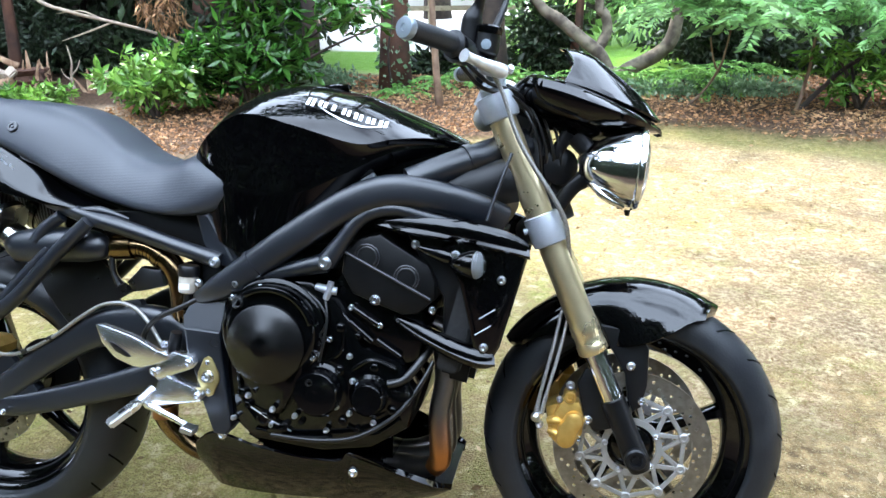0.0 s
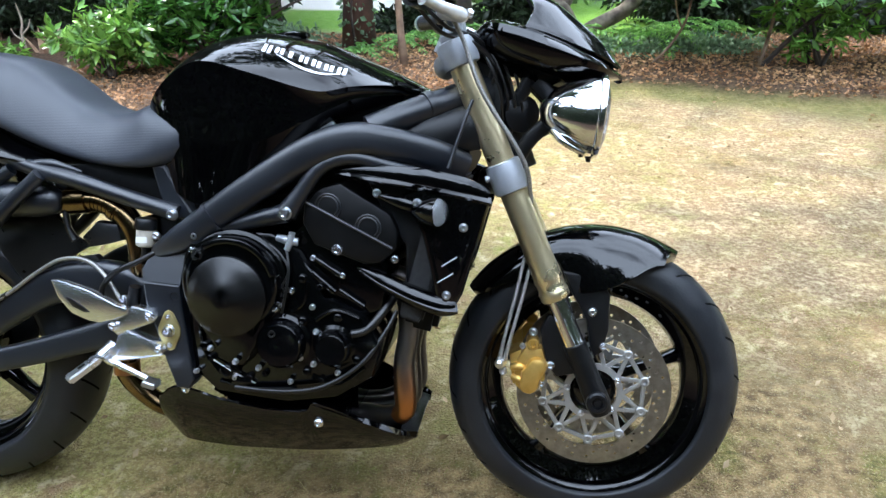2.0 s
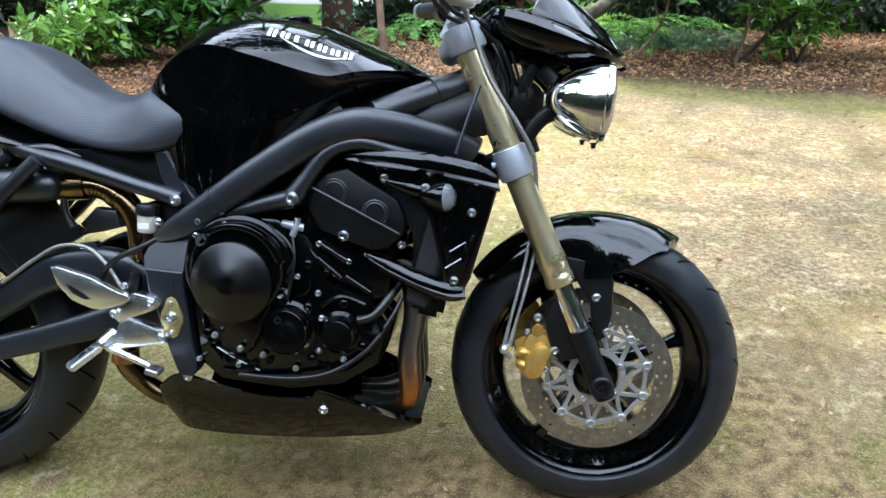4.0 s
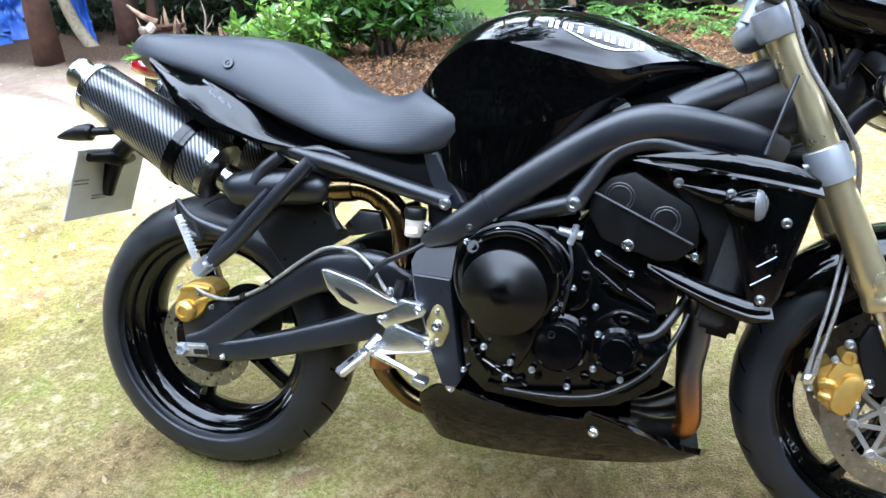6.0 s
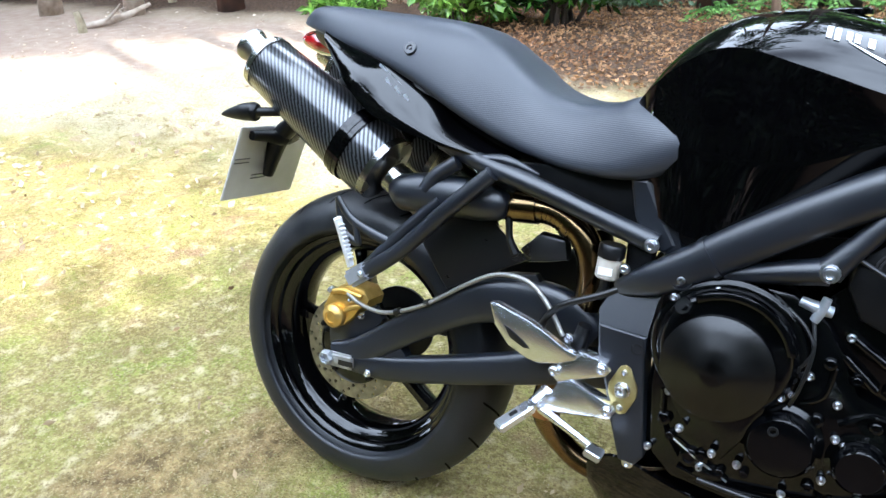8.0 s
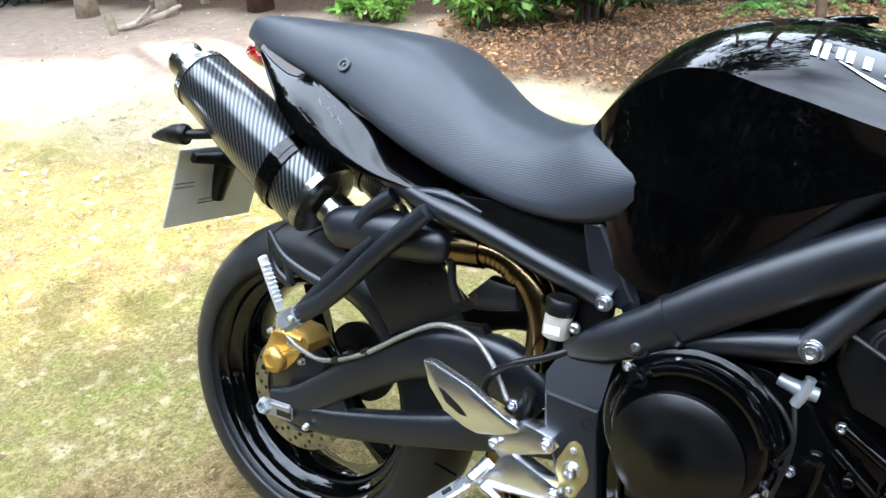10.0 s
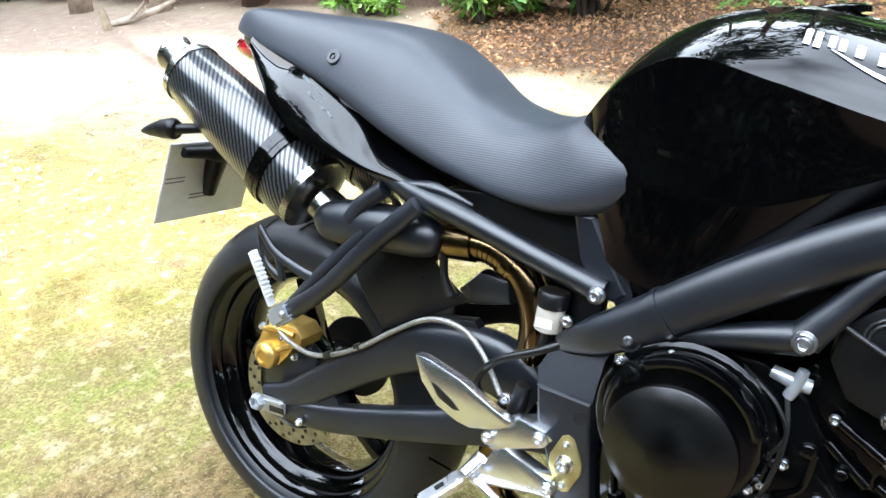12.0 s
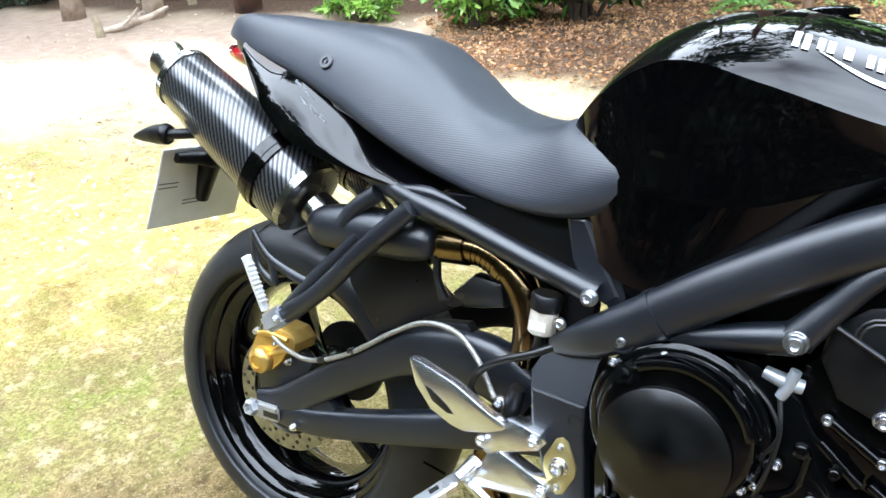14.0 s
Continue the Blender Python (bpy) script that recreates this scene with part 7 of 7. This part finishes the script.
fp = part("rider_peg", Geo().tube([(0.458, -0.20, 0.392), (0.453, -0.215, 0.384), (0.447, -0.23, 0.376)], [0.012, 0.011, 0.010], 10), SILVER, bike, "silver ribbed rider footpeg")
pr = Vector((-0.042, -0.05, -0.036)).to_track_quat("X", "Z").to_matrix()
pc = Vector((0.429, -0.254, 0.359))
pg = Geo().box(pc, (0.066, 0.026, 0.014), pr, 0.003)
for k in (0, 3):
    pg.box(pc + pr @ Vector((0.016 * (k - 1.5), 0, 0.0078)), (0.004, 0.018, 0.002), pr, 0.0006)
part("peg_tread", pg, SILVER, fp)
# black inlay paints the dark recess of the peg
part("peg_slot_inlay", Geo().box(pc + pr @ Vector((0.0, 0.0, 0.0075)), (0.014, 0.008, 0.002), pr, 0.0005), BLACKHOSE, fp)
bp = part("brake_pedal", Geo().tube([(0.455, -0.215, 0.366), (0.50, -0.226, 0.354), (0.546, -0.236, 0.340)], [0.008, 0.0065, 0.006], 10), SILVER, bike, "silver rear brake pedal")
part("pedal_tip", Geo().box((0.556, -0.242, 0.334), (0.026, 0.03, 0.012), Matrix.Rotation(radians(15), 3, "Y"), 0.002), SILVER, bp)
part("rear_master_cylinder", Geo().tube([(0.485, -0.175, 0.44), (0.492, -0.175, 0.47), (0.50, -0.178, 0.505)], [0.012, 0.013, 0.011], 12), PLASTIC, bike, "rear brake master cylinder")
bolt((0.478, -0.185, 0.480), bike, 0.0085, 0.008)
# rear fluid reservoir
rv = part("fluid_reservoir", Geo().lathe([(0.015, 0), (0.0185, 0.003), (0.0185, 0.033), (0.017, 0.036)], (0.519, -0.165, 0.583), (0.08, 0, 1), 24), FLUID, bike, "milky brake fluid reservoir with black cap")
part("cap", Geo().lathe([(0.020, 0.034), (0.0205, 0.036), (0.0205, 0.052), (0.018, 0.055), (0, 0.0555)], (0.519, -0.165, 0.583), (0.08, 0, 1), 20), PLASTIC, rv)
part("level_mark", Geo().box((0.521, -0.1842, 0.598), (0.022, 0.0006, 0.012), None, 0), PLATE, rv)
bolt((0.548, -0.178, 0.606), bike, 0.008, 0.005)
part("reservoir_hose", Geo().tube([(0.518, -0.165, 0.583), (0.517, -0.165, 0.565), (0.51, -0.168, 0.55)], 0.0075, 10), BLACKHOSE, bike)
part("brake_switch_hose", Geo().tube([(0.555, -0.17, 0.58), (0.52, -0.18, 0.56), (0.46, -0.185, 0.53), (0.43, -0.18, 0.49), (0.44, -0.17, 0.46)], 0.0055, 10), BLACKHOSE, bike)
part("rear_brake_hose", Geo().tube([(0.02, -0.135, 0.442), (0.06, -0.14, 0.428), (0.12, -0.15, 0.430), (0.20, -0.155, 0.465), (0.28, -0.155, 0.520), (0.335, -0.155, 0.549), (0.39, -0.158, 0.549), (0.43, -0.165, 0.522), (0.465, -0.175, 0.478)], 0.0042, 10), BRAID, bike, "braided steel rear brake hose")
for x, z in ((0.145, 0.438), (0.205, 0.468)):
    part("hose_grommet", Geo().tube([(x - 0.006, -0.1525, z - 0.002), (x + 0.006, -0.1535, z + 0.004)], 0.0065, 10), BLACKHOSE, bike)
part("shock", Geo().tube([(0.44, 0, 0.62), (0.50, 0, 0.40)], 0.035, 16), PLASTIC, bike)
part("side_stand", Geo().tube([(0.62, 0.16, 0.30), (0.60, 0.20, 0.18), (0.58, 0.245, 0.075)], [0.014, 0.012, 0.011], 10), SATIN, bike, "black side stand")

# fork
F_TOP, F_DIR = Vector((1.128, 0, 0.925)), Vector((0.274, 0, -0.635)).normalized()


def fk(d, y=0.0, ahead=0.0):
    """A point d metres down the fork's line, at y, ahead of the line."""
    return F_TOP + F_DIR * d + Vector((F_DIR.z * -1, 0, F_DIR.x)) * ahead + Vector((0, y, 0))


for s in (-1, 1):
    y = 0.105 * s
    f = part("fork_tube", Geo().lathe([(0.0255, -0.055), (0.0258, 0), (0.0262, 0.02), (0.0262, 0.36), (0.0268, 0.40), (0.0285, 0.41), (0.0285, 0.428), (0.0272, 0.432), (0.0272, 0.447), (0.0290, 0.450), (0.0290, 0.464), (0.026, 0.468)], fk(0, y), F_DIR, 28), GOLD, bike, "gold anodised upside-down fork tube")
    part("fork_stanchion", Geo().lathe([(0.0205, 0.46), (0.0205, 0.575)], fk(0, y), F_DIR, 24), CHROME, f, "chromed fork stanchion")
    part("fork_foot", Geo().lathe([(0.020, 0.562), (0.0228, 0.565), (0.0232, 0.59), (0.0228, 0.64), (0.0238, 0.67), (0.0245, 0.695), (0.020, 0.714), (0.0, 0.72)], fk(0, y), F_DIR, 24), PLASTIC, f, "satin black fork foot")
    part("fork_cap", Geo().lathe([(0.0225, 0.055), (0.0225, 0.066), (0.017, 0.07), (0.009, 0.07), (0.009, 0.064), (0, 0.064)], fk(0, y), -F_DIR, 20), CASTING, f)
    part("axle_end", Geo().lathe([(0.021, 0), (0.021, 0.012), (0.018, 0.015), (0.012, 0.015), (0.011, 0.006), (0.006, 0.006), (0.0055, 0.010), (0, 0.010)], (1.398, 0.126 * s, 0.300), (0, s, 0), 24), PLASTIC, f, "black axle end")
    part("caliper_lug", Geo().plate([(1.34, 0.46), (1.365, 0.42), (1.36, 0.345), (1.32, 0.335), (1.30, 0.36), (1.285, 0.43), (1.30, 0.46)], 0.086 * s, 0.100 * s, 0.004), PLASTIC, f)
    # lower and top yokes clamp rings
    part("clamp_ring", Geo().lathe([(0.028, 0.185), (0.033, 0.187), (0.034, 0.193), (0.034, 0.238), (0.033, 0.243), (0.028, 0.245)], fk(0, y), F_DIR, 28), CASTING, f, "silver lower yoke clamp")
    part("clamp_ring", Geo().lathe([(0.028, -0.055), (0.034, -0.053), (0.036, -0.045), (0.036, -0.012), (0.034, -0.006), (0.028, -0.004)], fk(0, y), F_DIR, 28), CASTING, f, "silver top yoke clamp")
    bolt(fk(0.205, y * 1.0, -0.036) + Vector((0, 0.01 * s, 0)), bike, 0.006, 0.007, CASTING, (1, 0, 0.4))
yo = Geo().tube([fk(-0.028, -0.10), fk(-0.028, -0.04, -0.03), fk(-0.028, 0, -0.036), fk(-0.028, 0.04, -0.03), fk(-0.028, 0.10)], [0.022, 0.022, 0.026, 0.022, 0.022], 14)
part("top_yoke", yo, CASTING, bike, "cast silver top yoke")
part("lower_yoke", Geo().tube([fk(0.215, -0.10), fk(0.215, -0.04, -0.03), fk(0.215, 0, -0.036), fk(0.215, 0.04, -0.03), fk(0.215, 0.10)], [0.024, 0.025, 0.03, 0.025, 0.024], 14), SATIN, bike)

# front calipers
for s in (-1, 1):
    y = s
    lobes = [(1.281 + 0.0195 * math.cos(a), 0.358 + 0.0195 * math.sin(a)) for a in (radians(-15 + 26 * k) for k in range(8))]
    lobes += [(1.2505, 0.349)] + [(1.266 + 0.0195 * math.cos(a), 0.322 + 0.0195 * math.sin(a)) for a in (radians(150 + 26 * k) for k in range(8))] + [(1.2905, 0.336)]
    c = part("front_caliper", Geo().plate(lobes, 0.082 * s, 0.120 * s, 0.008), CALIPER, bike, "gold two-piston front brake caliper", angle=30)
    part("caliper_body", Geo().plate([(1.240, 0.316), (1.236, 0.345), (1.244, 0.374), (1.258, 0.396), (1.290, 0.394), (1.299, 0.37), (1.298, 0.33), (1.280, 0.304), (1.252, 0.304)], 0.070 * s, 0.106 * s, 0.006), CALIPER, c, angle=30)
    part("caliper_ear", Geo().lathe([(0.0125, -0.03), (0.0125, 0.004), (0.0105, 0.007), (0.006, 0.007), (0.005, 0.002), (0, 0.002)], (1.2715, 0.106 * s, 0.404), (0, s, 0), 20), CALIPER, c)
    part("caliper_rib", Geo().tube([(1.232, 0.100 * s, 0.352), (1.246, 0.106 * s, 0.356), (1.256, 0.107 * s, 0.352)], [0.008, 0.009, 0.006], 10), CALIPER, c)
    part("caliper_rib", Geo().tube([(1.234, 0.098 * s, 0.332), (1.246, 0.105 * s, 0.330), (1.254, 0.106 * s, 0.324)], [0.007, 0.008, 0.006], 10), CALIPER, c)
    part("caliper_back", Geo().plate([(1.226, 0.378), (1.25, 0.39), (1.255, 0.312), (1.234, 0.318)], 0.045 * s, 0.10 * s, 0.005), CALIPER, c)
    for x, z, r in ((1.272, 0.427, 0.0085), (1.307, 0.361, 0.009), (1.252, 0.398, 0.006), (1.291, 0.322, 0.006), (1.215, 0.345, 0.0075)):
        bolt((x, 0.106 * s, z), c, r, 0.008, axis=(0, s, 0))
    for k in (0, 1):
        part("brake_hose", Geo().tube([(1.268 - 0.014 * k, 0.075 * s, 0.585), (1.250 - 0.014 * k, 0.10 * s, 0.50), (1.228 - 0.012 * k, 0.115 * s, 0.415), (1.218 - 0.010 * k, 0.118 * s, 0.372)], [0.0036, 0.0036, 0.0036, 0.0055], 10), BRAID, c, "braided steel front brake hose")
    part("banjo", Geo().lathe([(0.010, -0.008), (0.010, 0.008), (0.006, 0.012), (0, 0.012)], (1.210, 0.118 * s, 0.366), (-0.4, s, -0.3), 14), SILVER, c)

# front mudguard
rings = []
for k in range(31):
    t = k / 30
    a = radians(143 - 83 * t)
    rr = 0.312 + 0.006 * math.sin(math.pi * t)
    c = Vector((FC[0], 0, FC[1])) + Vector((math.cos(a), 0, math.sin(a))) * rr
    rad = Vector((math.cos(a), 0, math.sin(a)))
    hw = 0.064 + 0.008 * math.sin(math.pi * t)
    drop = curve1([0, 0.15, 0.3, 0.47, 0.7, 0.82, 0.9, 1.0], [0.014, 0.032, 0.068, 0.108, 0.098, 0.066, 0.030, 0.012], t)
    point = 1 - 0.75 * smooth01(0.93, 1.0, t) - 0.5 * (1 - smooth01(0, 0.06, t))
    e = 0.30 * smooth01(0.42, 0.66, t)
    prof = [(-1.10 - e, -1), (-1.08 - e * 0.75, -0.7), (-1.02 - e * 0.4, -0.35), (-0.9 - e * 0.1, -0.1), (-0.7, 0.06), (-0.35, 0.16), (0, 0.19), (0.35, 0.16), (0.7, 0.06), (0.9 + e * 0.1, -0.1), (1.02 + e * 0.4, -0.35), (1.08 + e * 0.75, -0.7), (1.10 + e, -1)]
    rings.append([c + Vector((0, hw * p * point, 0)) + rad * (drop * q if q < 0 else 0.05 * q) for p, q in prof] + [c + Vector((0, hw * p * point * 0.96, 0)) + rad * ((drop * q if q < 0 else 0.05 * q) - 0.003) for p, q in reversed(prof)])
mud = part("front_mudguard", Geo().grid(rings, True), GLOSS, bike, "gloss black front mudguard", angle=50)
for s in (-1, 1):
    part("mudguard_leg", Geo().plate([(1.325, 0.545), (1.40, 0.535), (1.418, 0.50), (1.418, 0.43), (1.408, 0.385), (1.392, 0.375), (1.382, 0.40), (1.375, 0.45), (1.345, 0.50)], 0.072 * s, 0.086 * s, 0.005), PLASTIC, mud, "black mudguard bracket")
    bolt((1.385, 0.088 * s, 0.467), mud, 0.0085, 0.006, axis=(0, s, 0))
    bolt((1.408, 0.088 * s, 0.398), mud, 0.0075, 0.006, axis=(0, s, 0))

# headlamps
for s in (-1, 1):
    ax = Vector((0.985, 0.02 * s, -0.10)).normalized()
    c = Vector((1.372, 0.098 * s, 0.842))
    hl = part("headlamp", Geo().lathe([(0.0, -0.103), (0.018, -0.100), (0.036, -0.087), (0.052, -0.062), (0.063, -0.034), (0.069, -0.012), (0.0705, 0.0), (0.074, 0.001), (0.0755, 0.006), (0.074, 0.012), (0.070, 0.013), (0.0695, 0.008), (0.058, -0.03), (0.03, -0.06), (0, -0.066)], c, ax, 44), CHROME, bike, "chrome bullet headlamp with clear lens", angle=60)
    part("lamp_lens", Geo().lathe([(0.0705, 0.008), (0.066, 0.014), (0.045, 0.021), (0.02, 0.024), (0, 0.0245)], c, ax, 36), LENS, hl, "clear domed headlamp lens").visible_shadow = False
    part("lamp_trim", Geo().tube([c + Vector((-0.07, -0.03 * -s, 0.02)), c + Vector((-0.082, 0.01 * s, -0.01)), c + Vector((-0.06, 0.035 * s, -0.045)), c + Vector((-0.02, 0.03 * s, -0.068))], [0.005, 0.008, 0.007, 0.005], 10), CHROME, hl)
    bolt(c + Vector((-0.010, 0.0, -0.077)), hl, 0.006, 0.008, PLASTIC, (0, 0, -1))
    lb = Geo().tube([(1.212, 0.058 * s, 0.715), (1.236, 0.06 * s, 0.770), (1.268, 0.062 * s, 0.812), (1.318, 0.066 * s, 0.838)], [0.017, 0.015, 0.015, 0.020], 14, flat=0.55, square=0.7)
    lb.tube([(1.318, 0.066 * s, 0.838), (1.292, 0.064 * s, 0.872), (1.262, 0.062 * s, 0.905)], [0.020, 0.016, 0.018], 14, flat=0.55, square=0.7)
    lb.tube([(1.205, 0.05 * s, 0.80), (1.222, 0.055 * s, 0.86), (1.25, 0.06 * s, 0.91)], [0.012, 0.012, 0.014], 12, flat=0.6)
    part("lamp_bracket", lb, PLASTIC, bike, "black headlamp bracket")
# instrument pod and flyscreen
NX = [1.135, 1.17, 1.22, 1.28, 1.34, 1.39, 1.425]
N_T = [0.995, 1.018, 1.012, 0.990, 0.965, 0.942, 0.918]
N_M = [0.985, 0.995, 0.985, 0.965, 0.945, 0.928, 0.915]
N_B = [0.975, 0.962, 0.942, 0.925, 0.915, 0.912, 0.911]
N_W = [0.05, 0.105, 0.125, 0.13, 0.120, 0.09, 0.035]
rings = []
for i in range(31):
    x = NX[0] + (NX[-1] - NX[0]) * i / 30
    t, m, b, w = (curve1(NX, q, x) for q in (N_T, N_M, N_B, N_W))
    k = 1 - smooth01(1.30, 1.41, x)
    half = [Vector((x, -w * p, z)) for p, z in ((0, t + 0.004), (0.4, t + 0.002), (0.75, t - 0.004), (0.93, t - 0.012), (1.0, m), (0.97, (m + b) / 2), (0.85, b + 0.002), (0.5, b - 0.024 * k), (0, b - 0.032 * k))]
    rings.append([Vector((v.x, -v.y, v.z)) for v in reversed(half[1:-1])] + half)
pod = part("headlamp_fairing", Geo().grid(rings, True), GLOSS, bike, "gloss black headlamp fairing", angle=35)
rings = []
crest, _ = spline([(1.226, 0, 1.078), (1.285, 0, 1.064), (1.33, 0, 1.032), (1.385, 0, 0.985), (1.424, 0, 0.938)], [0] * 5, 6)
hem, _ = spline([(1.240, -0.066, 1.010), (1.285, -0.076, 0.994), (1.335, -0.074, 0.972), (1.388, -0.055, 0.951), (1.424, -0.012, 0.936)], [0] * 5, 6)
for i, (c, e) in enumerate(zip(crest, hem)):
    half = []
    for k in range(11):
        q = k / 10
        notch = 0.020 * math.sin(math.pi * q) * max(0, 1 - i / 5)
        half.append(Vector((c.x + (e.x - c.x) * q + notch, e.y * q ** 0.88, c.z + (e.z - c.z) * q ** 1.2)))
    outer = [Vector((v.x, -v.y, v.z)) for v in reversed(half[1:])] + half
    rings.append(outer + [v + Vector((-0.003, 0, -0.003)) for v in reversed(outer)])
part("flyscreen", Geo().grid(rings, True), GLOSS, pod, "gloss black flyscreen", angle=50)
part("instrument", Geo().box((1.205, 0, 0.992), (0.05, 0.12, 0.03), Matrix.Rotation(radians(-25), 3, "Y"), 0.015), PLASTIC, bike)
part("horn", Geo().lathe([(0.02, -0.015), (0.036, -0.012), (0.036, 0.006), (0.02, 0.012), (0, 0.012)], (1.235, -0.045, 0.845), (0.4, -0.9, 0), 24), PLASTIC, bike)
for k in range(4):
    part("wiring_loop", Geo().tube([(1.13, -0.05 - 0.012 * k, 0.985 + 0.004 * k), (1.165 + 0.014 * k, -0.09 + 0.008 * k, 0.95), (1.195 + 0.014 * k, -0.085 + 0.01 * k, 0.885 - 0.012 * k), (1.20, -0.05 + 0.012 * k, 0.80 + 0.02 * k)], 0.003, 8), BLACKHOSE, bike)

# handlebar and controls
for s in (-1, 1):
    hb = part("handlebar", Geo().tube([(1.10, 0.0, 1.012), (1.10, 0.05 * s, 1.012), (1.092, 0.12 * s, 1.028), (1.062, 0.20 * s, 1.05), (1.02, 0.27 * s, 1.058), (0.988, 0.325 * s, 1.060)], 0.0112, 14), SATIN, bike, "black tapered handlebar")
    a, b = Vector((1.048, 0.218 * s, 1.052)), Vector((0.990, 0.322 * s, 1.060))
    d = (b - a).normalized()
    L = (b - a).length
    prof = [(0.0235, 0), (0.0235, 0.004), (0.017, 0.006)]
    for k in range(28):
        h = 0.010 + (L - 0.016) * k / 27
        prof += [(0.0166, h - 0.0011), (0.0172, h), (0.0166, h + 0.0011)]
    part("grip", Geo().lathe(prof + [(0.015, L)], a, d, 22), RUBBER, hb, "black rubber grip", angle=0)
    part("bar_end", Geo().lathe([(0.0135, 0.0), (0.0178, 0.001), (0.0185, 0.006), (0.0178, 0.012), (0.0165, 0.014), (0.006, 0.0145), (0.005, 0.012), (0, 0.012)], b, d, 26), GREYLENS, hb, "grey alloy bar end weight")
    part("riser", Geo().tube([fk(-0.045, 0.05 * s, -0.03), (1.10, 0.05 * s, 1.0), (1.10, 0.05 * s, 1.026)], [0.02, 0.019, 0.016], 14), CASTING, hb)
    part("switch_block", Geo().tube([(1.062, 0.186 * s, 1.042), (1.050, 0.214 * s, 1.046)], [0.024, 0.026], 14), PLASTIC, hb)
    lv = part("brake_perch", Geo().tube([(1.088, 0.145 * s, 1.022), (1.115, 0.16 * s, 1.016), (1.13, 0.175 * s, 1.010)], [0.014, 0.014, 0.013], 12), LEVERALLOY, hb, "cast silver lever perch")
    part("lever", Geo().tube([(1.128, 0.172 * s, 1.010), (1.11, 0.195 * s, 1.016), (1.09, 0.217 * s, 1.022), (1.074, 0.234 * s, 1.028), (1.068, 0.240 * s, 1.030)], [0.0115, 0.0115, 0.0095, 0.0085, 0.0118], 14, flat=1.2), LEVERALLOY, lv, "silver brake lever")
    bolt((1.14, 0.165 * s, 1.015), lv, 0.008, 0.008, axis=(0.5, 0.6 * s, 0.5))
fr = part("front_reservoir", Geo().lathe([(0.018, 0), (0.0215, 0.003), (0.0215, 0.036), (0.019, 0.038)], (1.096, -0.152, 1.042), (0.12, 0, 1), 22), PLASTIC, bike, "black front brake fluid reservoir")
part("cap", Geo().lathe([(0.0235, 0.036), (0.024, 0.038), (0.024, 0.048), (0.021, 0.051), (0, 0.051)], (1.096, -0.152, 1.042), (0.12, 0, 1), 20), ENGINE, fr)
part("sight_glass", Geo().lathe([(0.009, 0), (0.009, 0.002), (0, 0.0025)], (1.098, -0.173, 1.058), (0.1, -1, 0), 16), GREYLENS, fr)
part("reservoir_stay", Geo().tube([(1.10, -0.135, 1.02), (1.104, -0.135, 1.06)], 0.012, 10), PLASTIC, bike)
for s in (-1, 1):
    m = part("mirror_stalk", Geo().tube([(1.064, 0.14 * s, 1.035), (1.066, 0.142 * s, 1.075), (1.070, 0.144 * s, 1.108), (1.082, 0.15 * s, 1.135), (1.10, 0.20 * s, 1.20), (1.10, 0.26 * s, 1.245)], [0.018, 0.0195, 0.0185, 0.009, 0.007, 0.007], 14), PLASTIC, bike, "black mirror stalk")
    part("mirror_head", Geo().tube([(1.105, 0.215 * s, 1.255), (1.10, 0.26 * s, 1.262), (1.095, 0.33 * s, 1.258), (1.095, 0.35 * s, 1.25)], [0.015, 0.032, 0.030, 0.008], 16, flat=0.55), PLASTIC, m, "black oval mirror")
part("front_hose", Geo().tube([(1.112, -0.155, 1.005), (1.130, -0.150, 0.971), (1.158, -0.146, 0.896), (1.190, -0.143, 0.842), (1.222, -0.138, 0.795), (1.249, -0.126, 0.745), (1.258, -0.108, 0.69), (1.264, -0.08, 0.62), (1.268, -0.07, 0.585)], 0.0045, 10), BRAID, bike, "grey braided brake hose looping past the fork")
part("control_cable", Geo().tube([(1.06, -0.18, 1.03), (1.10, -0.14, 0.995), (1.15, -0.10, 0.98), (1.18, -0.06, 0.94), (1.16, -0.06, 0.88)], 0.004, 8), BLACKHOSE, bike)
part("control_cable", Geo().tube([(1.055, -0.185, 1.022), (1.09, -0.15, 0.985), (1.15, -0.11, 0.968), (1.185, -0.07, 0.92), (1.15, -0.07, 0.86)], 0.004, 8), BLACKHOSE, bike)
part("loom_strap", Geo().tube([(1.148, -0.152, 0.868), (1.125, -0.165, 0.80), (1.108, -0.172, 0.745)], [0.0035, 0.003, 0.004], 10), SATIN, bike)
